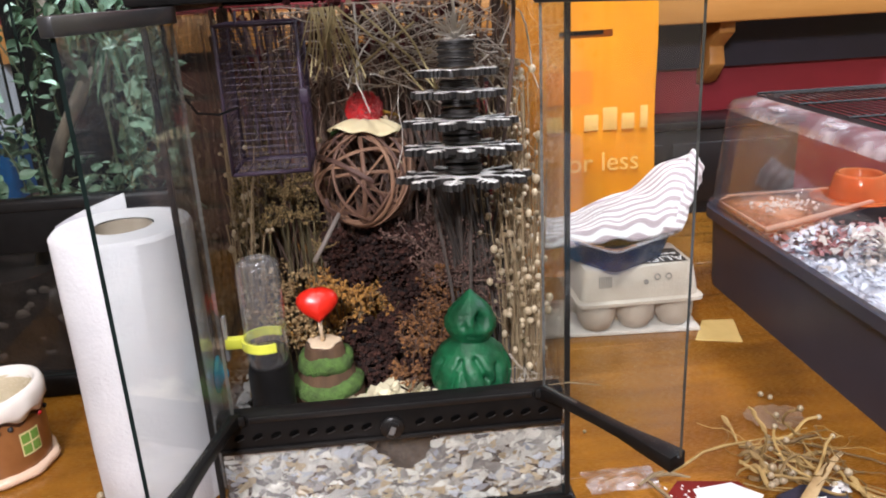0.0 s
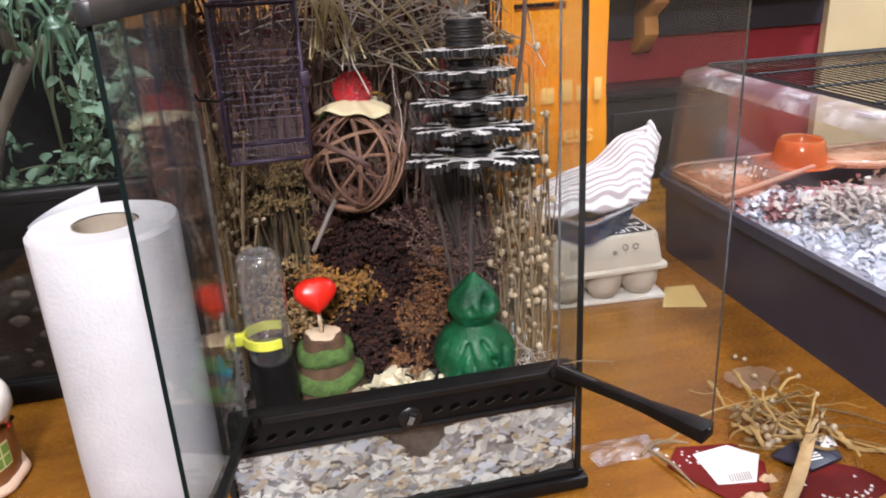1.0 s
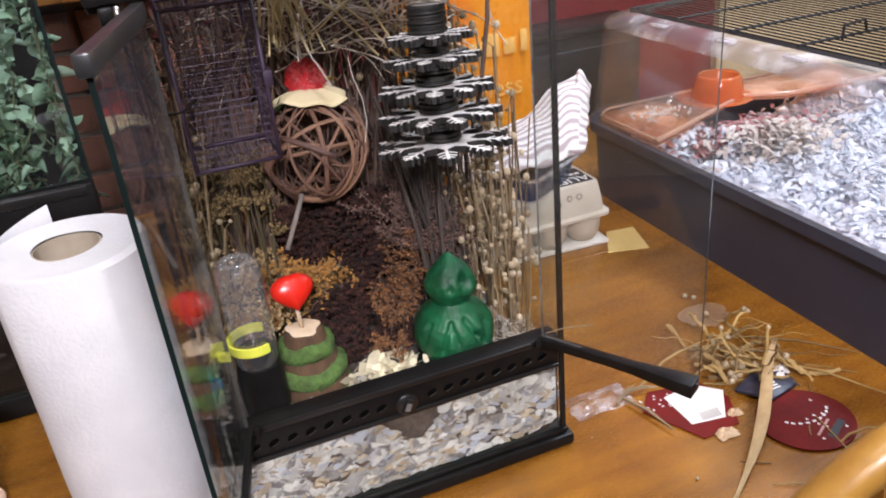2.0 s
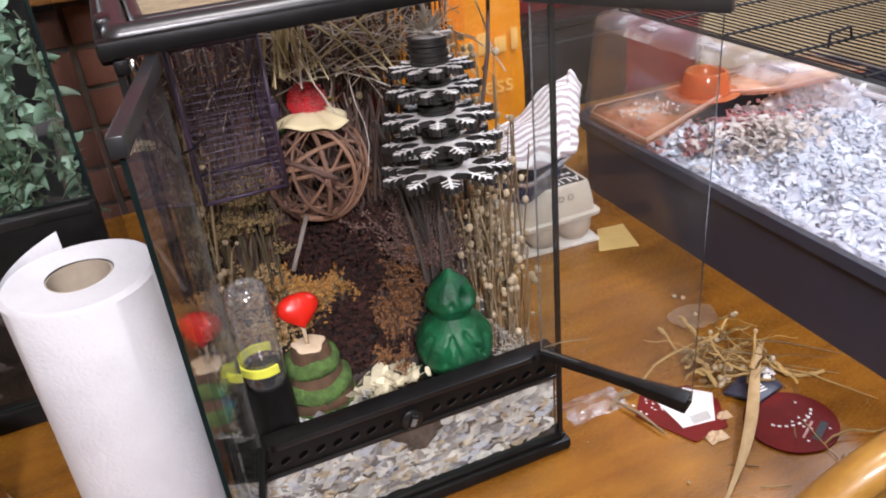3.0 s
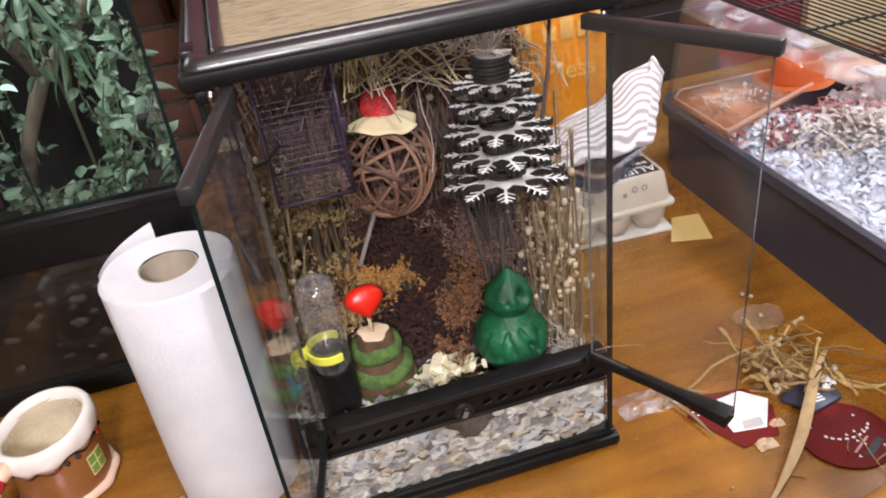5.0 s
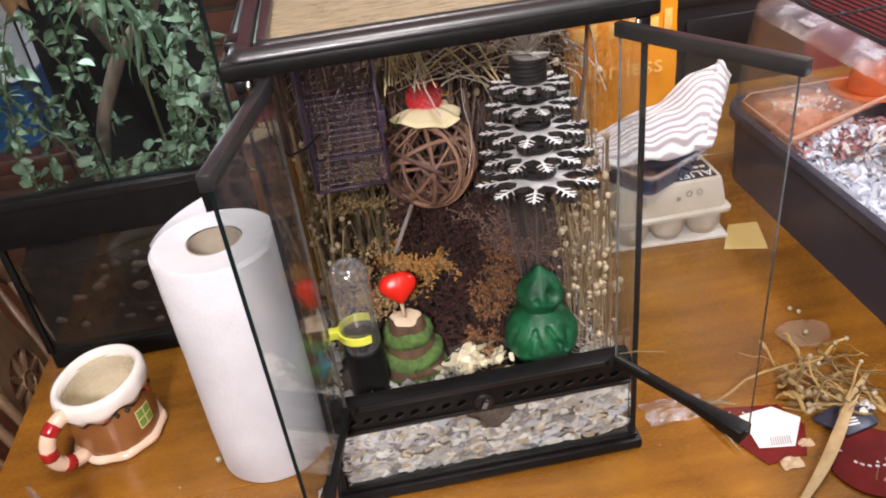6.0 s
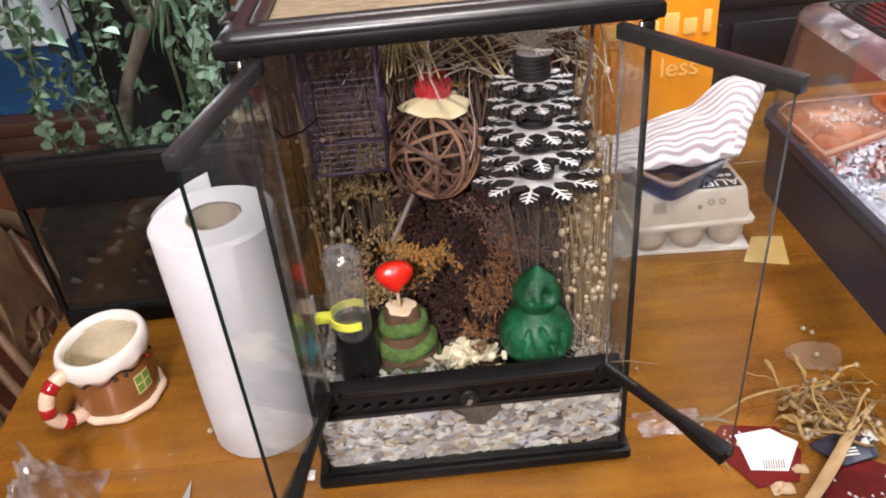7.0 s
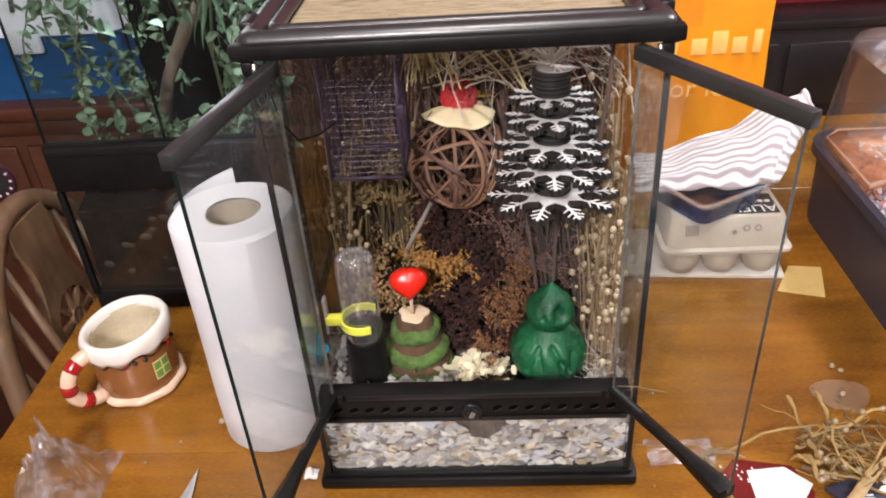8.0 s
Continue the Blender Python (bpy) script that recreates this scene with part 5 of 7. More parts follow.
for i, (x, y, r) in enumerate(((0.413, 0.158, 0.0034), (0.420, 0.150, 0.0032), (0.405, 0.108, 0.0034), (-0.290, 0.088, 0.0042), (0.20, 0.12, 0.002), (-0.36, 0.03, 0.0018), (-0.33, 0.06, 0.0016), (0.375, -0.145, 0.004), (0.23, -0.1, 0.0016))):
    solo("seed_pod", Geo().ball((x, y, r + (0.0036 if i == 2 else 0.0002)), r, 0, 6, 10, (1, 1, 0.95)), SEED, "small round pale dry seed pod on the table", "seed pod", "loose seed pods", smooth=True)
solo("straw_bit", Geo().tube([(0.132, -0.004, 0.132), (0.150, -0.010, 0.136), (0.176, -0.016, 0.134)], [0.0005, 0.0007, 0.0004], 5), STEM_TAN, "bent dry straw caught on the door hinge", "straw")


BUFFHUSK = material("pale_husk", (0.62, 0.46, 0.30), (0.45, 0.31, 0.18), 0.7)


def crumpled(name, c, rx, ry, h, mt, label, cat, n=16, sharp=1.0, cone=False):
    """A scrap of film with hard folds."""
    g = Geo()
    for j in range(n + 1):
        for i in range(n + 1):
            u, v = 2 * i / n - 1, 2 * j / n - 1
            q = noise.cell(Vector((u * 3 + c[0] * 9, v * 3, 0.3))) * 0.5 + noise.noise(Vector((u * 2.6, v * 2.6, c[0] * 7)))
            fall = max(0, 1 - (u * u + v * v) * 0.75)
            if cone:
                fall = max(0, 1 - math.hypot(u, v)) ** 0.8
                q = 0.25 + 0.55 * noise.noise(Vector((u * 4, v * 4, 3))) + 0.5 * abs(noise.noise(Vector((u * 9, v * 9, 6))))
            g.v.append((c[0] + rx * (u + 0.22 * noise.noise(Vector((v * 2, u, 5)))), c[1] + ry * (v + 0.22 * noise.noise(Vector((u * 2, v, 8)))), 0.0012 + max(0, h * fall * (0.5 + 0.7 * q * sharp))))
    for j in range(n):
        for i in range(n):
            a = j * (n + 1) + i
            if (i + j) % 2:
                g.f += [(a, a + 1, a + n + 1), (a + 1, a + n + 2, a + n + 1)]
            else:
                g.f += [(a, a + 1, a + n + 2), (a, a + n + 2, a + n + 1)]
            g.s += [0, 0]
    return solo(name, g, mt, label, cat)


# patchy white milk paints silvery highlights into the wrapper's film
crumpled("plastic_wrapper", (-0.438, 0.000), 0.046, 0.050, 0.105, clear("glint_streaked_film", (0.95, 0.95, 0.97), 0.10, 2.6, 0.13, (0.86, 0.88, 0.95), 48.0), "crumpled clear plastic wrapper lying on the table", "wrapper", 30, 1.0, True)
for tx, ty, tr in ((0.392, -0.023, 0.010), (0.405, -0.012, 0.007), (-0.174, 0.012, 0.007)):
    crumpled("tissue_scrap", (tx, ty), tr, tr, 0.011, LABELWHITE, "small crumpled scrap of white tissue", "tissue", 7)
for tx, ty, tr in ((0.318, -0.044, 0.008), (0.292, -0.064, 0.011)):
    crumpled("dry_husk", (tx, ty), tr, tr * 0.7, 0.007, BUFFHUSK, "small curled pale dry husk beside the tags", "husk", 6)
crumpled("film_scrap", (0.212, 0.034), 0.034, 0.018, 0.006, clear("soft_film", (0.95, 0.95, 0.96), 0.28, 1.5, 0.20, (0.82, 0.78, 0.80), 60.0), "flat crumpled scrap of clear plastic film", "film scrap", 14)
g = Geo()
for p0, p1 in (((0.235, 0.025, 0.004), (0.25, -0.04, 0.004)), ((0.24, 0.03, 0.004), (0.275, 0.02, 0.006)), ((0.225, 0.02, 0.003), (0.255, 0.035, 0.005))):
    g.tube([p0, [(a + b) / 2 + 0.002 for a, b in zip(p0, p1)], p1], [0.0015, 0.0022, 0.0008], 5)
solo("twig_scraps", g, STEM_TAN, "small broken dry twigs beside the film", "twigs", kind="stuff")

sc = thing("scissors", (-0.31, -0.07, 0), "steel scissors with points towards the mug", "scissors")
part("blade", Geo().slab([(-0.298, 0.022), (-0.304, -0.010), (-0.318, -0.075), (-0.306, -0.078), (-0.297, -0.02)], 0.001, 0.0030), BLADE, sc, bevel=0.0005)
part("blade", Geo().slab([(-0.297, 0.020), (-0.302, -0.02), (-0.300, -0.085), (-0.290, -0.083), (-0.293, -0.015)], 0.0032, 0.0050), BLADE, sc, bevel=0.0005)
part("pivot", Geo().lathe([(0.004, 0.005), (0.004, 0.0065), (0.0005, 0.007)], (-0.303, -0.07, 0), 14), STEEL, sc, smooth="auto")
for hx, tilt_ in ((-0.325, 0.2), (-0.285, -0.2)):
    ring = [(hx + 0.016 * math.cos(t_), -0.125 + 0.028 * math.sin(t_), 0.006) for t_ in [2 * math.pi * k / 20 for k in range(21)]]
    part("finger_ring", Geo().tube(ring, 0.004, 8), RUBBER, sc, smooth=True)
    part("shank", Geo().tube([(-0.303, -0.075, 0.0045), (hx, -0.100, 0.006)], 0.0042, 8), RUBBER, sc, smooth=True)

g = Geo()
for _ in range(70):
    x, y = rnd(-0.5, 0.48), rnd(-0.16, 0.30)
    if -0.17 < x < 0.17 and y > -0.02 or (x + 0.226) ** 2 + (y - 0.1) ** 2 < 0.005 or (x + 0.41) ** 2 + (y - 0.165) ** 2 < 0.012:
        continue
    g.bit((x, y, 0.0009), rnd(0.0004, 0.0011))
solo("table_crumbs", g, SEED, "scattered pale crumbs and dust on the table", "crumbs", kind="stuff")

# ---- the planted glass terrarium beside it ----
LX0, LX1, LY0, LY1, LH = -0.522, -0.216, 0.315, 0.615, 0.605
lt = thing("planted_terrarium", ((LX0 + LX1) / 2, 0.465, 0), "tall glass terrarium with dark soil and trailing green plants", "terrarium")
part("base_frame", Geo().box((LX0 - 0.004, LY0 - 0.004, 0.0), (LX1 + 0.004, LY1 + 0.004, 0.028)), BLACK, lt, bevel=0.004)
part("front_pane", pane((LX0, LY0, 0.0285), (LX1, LY0 + 0.004, 0.188)), [GLASS_CLEAN, EDGE], lt)
part("vent_rail", Geo().box((LX0 - 0.002, LY0 - 0.008, 0.189), (LX1 + 0.002, LY0 + 0.012, 0.252)), BLACK, lt, bevel=0.003)
part("rail_ledge", Geo().box((LX0 + 0.004, LY0 - 0.0105, 0.240), (LX1 - 0.004, LY0 - 0.0082, 0.2505)), BLACK_SHINE, lt, bevel=0.001)
part("door_pane", pane((LX0 + 0.002, LY0 - 0.002, 0.2535), ((LX0 + LX1) / 2 - 0.0008, LY0 + 0.002, LH - 0.03)), [GLASS_CLEAN, EDGE], lt)
part("door_pane", pane(((LX0 + LX1) / 2 + 0.0008, LY0 - 0.002, 0.2535), (LX1 - 0.002, LY0 + 0.002, LH - 0.03)), [GLASS_CLEAN, EDGE], lt)
part("side_pane", pane((LX0 - 0.002, LY0 + 0.0045, 0.0285), (LX0 + 0.002, LY1, LH - 0.022)), [GLASS_CLEAN, EDGE], lt)
part("side_pane", pane((LX1 - 0.002, LY0 + 0.0045, 0.0285), (LX1 + 0.002, LY1, LH - 0.022)), [GLASS_CLEAN, EDGE], lt)
for cx in (LX0, LX1):
    part("corner_post", Geo().box((cx - 0.004, LY0 - 0.006, 0.0285), (cx + 0.004, LY0 - 0.0025, 0.188)), BLACK, lt, bevel=0.001)
part("background", Geo().box((LX0 + 0.02, LY1 - 0.020, 0.0285), (LX1 - 0.003, LY1 - 0.003, LH - 0.022)), BACKDARK, lt, "cork back panel coloured near black as shade")
part("top_bar", Geo().box((LX0 - 0.004, LY0 - 0.008, LH - 0.022), (LX1 + 0.004, LY0 + 0.02, LH)), BLACK, lt, bevel=0.003)
part("top_bar", Geo().box((LX0 - 0.004, LY1 - 0.02, LH - 0.022), (LX1 + 0.004, LY1 + 0.004, LH)), BLACK, lt, bevel=0.003)
part("top_bar", Geo().box((LX0 - 0.004, LY0 + 0.0205, LH - 0.022), (LX0 + 0.015, LY1 - 0.0205, LH)), BLACK, lt, bevel=0.003)
part("top_bar", Geo().box((LX1 - 0.015, LY0 + 0.0205, LH - 0.022), (LX1 + 0.004, LY1 - 0.0205, LH)), BLACK, lt, bevel=0.003)
hood = thing("terrarium_light", (-0.37, 0.45, LH), "slim black lamp hood with white light strip", "lamp")
part("hood", Geo().box((-0.50, 0.38, LH + 0.001), (-0.24, 0.50, LH + 0.03)), BLACK, hood, bevel=0.004)
part("strip", Geo().box((-0.46, 0.40, LH - 0.004), (-0.28, 0.48, LH + 0.0005)), glowing("white_strip", (0.86, 0.96, 1.0), 2.0), hood)

soil = thing("soil_bed", (-0.37, 0.47, 0.03), "bed of dark soil with buried stones and roots", "soil", kind="stuff")


def soil_h(x, y):
    return 0.155 + 0.020 * noise.noise(Vector((x * 14, y * 14, 0)))


g = Geo()
k = 30
for j in range(k + 1):
    for i in range(k + 1):
        x, y = LX0 + 0.004 + (LX1 - LX0 - 0.008) * i / k, LY0 + 0.012 + (0.28) * j / k
        g.v.append((x, y, soil_h(x, y)))
for j in range(k):
    for i in range(k):
        a = j * (k + 1) + i
        g.f.append((a, a + 1, a + k + 2, a + k + 1))
        g.s.append(0)
part("surface", g, SOIL, soil, smooth=True)
g = Geo()
for j in range(25):
    for i in range(41):
        x, z = LX0 + 0.004 + (LX1 - LX0 - 0.008) * i / 40, 0.030 + (soil_h(LX0 + 0.004 + (LX1 - LX0 - 0.008) * i / 40, LY0 + 0.012) - 0.030) * j / 24
        g.v.append((x, LY0 + 0.0125 - 0.006 * abs(noise.noise(Vector((x * 40, z * 40, 1)))), z))
for j in range(24):
    for i in range(40):
        a = j * 41 + i
        g.f.append((a, a + 1, a + 42, a + 41))
        g.s.append(0)
part("face", g, SOIL, soil, smooth=True)
for i in range(46):
    x, z = rnd(LX0 + 0.02, LX1 - 0.02), rnd(0.04, 0.15)
    r = rnd(0.0025, 0.0095) * (1.5 if i < 4 else 1)
    b_ = Geo().ball((x, LY0 + 0.0145, z), r, 0, 7, 11, (rnd(1, 1.7), 0.6, rnd(0.6, 1)))
    b_.v = [tuple(Vector(p) + Vector((0, 0, 1)) * 0.25 * r * noise.noise(Vector(p) * 90)) for p in b_.v]
    b_.v = [(p[0], max(p[1], LY0 + 0.0046), p[2]) for p in b_.v]
    part("pebble", b_, PEBBLE, soil, smooth=True)

branch = thing("branch", (-0.36, 0.44, 0.16), "leaning brown driftwood branch among the leaves", "branch")
pts = [(-0.425, 0.37, 0.150), (-0.405, 0.385, 0.23), (-0.385, 0.40, 0.30), (-0.345, 0.43, 0.365), (-0.30, 0.46, 0.41), (-0.25, 0.50, 0.48)]
part("limb", Geo().tube([Vector(p) + Vector((rnd(-1, 1), rnd(-1, 1), 0)) * 0.004 for p in pts], [0.008, 0.010, 0.008, 0.0095, 0.008, 0.006], 10), DRIFT, branch, smooth=True)
part("limb", Geo().tube([(-0.345, 0.43, 0.365), (-0.38, 0.44, 0.44), (-0.40, 0.45, 0.52)], [0.010, 0.008, 0.006], 8), DRIFT, branch, smooth=True)
part("limb", Geo().tube([(-0.235, 0.40, 0.160), (-0.245, 0.42, 0.24), (-0.235, 0.47, 0.33)], [0.008, 0.008, 0.006], 8), DRIFT, branch, smooth=True)


def leaf_mesh(name, mt, L, W, fold=0.25, curl=0.3, n=7, broad=0.8, twist=0.0):
    """An ovate leaf along +x, dished across its midrib, drooping and twisting towards its tip."""
    g = Geo()
    for i in range(n + 1):
        u = i / n
        w = W * max(0.02, math.sin(math.pi * min(0.999, u) ** broad)) ** 0.85
        z = -curl * L * u * u + 0.03 * L * math.sin(9 * u)
        c, sn = math.cos(twist * u), math.sin(twist * u)
        for k in (-1, -0.55, 0, 0.55, 1):
            y_, zz = w * k, fold * w * abs(k) ** 1.4
            g.v.append((L * u, y_ * c - zz * sn, z + y_ * sn + zz * c))
    for i in range(n):
        for k in range(4):
            a = 5 * i + k
            g.f.append((a, a + 5, a + 6, a + 1))
            g.s.append(0)
    return g.mesh(name, mt, True)


LEAVES = [leaf_mesh("leaf", LEAF, 0.021, 0.0066, 0.35, 0.35, 7, 0.8, 0.4), leaf_mesh("leaf", LEAF, 0.016, 0.0058, 0.2, 0.6, 7, 0.7, -0.5), leaf_mesh("leaf", LEAF_PALE, 0.030, 0.0115, 0.3, 0.3, 7, 0.75, 0.3), leaf_mesh("leaf", LEAF, 0.027, 0.0085, 0.4, 0.5, 7, 0.85, 0.6),
          leaf_mesh("leaf", LEAF, 0.013, 0.0050, 0.3, 0.2, 6, 0.7, 0.2), leaf_mesh("leaf", LEAF_PALE, 0.022, 0.0095, 0.45, 0.7, 7, 0.75, -0.7)]


def vine(start, direction, length, droop, label, pale=0.1, bend=0.25, step=0.0125):
    v = thing("trailing_vine", start, label, "plant", "vines")
    n = max(5, int(length / 0.012))
    pts = wander(start, direction, length, n, bend, droop)
    for p in pts:
        p.x, p.y, p.z = min(max(p.x, LX0 + 0.010), LX1 - 0.010), min(max(p.y, LY0 + 0.012), LY1 - 0.03), max(p.z, 0.165)
    part("stem", Geo().tube(pts, 0.0009, 5), VINE, v, smooth=True)
    for p in pts[1:] + [a_.lerp(b_, 0.5) for a_, b_ in zip(pts[1:], pts[2:])]:
        if -0.385 < p.x < -0.312 and 0.268 < p.z < 0.375:
            continue
        for _ in range(random.choice((1, 1, 1, 2))):
            me = LEAVES[random.choice((2, 5))] if rnd(0, 1) < pale else LEAVES[random.choice((0, 0, 1, 3, 4, 4))]
            lf_ = new("leaf", me)
            q = p + Vector((rnd(-1, 1), rnd(-1, 1), rnd(-1, 1))) * 0.004
            yaw, pitch = rnd(-175, -5), rnd(-55, 60)
            tip = q + Vector((math.cos(radians(yaw)), math.sin(radians(yaw)), 0)) * 0.034
            if tip.y < LY0 + 0.006 or not LX0 + 0.004 < tip.x < LX1 - 0.004:
                yaw = -yaw if tip.y < LY0 + 0.006 else 180 - yaw
            s = rnd(0.5, 1.0)
            lf_.parent = v
            lf_.matrix_parent_inverse = Matrix.Translation(-v.location)
            lf_.matrix_basis = pose(*q, rnd(-65, 65), pitch, yaw) @ Matrix.Diagonal((s, s, s, 1))
    return v


for x, y, z, L, pale in ((-0.235, 0.345, 0.575, 0.30, 0.55), (-0.250, 0.355, 0.52, 0.26, 0.5), (-0.232, 0.345, 0.44, 0.24, 0.5), (-0.27, 0.35, 0.37, 0.18, 0.2), (-0.245, 0.36, 0.34, 0.14, 0.2),
                         (-0.33, 0.36, 0.575, 0.20, 0.1), (-0.375, 0.345, 0.575, 0.14, 0.2), (-0.40, 0.35, 0.57, 0.33, 0.05), (-0.43, 0.36, 0.575, 0.36, 0.1), (-0.47, 0.37, 0.57, 0.22, 0.05),
                         (-0.415, 0.345, 0.46, 0.26, 0.05), (-0.39, 0.36, 0.34, 0.14, 0.05), (-0.29, 0.37, 0.29, 0.12, 0.1), (-0.26, 0.45, 0.50, 0.26, 0.1), (-0.40, 0.335, 0.33, 0.13, 0.05), (-0.29, 0.335, 0.36, 0.16, 0.05), (-0.228, 0.335, 0.40, 0.2, 0.1), (-0.40, 0.43, 0.42, 0.18, 0.0),
                         (-0.50, 0.345, 0.56, 0.26, 0.05), (-0.485, 0.36, 0.45, 0.22, 0.05), (-0.45, 0.335, 0.53, 0.24, 0.1), (-0.29, 0.345, 0.56, 0.16, 0.25), (-0.265, 0.34, 0.45, 0.18, 0.25), (-0.305, 0.36, 0.48, 0.12, 0.1),
                         (-0.36, 0.37, 0.52, 0.14, 0.05), (-0.44, 0.37, 0.34, 0.12, 0.0), (-0.25, 0.34, 0.30, 0.10, 0.1), (-0.30, 0.34, 0.29, 0.09, 0.0), (-0.47, 0.35, 0.33, 0.12, 0.05)):
    vine((x, y, z), (rnd(-0.4, 0.4), rnd(-0.3, 0.3), -0.6), L, 0.10, "trailing vine with small green leaves inside the terrarium" if pale < 0.3 else "trailing vine with pale silvery green leaves", pale)
for x, y, yaw, L in ((-0.40, 0.34, -10, 0.14), (-0.30, 0.345, 170, 0.12), (-0.36, 0.35, -30, 0.10), (-0.26, 0.35, 150, 0.10)):
    vine((x, y, 0.25), (math.cos(radians(yaw)), 0.1, 0.12), L, 0.01, "low trailing vine with small green leaves inside the terrarium", 0.1, 0.2)
palm = thing("palm_plant", (-0.325, 0.42, 0.16), "small dark green palm with narrow leaflets", "plant")
PL = leaf_mesh("leaflet", PALM, 0.080, 0.0036, 0.4, 0.4, 8, 0.6)
for crown, spread in (((-0.325, 0.385, 0.47), 9), ((-0.30, 0.40, 0.42), 6)):
    part("stalk", Geo().tube([(-0.325, 0.43, 0.155), (-0.325, 0.42, 0.32), crown], 0.0022, 6), VINE, palm, smooth=True)
    for k in range(spread):
        o = new("leaflet", PL)
        o.parent = palm
        o.matrix_parent_inverse = Matrix.Translation(-palm.location)
        o.matrix_basis = pose(*crown, rnd(-20, 20), rnd(5, 60), -170 + 160 * k / (spread - 1))
dead = thing("dry_leaf_cluster", (-0.41, 0.345, 0.49), "dry orange-brown leaves caught among the vines", "dry leaves")
DL = leaf_mesh("dry_leaf", DEADLEAF, 0.040, 0.012, 0.35, 0.3)
for k in range(4):
    o = new("dry_leaf", DL)
    o.parent = dead
    o.matrix_basis = pose(rnd(-0.012, 0.012), 0, rnd(-0.01, 0.01), rnd(-30, 30), 60 + rnd(-15, 15), -90 + 25 * k)

# ---- inside the open terrarium ----
def sub_h(x, y):
    dip = 0.040 * math.exp(-((x - 0.008) / 0.032) ** 2) * math.exp(-(y / 0.035) ** 2)
    return 0.090 - 0.013 * min(1, max(0, (y - 0.018) / 0.03)) - dip + 0.010 * noise.noise(Vector((x * 16, y * 16, 7))) + 0.006 * noise.noise(Vector((x * 40, y * 40, 3)))


lit = thing("terrarium_bedding", (0, 0.15, 0.034), "loose grey and white torn paper bedding", "bedding", kind="stuff")
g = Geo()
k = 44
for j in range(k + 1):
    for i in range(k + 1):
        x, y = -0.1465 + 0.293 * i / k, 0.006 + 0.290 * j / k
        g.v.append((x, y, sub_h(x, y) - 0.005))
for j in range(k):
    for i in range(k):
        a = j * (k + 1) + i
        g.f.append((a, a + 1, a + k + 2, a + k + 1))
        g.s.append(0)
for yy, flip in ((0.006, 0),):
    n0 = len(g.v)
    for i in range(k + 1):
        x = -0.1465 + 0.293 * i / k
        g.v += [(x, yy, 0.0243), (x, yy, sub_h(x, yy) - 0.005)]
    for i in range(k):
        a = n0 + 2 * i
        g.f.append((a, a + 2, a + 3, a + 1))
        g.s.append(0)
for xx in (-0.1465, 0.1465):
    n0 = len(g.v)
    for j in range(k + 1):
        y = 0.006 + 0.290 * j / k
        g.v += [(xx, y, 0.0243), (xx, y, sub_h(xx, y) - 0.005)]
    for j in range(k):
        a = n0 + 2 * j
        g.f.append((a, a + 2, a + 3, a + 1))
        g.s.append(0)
# body coloured far darker than the flakes: the shade in their gaps, painted
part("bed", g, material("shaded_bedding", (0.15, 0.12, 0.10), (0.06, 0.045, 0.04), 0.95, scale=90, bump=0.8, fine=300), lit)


def flat_front(count, size):
    """Bits pressed against the front pane, each lying nearly in its plane."""
    g = Geo()
    for _ in range(count):
        x = rnd(-0.143, 0.143)
        z = rnd(0.0205, max(0.040, sub_h(x, 0.006) + 0.004))
        s = rnd(*size)
        m = Matrix.Translation((x, rnd(0.0030, 0.0080), z)) @ Euler((radians(90) + rnd(-0.6, 0.6), rnd(-0.4, 0.4), rnd(-0.5, 0.5))).to_matrix().to_4x4() @ Matrix.Rotation(rnd(-0.5, 0.5), 4, "Z")
        w = s * rnd(0.25, 0.75)
        pts = [(-s, -w * rnd(0.2, 1), 0), (rnd(-0.3, 0.3) * s, -w, 0.0008), (s, -w * rnd(0, 0.8), 0), (s * rnd(0.7, 1.1), w * rnd(0.1, 0.9), 0.001), (rnd(-0.2, 0.4) * s, w, 0), (-s * rnd(0.7, 1.1), w * rnd(0.2, 1), 0)]
        pts = [m @ Vector(p) for p in pts]
        g.add([(p.x, max(p.y, 0.0021), max(p.z, 0.0203)) for p in pts], [(0, 1, 4, 5), (1, 2, 3, 4)])
    return g


part("front_flakes", flat_front(640, (0.0035, 0.0125)), FLAKE, lit)
part("tan_flakes", flat_front(330, (0.003, 0.009)), material("tan_paper_bedding", (0.62, 0.52, 0.38), (0.30, 0.23, 0.15), 0.9, island=True), lit)
def scraps(count):
    """Larger white scraps near the top of the bedding."""
    g = Geo()
    for _ in range(count):
        x = random.choice((rnd(-0.13, -0.03), rnd(0.04, 0.14)))
        s = rnd(0.006, 0.014)
        m = Matrix.Translation((x, rnd(0.0028, 0.0045), sub_h(x, 0.006) - rnd(0.0, 0.022))) @ Euler((radians(90) + rnd(-0.2, 0.2), rnd(-0.25, 0.25), rnd(-0.2, 0.2))).to_matrix().to_4x4() @ Matrix.Rotation(rnd(-0.6, 0.6), 4, "Z")
        k = 9
        rim = [m @ Vector((s * rnd(0.6, 1.1) * math.cos(6.283 * i / k), s * rnd(0.35, 0.75) * math.sin(6.283 * i / k), rnd(-0.0006, 0.0006))) for i in range(k)]
        g.add([(p.x, max(p.y, 0.0021), max(p.z, 0.0342)) for p in rim], [tuple(range(k))])
    return g


part("white_scraps", scraps(60), FLAKE, lit)
part("blue_flakes", flat_front(110, (0.004, 0.011)), material("blue_grey_paper_bedding", (0.60, 0.63, 0.70), (0.28, 0.30, 0.36), 0.9, island=True), lit)


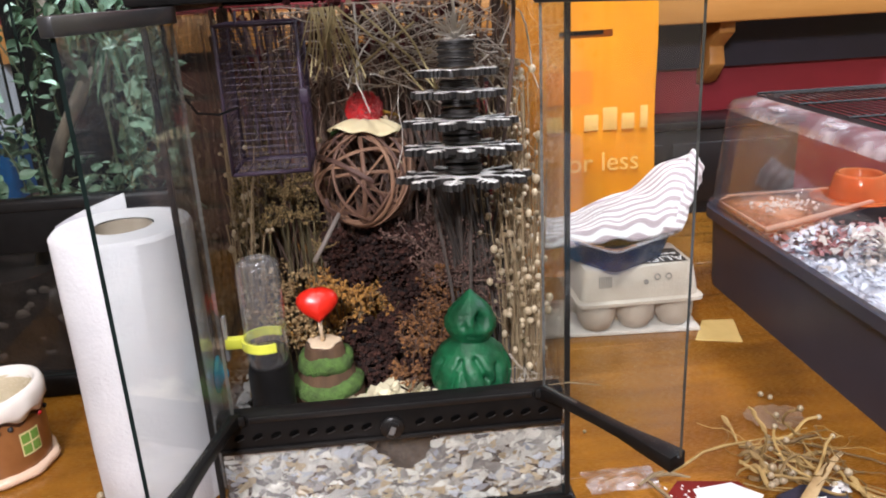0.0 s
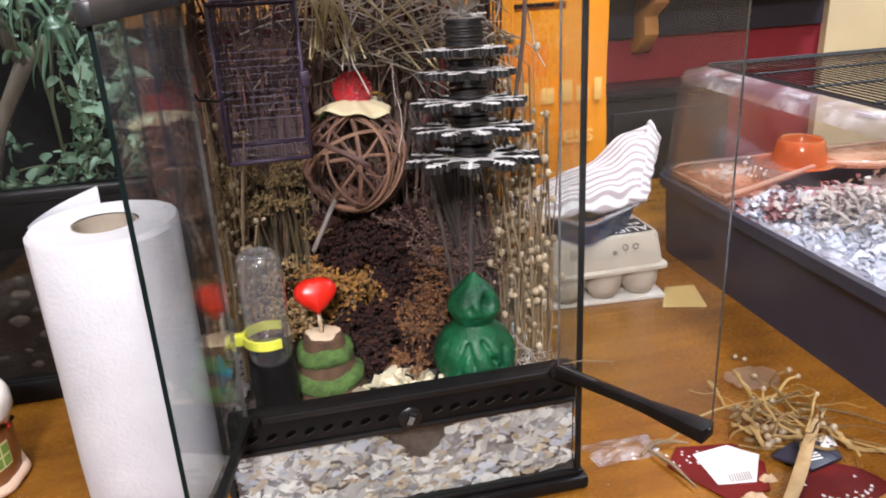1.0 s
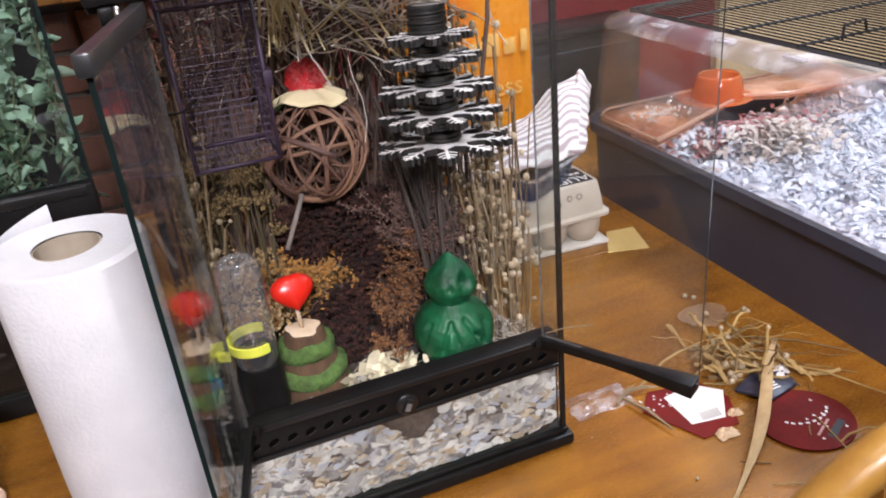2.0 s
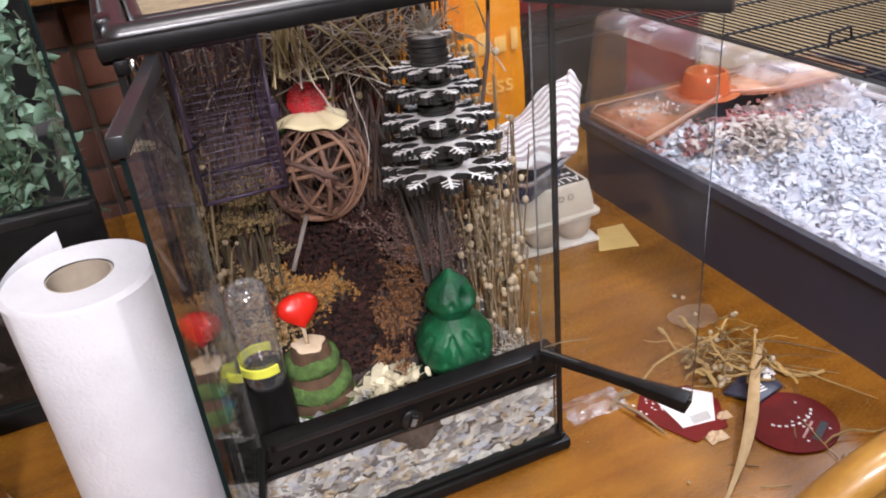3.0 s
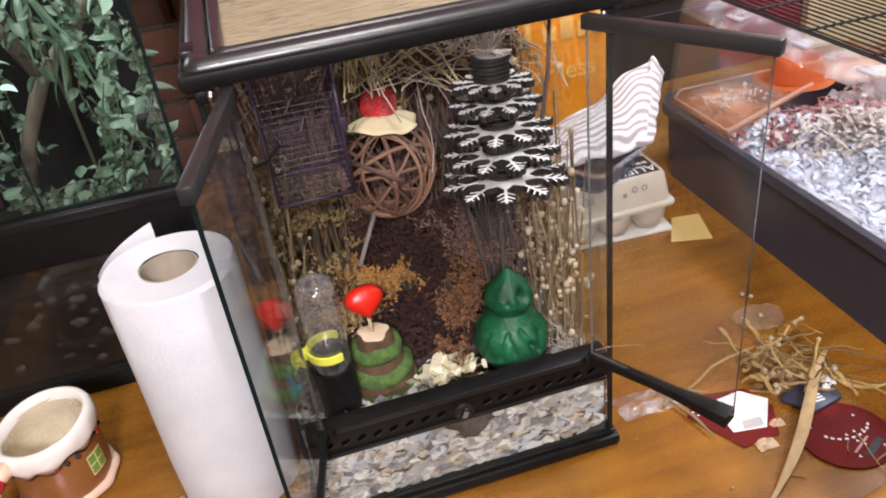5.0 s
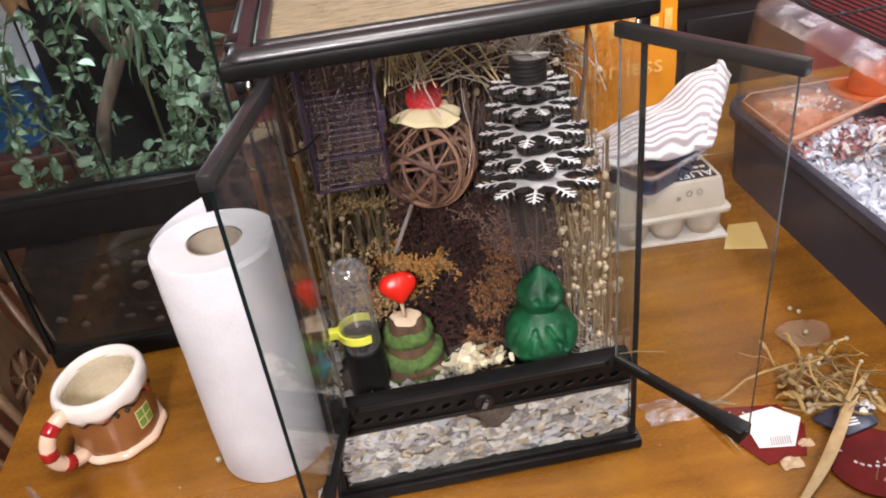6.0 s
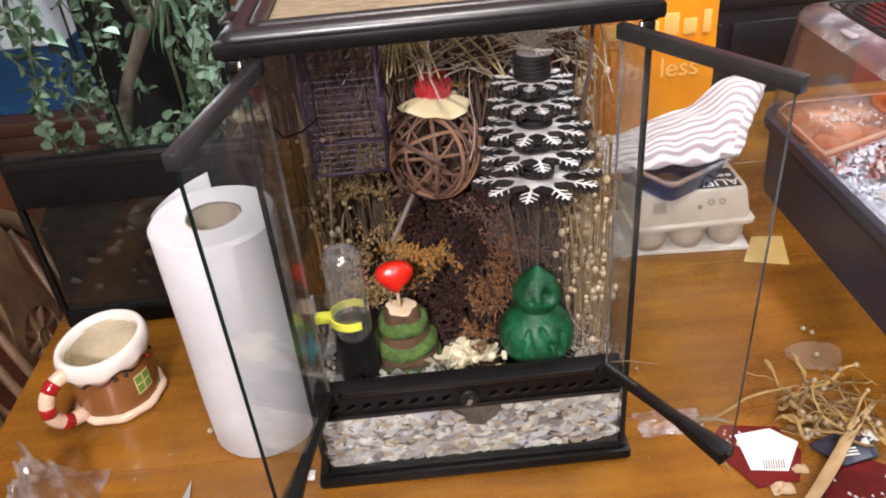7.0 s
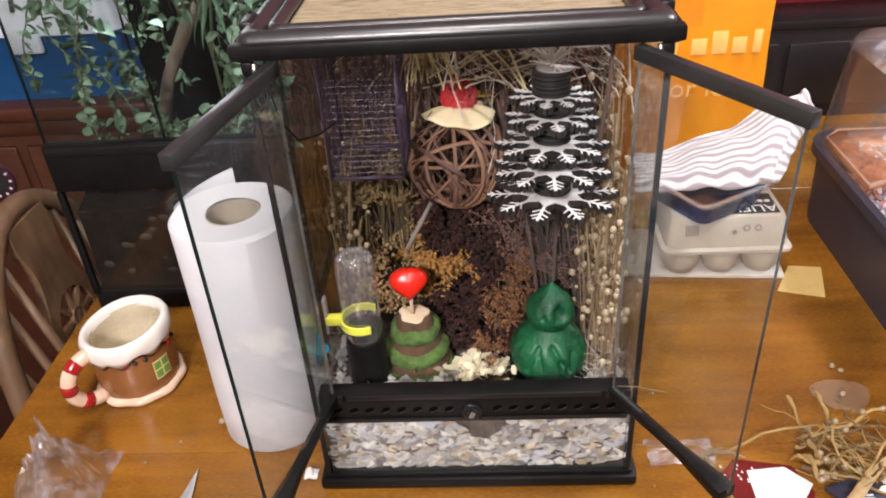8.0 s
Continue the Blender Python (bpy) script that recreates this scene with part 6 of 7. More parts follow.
def tank_spot():
    x, y = rnd(-0.143, 0.143), 0.010 + 0.055 * rnd(0, 1)
    while abs(x - 0.008) < 0.032 and y < 0.052 or (x + 0.060) ** 2 + (y - 0.098) ** 2 < 0.0019 or (x - 0.0755) ** 2 + (y - 0.07) ** 2 < 0.0017:
        x, y = rnd(-0.143, 0.143), 0.010 + 0.055 * rnd(0, 1)
    return x, y, sub_h(x, y) + rnd(-0.003, 0.008)


part("flakes", flakes(380, tank_spot, (0.005, 0.012), 0.9), FLAKE, lit)
part("shreds", curls(420, tank_spot, (0.008, 0.022), (0.002, 0.005)), FLAKE, lit, smooth=True)
part("side_flakes", flakes(500, lambda: (random.choice((-1, 1)) * rnd(0.140, 0.1455), rnd(0.01, 0.29), rnd(0.026, 0.09)), (0.003, 0.008), 0.9), FLAKE, lit)

cork = thing("half_log_hide", (0.015, 0.05, 0.06), "half-buried brown bark hide behind the front pane", "bark hide")
g = Geo()
for j in range(13):
    for i in range(17):
        a = math.pi * i / 16
        r = 0.030 + 0.003 * noise.noise(Vector((i * 0.7, j * 0.9, 2)))
        g.v.append((0.012 + r * 1.15 * math.cos(a), 0.018 + 0.065 * j / 12, 0.058 + r * math.sin(a)))
for j in range(12):
    for i in range(16):
        a = j * 17 + i
        g.f.append((a, a + 1, a + 18, a + 17))
        g.s.append(0)
ob = part("shell", g, BARK, cork, smooth=True)
sol = ob.modifiers.new("thickness", "SOLIDIFY")
sol.thickness = 0.006

shred = thing("paper_shreds", (0.0, 0.045, 0.085), "torn cream printed paper shreds on the bedding", "paper shreds", kind="stuff")
part("shreds", flakes(110, lambda: (random.gauss(0.008, 0.016), random.gauss(0.064, 0.011), rnd(0.086, 0.104)), (0.003, 0.0095), 1.0), CREAMPAPER, shred)

# upturned water bottle with yellow clip and suction cup
WX, WY = -0.107, 0.062
bot = thing("water_bottle", (WX, WY, 0.085), "upturned clear water bottle held by a yellow clip", "water bottle")
part("bottle", Geo().lathe([(0.0165, 0.1445), (0.0188, 0.152), (0.0192, 0.232), (0.0178, 0.240), (0.013, 0.2425), (0.007, 0.2405), (0.001, 0.2410)], (WX, WY, 0), 32), BOTTLE, bot, smooth=True)
part("bottom_ring", Geo().lathe([(0.0075, 0.2412), (0.0095, 0.2438), (0.0128, 0.2436), (0.0140, 0.2418)], (WX, WY, 0), 24), FILM, bot, smooth=True)
part("water", Geo().lathe([(0.001, 0.145), (0.0160, 0.145), (0.0168, 0.150), (0.0168, 0.158), (0.001, 0.158)], (WX, WY, 0), 28), clear("water", (0.55, 0.52, 0.54), 0.03, 1.33), bot, smooth="auto")
part("cap", Geo().lathe([(0.014, 0.086), (0.0195, 0.090), (0.0200, 0.136), (0.0185, 0.144), (0.012, 0.1445), (0.002, 0.1445)], (WX, WY, 0), 28, cap=True), BLACK, bot, "black screw cap", smooth="auto")
part("spout", Geo().tube([(WX, WY, 0.095), (WX + 0.012, WY - 0.018, 0.088), (WX + 0.02, WY - 0.028, 0.092)], 0.005, 10), BLACK_SHINE, bot, smooth=True)
ring = [(WX + 0.0218 * math.cos(radians(a)), WY + 0.0218 * math.sin(radians(a))) for a in range(58, 303, 11)]
ring_in = [(WX + 0.0194 * math.cos(radians(a)), WY + 0.0196 * math.sin(radians(a))) for a in range(58, 303, 11)]
g = Geo()
n = len(ring)
for z in (0.1625, 0.1705):
    g.v += [(x, y, z) for x, y in ring] + [(x, y, z) for x, y in ring_in]
for i in range(n - 1):
    g.f += [(i, i + 1, 2 * n + i + 1, 2 * n + i), (n + i + 1, n + i, 3 * n + i, 3 * n + i + 1), (2 * n + i, 2 * n + i + 1, 3 * n + i + 1, 3 * n + i), (i + 1, i, n + i, n + i + 1)]
    g.s += [0] * 4
g.f += [(0, 2 * n, 3 * n, n), (n - 1, 2 * n - 1, 4 * n - 1, 3 * n - 1)]
g.s += [0, 0]
yc = part("clip", g, YELLOW, bot, "bright yellow spring clip")
part("clip_arm", Geo().box((WX - 0.036, WY - 0.0045, 0.1615), (WX - 0.0195, WY + 0.0045, 0.1715)), YELLOW, yc, bevel=0.0015)
part("bracket", Geo().box((WX - 0.037, WY - 0.003, 0.150), (WX - 0.0335, WY + 0.006, 0.192)), CLIP, bot, "pale translucent bracket behind the clip", bevel=0.001)
part("suction_cup", Geo().lathe([(0.004, -0.004), (0.005, -0.001), (0.010, 0.001), (0.0165, 0.0030), (0.0168, 0.0038)], (-0.1440, 0.040, 0.148), 24, 0, Matrix.Rotation(radians(-90), 4, "Y")), BLUECUP, bot, "clear blue suction cup", smooth=True)
part("cup_outside", Geo().lathe([(0.001, 0.0), (0.016, 0.0006)], (-0.1482, 0.040, 0.148), 24, 0, Matrix.Rotation(radians(-90), 4, "Y")), BLUECUP, bot, smooth=True)

# stacked log with moss bands, heart on a stick
GX, GY = -0.060, 0.098
log = thing("log_chew_toy", (GX, GY, 0.08), "stacked bark log with green bands and a red heart", "chew toy")
part("log", Geo().lathe([(0.0345, 0.068), (0.0345, 0.095), (0.0285, 0.103), (0.0270, 0.116), (0.0215, 0.124), (0.0182, 0.1405), (0.0172, 0.1424), (0.0135, 0.1430)], (GX, GY, 0), 26, wave=lambda a, i: (0.0008 * math.sin(7 * a + i * 2), 0)), BARK, log, smooth=True)
for z, r in ((0.0785, 0.0362), (0.1025, 0.0330), (0.1255, 0.0245)):
    part("moss_band", Geo().lathe([(r - 0.004, z - 0.0090), (r + 0.0004, z - 0.0075), (r + 0.0020, z - 0.003), (r + 0.0014, z + 0.002), (r - 0.001, z + 0.006), (r - 0.009, z + 0.0088)], (GX, GY, 0), 40, wave=lambda a, i: (0.0022 * noise.noise(Vector((a * 5, i, z * 90))), 0.0018 * math.sin(3 * a + z * 400) + 0.0016 * noise.noise(Vector((a * 3, i, z * 50))))), MOSS, log, smooth=True)
part("cut_top", Geo().lathe([(0.0148, 0.1416), (0.0152, 0.1432), (0.0146, 0.1440), (0.001, 0.1440)], (GX, GY, 0), 26, wave=lambda a, i: (0.0014 * math.sin(5 * a + 1) + 0.0012 * math.sin(3 * a) if i < 3 else 0, 0)), PALEWOOD, log, smooth="auto")
part("stick", Geo().tube([(GX - 0.001, GY, 0.1446), (GX - 0.002, GY, 0.168)], 0.0019, 8), PALEWOOD, log, smooth=True)
g = Geo()
ho = []
for k in range(36):
    a = 2 * math.pi * k / 36
    ho.append((0.00113 * 16 * math.sin(a) ** 3, 0.00122 * (13 * math.cos(a) - 2.0 * math.cos(2 * a) - 1.0 * math.cos(3 * a) - 0.2 * math.cos(4 * a))))
hm = Matrix.Translation((GX - 0.0025, GY + 0.002, 0.1825)) @ Matrix.Rotation(radians(6), 4, "Z") @ Matrix.Rotation(radians(66), 4, "X") @ Matrix.Diagonal((1.10, 1.16, 1, 1))
rows = [(0.55, -0.0082), (0.86, -0.0060), (0.99, -0.0018), (0.99, 0.0018), (0.86, 0.0060), (0.55, 0.0082), (0.1, 0.0090)]
for s, z in rows:
    g.v += [tuple(hm @ Vector((x * s, y * s, z))) for x, y in ho]
for i in range(len(rows) - 1):
    for k in range(36):
        a, b = i * 36 + k, i * 36 + (k + 1) % 36
        g.f.append((a, b, b + 36, a + 36))
        g.s.append(0)
g.f += [tuple(reversed(range(36))), tuple((len(rows) - 1) * 36 + k for k in range(36))]
g.s += [0, 0]
part("heart", g, HEART, log, "glossy red heart", smooth=True)

# green clay figure shaped like two balls with a pointed top
SX, SY = 0.0755, 0.070
prof = [(0.020, 0.0850), (0.0290, 0.0895), (0.0360, 0.1005), (0.0385, 0.1130), (0.0365, 0.1255), (0.0300, 0.1360), (0.0212, 0.1430), (0.0178, 0.1460), (0.0205, 0.1505), (0.0240, 0.1580), (0.0240, 0.1650), (0.0200, 0.1735), (0.0136, 0.1810), (0.0076, 0.1870), (0.0010, 0.1930)]
# carved strokes: angle and row at both ends, depth, width
STROKES = ((4.06, 2.6, 4.28, 4.7, 0.0045, 0.0020), (4.28, 4.7, 4.46, 3.1, 0.0045, 0.0020), (4.74, 4.9, 5.02, 3.3, 0.0063, 0.0026), (5.02, 3.3, 5.30, 2.5, 0.0063, 0.0026), (5.30, 2.5, 5.36, 4.2, 0.0054, 0.0022),
           (4.45, 8.6, 4.95, 8.3, 0.0022, 0.0016), (5.75, 2.6, 5.95, 4.6, 0.0045, 0.0022), (3.45, 2.8, 3.65, 4.4, 0.0045, 0.0022))


def dents(a, i):
    rad, z = fine[min(int(i * 4), len(fine) - 1)]
    q = Vector((math.cos(a) * rad, math.sin(a) * rad, z))
    d = 0.0010 * noise.noise(q * 60) + 0.0005 * noise.noise(q * 150)
    # scooped hole in the head, with a raised brow beside it
    d -= 0.0190 * math.exp(-((a - 5.10) / 0.27) ** 2 - ((i - 10.2) / 0.75) ** 2)
    d += 0.0018 * math.exp(-((a - 4.62) / 0.30) ** 2 - ((i - 10.4) / 0.9) ** 2)
    d -= 0.0040 * math.exp(-((a - 4.35) / 0.12) ** 2 - ((i - 9.9) / 0.4) ** 2)
    for a0, i0, a1, i1, dep, wid in STROKES:
        ax_, az, bx_, bz, px, pz = a0 * 0.034, i0 * 0.011, a1 * 0.034, i1 * 0.011, a * 0.034, i * 0.011
        u = max(0, min(1, ((px - ax_) * (bx_ - ax_) + (pz - az) * (bz - az)) / ((bx_ - ax_) ** 2 + (bz - az) ** 2)))
        d -= dep * math.exp(-((px - ax_ - u * (bx_ - ax_)) ** 2 + (pz - az - u * (bz - az)) ** 2) / (wid * wid))
    return d, 0.0


fig = Geo()
fine = []
for i in range(len(prof) - 1):
    for s in (0, 0.25, 0.5, 0.75):
        fine.append((prof[i][0] + (prof[i + 1][0] - prof[i][0]) * s, prof[i][1] + (prof[i + 1][1] - prof[i][1]) * s))
fine.append(prof[-1])
fig.lathe(fine, (0, 0, 0), 110, wave=lambda a, i: dents(a, i / 4))
lean = Matrix.Translation((SX, SY, 0)) @ Matrix.Rotation(radians(-4), 4, "X") @ Matrix.Rotation(radians(2), 4, "Y")
fig.v = [tuple(lean @ Vector((p[0], p[1], p[2] - 0.082)) + Vector((0, 0, 0.082))) for p in fig.v]
solo("green_clay_figure", fig, GREEN, "green painted clay ornament of two stacked balls", "ornament", smooth=True)

solo("figure_stand", Geo().lathe([(0.001, 0.0745), (0.040, 0.0745), (0.0415, 0.078), (0.0405, 0.0835), (0.0385, 0.0862), (0.001, 0.0862)], (SX, SY, 0), 36), material("dark_green_stand", (0.006, 0.022, 0.012), (0.003, 0.010, 0.006), 0.5), "low dark stand under the green clay ornament", "stand", smooth="auto")

# hanging tower of snowflakes and spools
tow = thing("snowflake_tower", (0.071, 0.060, 0.303), "hanging tower of black and white wooden snowflakes", "chew toy")
AX0, AX1 = Vector((0.0755, 0.048, 0.303)), Vector((0.0735, 0.058, 0.4165))
axis = (AX1 - AX0).normalized()
tiltm = Vector((0.01, 0.075, 1)).normalized().to_track_quat("Z", "Y").to_matrix().to_4x4()


def snowflake(R, grow, z0, z1):
    """Six branched arms round a hub, cut from one board."""
    w, c, sn, arms = 0.0013 + grow, math.cos(0.85), math.sin(0.85), 10
    one = [(R * 0.50, w)]
    for f, l in ((0.64, 0.16), (0.78, 0.15), (0.90, 0.09)):
        bx, b, L = R * f, 0.0012 + grow, R * l + grow
        e = 0.0006 + grow
        one += [(bx - b, w), (bx - b + L * c, w + L * sn), (bx - b + L * c + 2 * e * sn, w + L * sn - 2 * e * c), (bx + b * 0.8, w)]
    one += [(R + grow, w * 0.8)]
    out = []
    for k in range(arms):
        a = 2 * math.pi / arms * k
        arm = [(x, -y) for x, y in one] + [(x, y) for x, y in reversed(one)]
        out += [(x * math.cos(a) - y * math.sin(a), x * math.sin(a) + y * math.cos(a)) for x, y in arm]
        b = a + math.pi / arms
        out.append((math.cos(b) * (R * 0.38 + grow), math.sin(b) * (R * 0.38 + grow)))
    return Geo().slab(out, z0, z1)


for (h, R, spin) in ((0.003, 0.0565, 8), (0.0270, 0.0500, 24), (0.0485, 0.0475, 3), (0.0715, 0.0390, 30), (0.0885, 0.0345, 12)):
    c = AX0 + axis * h
    m = Matrix.Translation(c) @ tiltm @ Matrix.Rotation(radians(spin), 4, "Z")
    g = snowflake(R, 0.0005, -0.0028, 0.0022)
    g.v = [tuple(m @ Vector(p)) for p in g.v]
    fl = part("snowflake", g, BLACKWOOD, tow, "black edged snowflake")
    g = snowflake(R * 0.985, -0.0001, 0.0023, 0.0027)
    g.v = [tuple(m @ Vector(p)) for p in g.v]
    part("white_face", g, WHITEPAINT, fl, "white printed face")
spools = [(0.0075, 0.0155), (0.0165, 0.015), (0.0315, 0.016), (0.0395, 0.0155), (0.053, 0.0155), (0.0615, 0.015), (0.0755, 0.0145), (0.0925, 0.0155), (0.0995, 0.0155), (0.1065, 0.0155)]
for h, r in spools:
    c = AX0 + axis * h
    m = Matrix.Translation(c) @ tiltm
    part("spool", Geo().lathe([(0.002, 0.0), (r, 0.0004), (r, 0.0022), (r - 0.0015, 0.003), (r - 0.0015, 0.0040), (r, 0.0048), (r, 0.0062), (r - 0.001, 0.0066), (0.002, 0.0066)], (0, 0, 0), 28, 0, m), BLACKWOOD, tow, smooth="auto")
part("top_disc", Geo().lathe([(0.0150, 0.1133), (0.0150, 0.1140), (0.002, 0.1142)], (0, 0, 0), 28, 0, Matrix.Translation(AX0) @ tiltm), material("grey_painted_top", (0.34, 0.32, 0.31), rough=0.6), tow, smooth="auto")
part("string", Geo().tube([AX1 + axis * 0.002, AX1 + axis * 0.02 + Vector((0.001, 0, 0)), Vector((0.074, 0.066, 0.447))], 0.0013, 6), STRING, tow)
g = Geo()
for k in range(70):
    a, e = rnd(0, 6.28), rnd(0.2, 1.4)
    g.tube(wander(AX1 + axis * 0.001, (math.cos(a) * math.cos(e), math.sin(a) * math.cos(e), math.sin(e)), rnd(0.008, 0.024), 4, 0.3, 0.03), 0.0006, 3)
part("frayed_end", g, STRING, tow, "frayed white string ends")

# willow ball with felt collar and red pompom
BC, BR = Vector((-0.0085, 0.168, 0.2855)), 0.0495
ball = thing("willow_ball", (BC.x, BC.y, BC.z - BR), "hanging woven willow ball with cream collar and red pompom", "chew toy")
for k in range(38):
    ax = Vector((rnd(-1, 1), rnd(-1, 1), rnd(-1, 1))).normalized()
    off = rnd(-0.45, 0.45) * BR
    rr = math.sqrt(BR * BR - off * off) * rnd(0.97, 1.02)
    e1 = ax.orthogonal().normalized()
    e2 = ax.cross(e1)
    a0, span = rnd(0, 6.28), rnd(3.2, 6.3)
    pts = [BC + ax * off + (e1 * math.cos(a0 + span * i / 24) + e2 * math.sin(a0 + span * i / 24)) * rr for i in range(25)]
    part("willow_strip", Geo().tube(pts, rnd(0.0012, 0.0026), 7, 0, 0.5), WILLOW, ball, smooth=True)
g = Geo()
cc, cr = BC + Vector((0.003, 0.003, 0.0450)), 0.0350
up = Vector((0.03, 0.16, 1)).normalized().to_track_quat("Z", "Y").to_matrix().to_4x4()
for r_ in range(9):
    for k in range(48):
        a = 2 * math.pi * k / 48
        u = r_ / 8
        rr = 0.004 + (cr - 0.004 + 0.0022 * math.cos(7 * a)) * u
        p = up @ Vector((rr * math.cos(a), rr * math.sin(a), -0.012 * u * u + 0.0018 * u * math.cos(7 * a) + 0.003 * u * math.sin(2 * a)))
        g.v.append(tuple(cc + p + Vector((0, 0, 0.010))))
for r_ in range(8):
    for k in range(48):
        a, b = r_ * 48 + k, r_ * 48 + (k + 1) % 48
        g.f.append((a, a + 48, b + 48, b))
        g.s.append(0)
ob = part("collar", g, CREAM, ball, "scalloped cream felt collar", smooth=True)
sol = ob.modifiers.new("thickness", "SOLIDIFY")
sol.thickness = 0.0012
pc = BC + Vector((0.004, 0.008, 0.0625))
g = Geo().ball(pc, 0.0155, 0, 10, 18)
for k in range(2600):
    d = Vector((random.gauss(0, 1), random.gauss(0, 1), random.gauss(0, 1))).normalized()
    p = pc + d * 0.0146
    g.tube([p, p + (d + Vector((rnd(-1, 1), rnd(-1, 1), rnd(-1, 1))) * 0.4) * rnd(0.002, 0.0036)], 0.0004, 3, cap=False)
part("pompom", g, FELT_RED, ball, "fluffy red pompom")
for nm, off, yaw, mt, lb in (("felt_leaf", (-0.006, -0.006, -0.012), 205, material("green_felt", (0.05, 0.13, 0.035), (0.03, 0.08, 0.02), 0.9), "green felt leaf under the pompom"), ("petal", (0.006, 0.010, -0.006), 25, material("yellow_dry_petal", (0.62, 0.38, 0.07), (0.48, 0.27, 0.04), 0.8), "yellow dried petal beside the pompom")):
    me = Geo()
    for i in range(8):
        u = i / 7
        for k in (-1, 0, 1):
            v_ = Vector((0.030 * u, k * 0.0085 * math.sin(math.pi * min(0.999, u + 0.02)) ** 0.8, 0.004 * abs(k) - 0.008 * u * u))
            me.v.append(tuple(pc + Vector(off) + Matrix.Rotation(radians(yaw), 3, "Z") @ v_))
    for i in range(7):
        for k in range(2):
            a = 3 * i + k
            me.f.append((a, a + 3, a + 4, a + 1))
            me.s.append(0)
    ob = part(nm, me, mt, ball, lb, smooth=True)
    sol = ob.modifiers.new("thickness", "SOLIDIFY")
    sol.thickness = 0.001
part("string", Geo().tube([pc, pc + Vector((-0.002, 0, 0.04)), Vector((-0.006, 0.180, 0.447))], 0.0011, 6), STRING, ball)

# purple wire basket
pb = thing("purple_wire_basket", (-0.083, 0.11, 0.315), "hanging purple plastic wire basket", "basket")
X0, X1, Y0, Y1, Z0, Z1 = -0.118, -0.053, 0.075, 0.140, 0.315, 0.436
part("frame", Geo().tube([(X0, Y0, Z0), (X0, Y0, Z1)], 0.0016, 8).tube([(X1, Y0, Z0), (X1, Y0, Z1)], 0.0016, 8).tube([(X0, Y1, Z0), (X0, Y1, Z1)], 0.0016, 8).tube([(X1, Y1, Z0), (X1, Y1, Z1)], 0.0016, 8)
     .tube([(X0, Y0, Z0), (X1, Y0, Z0), (X1, Y1, Z0), (X0, Y1, Z0), (X0, Y0, Z0)], 0.0018, 8).tube([(X0, Y0, Z1), (X1, Y0, Z1), (X1, Y1, Z1), (X0, Y1, Z1), (X0, Y0, Z1)], 0.0016, 8), PURPLE, pb, smooth=True)


def grid_side(a, b, c, d, nu_, nv_):
    """Crossed wires over the quad a b c d."""
    a, b, c, d = map(Vector, (a, b, c, d))
    for i in range(1, nu_):
        part("wire", Geo().tube([a.lerp(b, i / nu_), a.lerp(b, (i + rnd(-0.2, 0.2)) / nu_).lerp(d.lerp(c, (i + rnd(-0.2, 0.2)) / nu_), 0.5), d.lerp(c, i / nu_)], 0.00032, 5), PURPLE, pb)
    for j in range(1, nv_):
        part("wire", Geo().tube([a.lerp(d, j / nv_), b.lerp(c, (j + rnd(-0.25, 0.25)) / nv_)], 0.00030, 5), PURPLE, pb)


for q in (((X0, Y0, Z0), (X1, Y0, Z0), (X1, Y0, Z1), (X0, Y0, Z1)), ((X0, Y1, Z0), (X1, Y1, Z0), (X1, Y1, Z1), (X0, Y1, Z1)), ((X0, Y0, Z0), (X0, Y1, Z0), (X0, Y1, Z1), (X0, Y0, Z1)), ((X1, Y0, Z0), (X1, Y1, Z0), (X1, Y1, Z1), (X1, Y0, Z1))):
    grid_side(*q, 8, 21)
grid_side((X0, Y0, Z0), (X1, Y0, Z0), (X1, Y1, Z0), (X0, Y1, Z0), 6, 6)
part("latch", Geo().box((X1 - 0.002, Y0 - 0.004, 0.372), (X1 + 0.005, Y0 + 0.012, 0.384)), PURPLE, pb, bevel=0.001)
part("hook", Geo().tube([(-0.1, 0.075, 0.436), (-0.1, 0.08, 0.447)], 0.0012, 6), PURPLE, pb)
cable = [(-0.1425, 0.02, 0.447), (-0.1435, 0.018, 0.43), (-0.139, 0.02, 0.395), (-0.130, 0.03, 0.375), (-0.118, 0.05, 0.370), (-0.106, 0.07, 0.372)]
part("cord", Geo().tube(cable, 0.0010, 8), RUBBER, pb, "thin black cord", smooth=True)

# ---- dried flower bunches ----
def bunch(name, base, label, stem_mat, head_mat, stems, heads, category="dried flowers"):
    b = thing(name, base, label, category, "dried bunches", "stuff")
    if stems.f:
        part("stems", stems, stem_mat, b)
    if heads.f:
        part("heads", heads, head_mat, b)
    return b


def inside(p, m=0.004):
    return Vector((min(max(p.x, -0.1455 + m), 0.1455 - m), min(max(p.y, 0.012), 0.292), min(p.z, 0.447)))


# dark stems along the back, floor to lid
st, hd2 = Geo(), Geo()
for k in range(310):
    x0, y0 = rnd(-0.14, 0.14), rnd(0.19, 0.285)
    pts = [inside(p) for p in wander((x0, y0, 0.088), (rnd(-0.22, 0.22), rnd(-0.06, 0.06), 1), rnd(0.28, 0.40), 9, 0.07)]
    st.tube(pts, rnd(0.0008, 0.0019), 4)
bunch("dark_twig_screen", (0, 0.24, 0.088), "screen of dark dry twigs along the back glass", STEM_DARK, STEM_DARK, st, hd2)
# greyer sprays at the top
st, hd2 = Geo(), Geo()
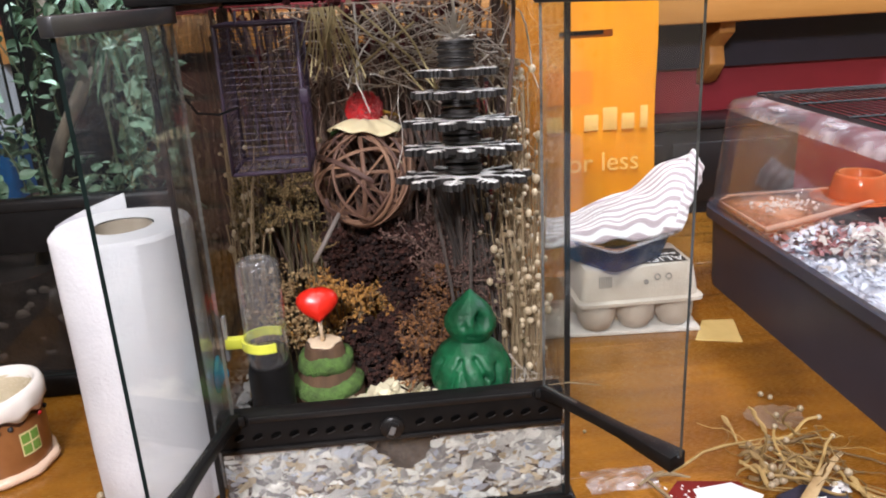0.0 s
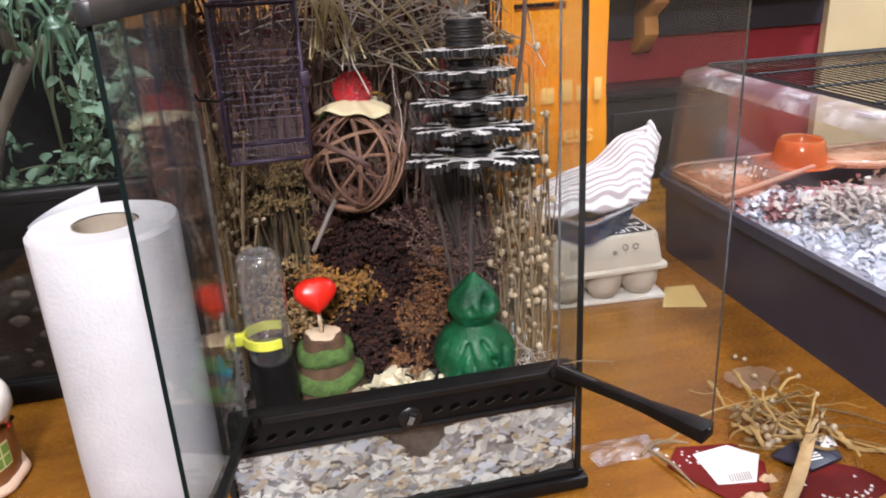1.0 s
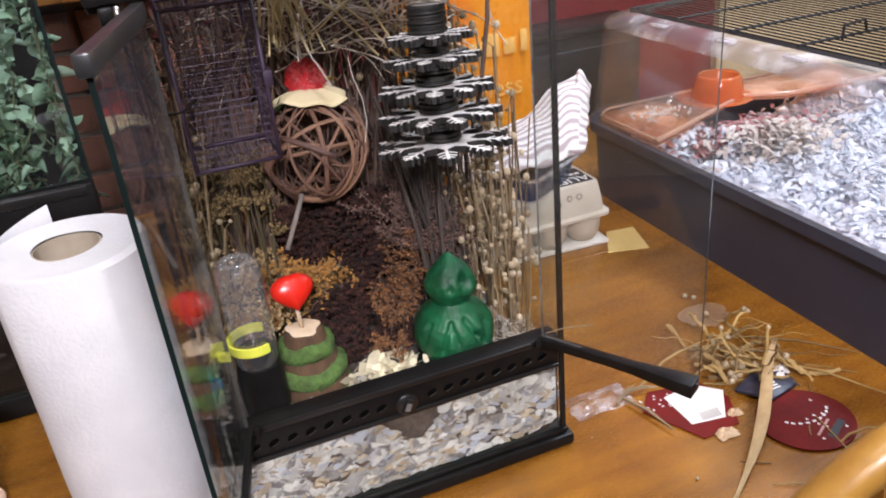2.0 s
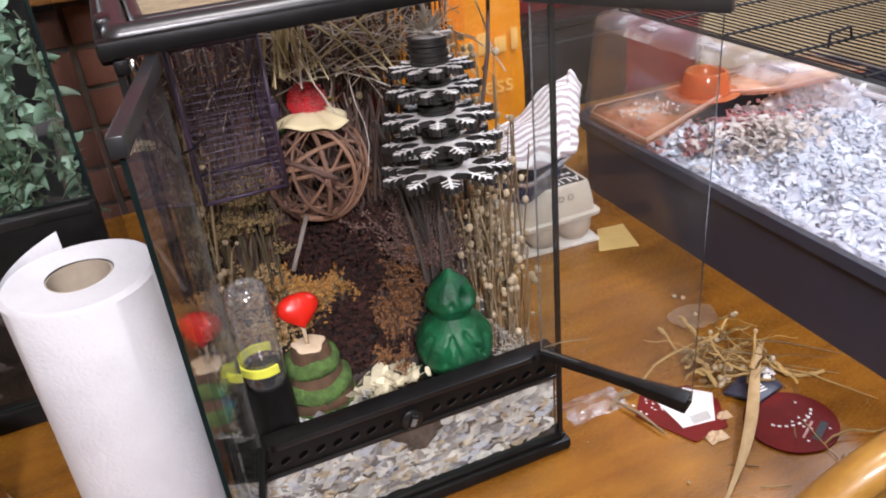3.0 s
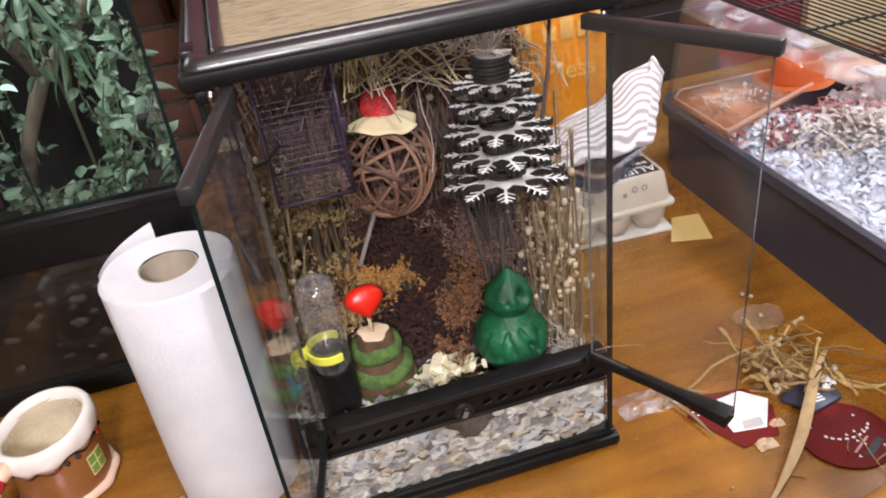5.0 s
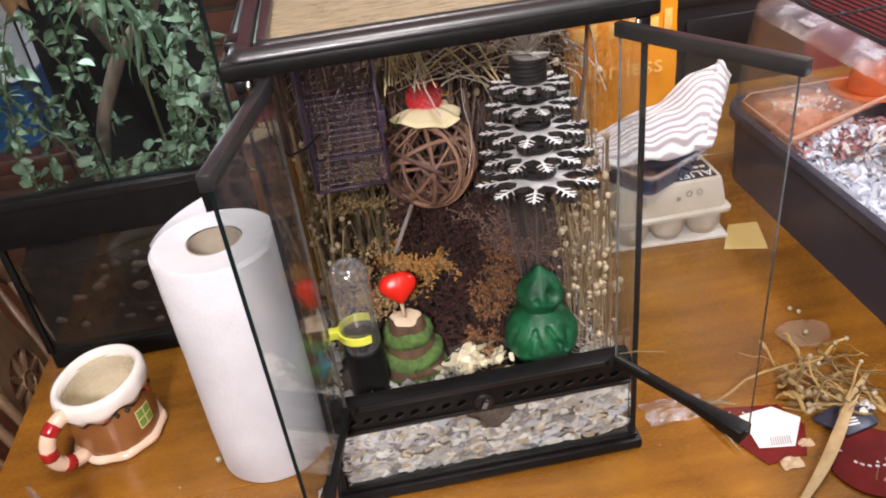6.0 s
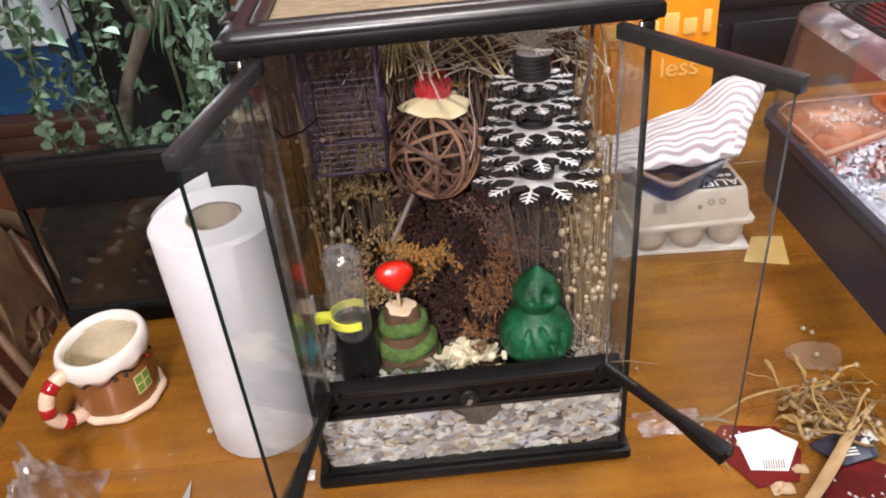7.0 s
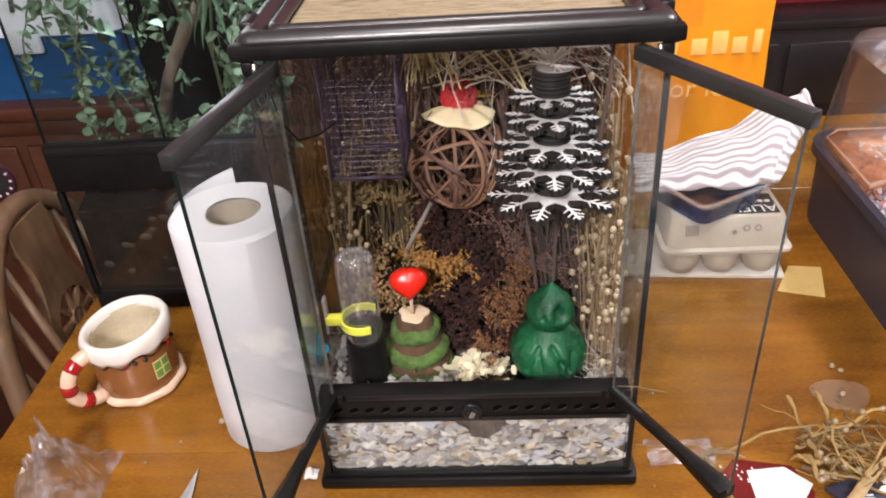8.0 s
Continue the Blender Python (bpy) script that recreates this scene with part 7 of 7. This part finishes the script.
for k in range(200):
    x0, y0 = rnd(-0.12, 0.12), rnd(0.20, 0.28)
    a = rnd(0, 6.28)
    pts = [inside(p) for p in wander((x0, y0, rnd(0.36, 0.445)), (math.cos(a), math.sin(a) * 0.3, rnd(-0.9, 0.3)), rnd(0.05, 0.12), 5, 0.22, 0.02)]
    st.tube(pts, rnd(0.0004, 0.0008), 4)
    if k % 4 == 0:
        hd2.ball(pts[-1], rnd(0.0025, 0.004), 0, 5, 7)
bunch("tangled_straw", (0.02, 0.2, 0.36), "tangle of pale dry straw hung under the lid", material("pale_straw", (0.64, 0.52, 0.41), (0.26, 0.175, 0.13), 0.7, island=True), SEED, st, hd2)
st, hd2 = Geo(), Geo()
for k in range(130):
    a = rnd(0, 6.28)
    pts = [inside(p) for p in wander((rnd(-0.02, 0.135), rnd(0.12, 0.22), rnd(0.37, 0.445)), (math.cos(a), math.sin(a) * 0.5, rnd(-0.6, 0.6)), rnd(0.04, 0.10), 5, 0.25, 0.02)]
    st.tube(pts, rnd(0.0004, 0.0009), 4)
    if k % 5 == 0:
        hd2.ball(pts[-1], rnd(0.0022, 0.0036), 0, 5, 7)
bunch("silvery_straw_tangle", (0.07, 0.17, 0.36), "wiry tangle of silvery dry straw under the lid", material("silvery_straw", (0.62, 0.56, 0.49), (0.36, 0.31, 0.26), 0.6, island=True), SEED, st, hd2)
st = Geo()
for k in range(34):
    x0 = -0.030 + rnd(-0.012, 0.012)
    st.tube([inside(p) for p in wander((x0, 0.10 + rnd(-0.01, 0.01), 0.446), (rnd(-0.45, 0.45), rnd(-0.3, 0.2), -1), rnd(0.03, 0.065), 4, 0.1)], 0.0008, 4)
bunch("raffia_tuft", (-0.03, 0.1, 0.39), "frayed tuft of pale raffia hanging from the lid", JUTE, JUTE, st, Geo(), "raffia")
# red dried leaves high at the back
hd2 = Geo()
for k in range(220):
    hd2.bit((random.gauss(0.0, 0.05), rnd(0.22, 0.285), random.gauss(0.415, 0.018)), rnd(0.003, 0.008))
bunch("dark_red_dried_leaves", (0, 0.25, 0.40), "dark red dried leaves behind the toys", STEM_DARK, material("dark_red_leaf", (0.13, 0.02, 0.022), (0.06, 0.012, 0.014), 0.8, island=True), Geo(), hd2)


def puff(hd, c, r, n, size, squash=0.8):
    for _ in range(n):
        d = Vector((random.gauss(0, 1), random.gauss(0, 1), random.gauss(0, 1) * squash)).normalized() * r * rnd(0.35, 1.0) ** 0.5
        hd.bit(inside(Vector(c) + d), rnd(*size))


def spray(st_, hd, c, r, n, size, lean=(0, -0.25, 0.35)):
    """Fine stalks that spread from one point, each set with small buds along its outer half."""
    for _ in range(n):
        d = (Vector((random.gauss(0, 1), random.gauss(0, 1), random.gauss(0, 0.9))).normalized() + Vector(lean)).normalized()
        L = r * rnd(0.7, 1.5)
        pts = [inside(p) for p in wander(c, d, L, 3, 0.22)]
        st_.tube(pts, 0.00032, 3, cap=False)
        for _ in range(9):
            u = rnd(0.35, 1.0) * 3
            k_ = min(2, int(u))
            q = pts[k_].lerp(pts[k_ + 1], u - k_)
            hd.bit(inside(q + Vector((rnd(-1, 1), rnd(-1, 1), rnd(-1, 1))) * 0.0011), rnd(*size))


# mahogany flower heads in the middle
st, hd2 = Geo(), Geo()
for cx, cy, cz, r in ((0.010, 0.165, 0.205, 0.027), (-0.030, 0.18, 0.185, 0.024), (0.040, 0.165, 0.215, 0.020), (-0.045, 0.17, 0.215, 0.018), (0.005, 0.20, 0.205, 0.035), (-0.03, 0.22, 0.175, 0.03), (0.045, 0.21, 0.19, 0.032), (0.02, 0.17, 0.165, 0.026), (-0.01, 0.24, 0.25, 0.03), (0.04, 0.24, 0.25, 0.032), (0.01, 0.15, 0.125, 0.024), (0.06, 0.20, 0.14, 0.03), (-0.05, 0.23, 0.235, 0.028), (-0.016, 0.128, 0.098, 0.024), (-0.03, 0.16, 0.115, 0.026), (0.03, 0.12, 0.095, 0.02)):
    puff(hd2, (cx, cy, cz), r, 700, (0.0014, 0.0036))
    st.tube([(cx, cy + 0.02, 0.088), (cx, cy, cz)], 0.002, 5)
bunch("mahogany_dried_heads", (0, 0.2, 0.088), "dense dark mahogany dried flower heads", STEM_DARK, MAHOG, st, hd2)
# golden cluster to the left of centre
st, hd2 = Geo(), Geo()
for k in range(56):
    x, y = random.gauss(-0.043, 0.036), random.gauss(0.165, 0.028)
    if abs(x - GX) < 0.05:
        y = max(y, 0.152)
    z = 0.158 + rnd(-0.03, 0.028) - 0.3 * abs(x + 0.045)
    st.tube([inside(p) for p in wander((x * 0.6 - 0.02, y + 0.03, 0.09), (x - (x * 0.6 - 0.02), -0.03, z - 0.09), 0.085, 5, 0.1)], 0.0007, 4)
    spray(st, hd2, (x, y, z), rnd(0.008, 0.014), 12, (0.0007, 0.0017))
bunch("golden_dried_flowers", (-0.045, 0.165, 0.088), "golden brown dried flower clusters", STEM_TAN, GOLD, st, hd2)
# brown fan to the right of centre, falling to the bedding
st, hd2 = Geo(), Geo()
for k in range(56):
    u = rnd(0, 1)
    x, y, z = 0.015 + 0.055 * u + random.gauss(0, 0.010), 0.095 + 0.06 * u + random.gauss(0, 0.011), 0.098 + 0.092 * u + random.gauss(0, 0.010)
    spray(st, hd2, (x, y, z), rnd(0.008, 0.014), 11, (0.0007, 0.0017), (-0.2, -0.4, -0.2))
    st.tube([inside(p) for p in wander((x + 0.01, y + 0.03, max(0.09, z - 0.05)), (-0.01, -0.03, 0.06), 0.06, 4, 0.15)], 0.0006, 4)
bunch("bronze_dried_flowers", (0.03, 0.12, 0.088), "drooping spray of bronze dried flowers", STEM_DARK, material("bronze_dry_flower", (0.33, 0.15, 0.05), (0.045, 0.017, 0.010), 0.9, island=True), st, hd2)
# mauve feathery spray over the figure
st, hd2 = Geo(), Geo()
for k in range(48):
    a = rnd(-0.4, 2.2)
    pts = [inside(p) for p in wander((0.060 + rnd(-0.02, 0.015), 0.135 + rnd(-0.015, 0.02), 0.185), (math.cos(a) * 0.9, -0.25, math.sin(a) * 0.8), rnd(0.03, 0.085), 6, 0.25, 0.03)]
    st.tube(pts, 0.0006, 4)
    for p in pts[1:]:
        for _ in range(9):
            hd2.bit(inside(p + Vector((rnd(-1, 1), rnd(-1, 1), rnd(-1, 1))) * 0.0045), rnd(0.0008, 0.0017))
bunch("mauve_dried_spray", (0.06, 0.135, 0.12), "feathery mauve dried spray above the green ornament", STEM_DARK, MAUVE, st, hd2)
# olive bunch at the left
st, hd2 = Geo(), Geo()
for k in range(62):
    x, y = rnd(-0.138, -0.055), rnd(0.14, 0.23)
    z = rnd(0.235, 0.305) - 0.5 * abs(x + 0.10)
    st.tube([inside(p) for p in wander((x * 0.75 - 0.02, y + 0.01, 0.09), (x - (x * 0.75 - 0.02), 0, z - 0.09), z - 0.09, 6, 0.05)], 0.0009, 4)
    spray(st, hd2, (x, y, z), rnd(0.009, 0.016), 12, (0.0006, 0.0014), (0, -0.2, 0.8))
bunch("olive_dried_flowers", (-0.1, 0.185, 0.088), "olive yellow dried flower bunch", STEM_OLIVE, OLIVE, st, hd2)
# low tan mat of dried stems along the left wall
st, hd2 = Geo(), Geo()
for k in range(60):
    x, y = rnd(-0.135, -0.06), rnd(0.11, 0.2)
    puff(hd2, (x, y, rnd(0.13, 0.19)), rnd(0.008, 0.014), 22, (0.001, 0.0024))
bunch("tan_dried_flowers", (-0.1, 0.15, 0.088), "pale tan dried flowers behind the bottle", STEM_TAN, material("tan_dry_flower", (0.56, 0.39, 0.19), (0.28, 0.17, 0.075), 0.9, island=True), st, hd2)


def flax(xlo, xhi, ylo, yhi, count, ztop, label, pods):
    """Upright flax stems with round pale seed heads."""
    st, hd = Geo(), Geo()
    for k in range(count):
        x, y = rnd(xlo, xhi), rnd(ylo, yhi)
        h = rnd(0.10, ztop - 0.09)
        pts = [inside(p, 0.006) for p in wander((x, y, 0.088), (rnd(-0.05, 0.06), rnd(-0.08, 0.10), 1), h, 8, 0.06)]
        st.tube(pts, rnd(0.0005, 0.001), 4)
        for q in random.sample(pts[3:], min(pods, len(pts) - 3)):
            e = inside(q + Vector((rnd(-1, 1), rnd(-1, 1), rnd(-0.3, 0.8))) * 0.012, 0.0065)
            st.tube([q, e], 0.0004, 3)
            hd.ball(e, rnd(0.0018, 0.0035), 0, 6, 9, (1, 1, rnd(0.95, 1.3)))
    b = bunch("dried_flax_bunch", ((xlo + xhi) / 2, (ylo + yhi) / 2, 0.088), label, STEM_TAN, SEED, st, hd)
    return b


flax(0.114, 0.140, 0.05, 0.20, 70, 0.40, "dried flax stems with round pale seed heads by the glass", 5)
flax(0.126, 0.141, 0.02, 0.08, 14, 0.34, "short dried flax stems with pale seed heads", 4)
flax(-0.140, -0.118, 0.10, 0.24, 24, 0.38, "thin flax stems with pale seed heads by the side glass", 3)
flax(-0.142, -0.126, 0.13, 0.26, 34, 0.36, "dried flax stems leaning against the side glass", 2)
# dark straight stems on the right behind the figure
st = Geo()
for k in range(55):
    x, y = rnd(0.075, 0.125), rnd(0.10, 0.2)
    st.tube([inside(p) for p in wander((x, y, 0.088), (rnd(-0.15, 0.05), rnd(-0.05, 0.1), 1), rnd(0.15, 0.26), 6, 0.06)], rnd(0.0010, 0.0019), 5)
bunch("grey_twigs", (0.1, 0.15, 0.088), "bundle of dark grey upright twigs", material("grey_twig", (0.095, 0.075, 0.064), (0.035, 0.027, 0.023), 0.8, island=True), STEM_DARK, st, Geo())
solo("hanging_rod", Geo().tube([(0.118, 0.035, 0.447), (0.117, 0.040, 0.40), (0.112, 0.05, 0.345), (0.106, 0.06, 0.31)], [0.0015, 0.0018, 0.0018, 0.0012], 6), STEM_DARK, "thin dark twig hanging inside the side glass", "twig", smooth=True)
solo("crossed_stick", Geo().tube([(-0.060, 0.095, 0.225), (-0.035, 0.12, 0.262)], 0.0022, 7), material("grey_stick", (0.26, 0.22, 0.19), (0.18, 0.15, 0.13), 0.7), "grey stick leaning under the willow ball", "stick", smooth=True)
for p0, p1 in (((-0.02, 0.11, 0.445), (0.05, 0.12, 0.37)), ((0.0, 0.13, 0.44), (0.075, 0.1, 0.352)), ((0.02, 0.12, 0.445), (0.06, 0.09, 0.375)), ((-0.01, 0.12, 0.39), (0.045, 0.11, 0.43))):
    a, b = Vector(p0), Vector(p1)
    solo("loose_straw", Geo().tube([a, a.lerp(b, 0.5) + Vector((0.003, 0, 0.003)), b], 0.0011, 5), JUTE, "single pale dry straw stretched across the toys", "straw", "loose straws")
st = Geo()
for k in range(60):
    x, y = rnd(0.116, 0.14), rnd(0.012, 0.06)
    a = rnd(0, 6.28)
    st.tube([inside(p) for p in wander((x, y, rnd(0.09, 0.12)), (math.cos(a), math.sin(a), rnd(-0.1, 0.4)), rnd(0.015, 0.035), 4, 0.3)], 0.0003, 3)
bunch("pale_straw_nest", (0.12, 0.035, 0.09), "pale wispy straw beside the green ornament", material("silver_straw", (0.55, 0.50, 0.43), (0.38, 0.33, 0.27), 0.7, island=True), STEM_TAN, st, Geo(), "straw")
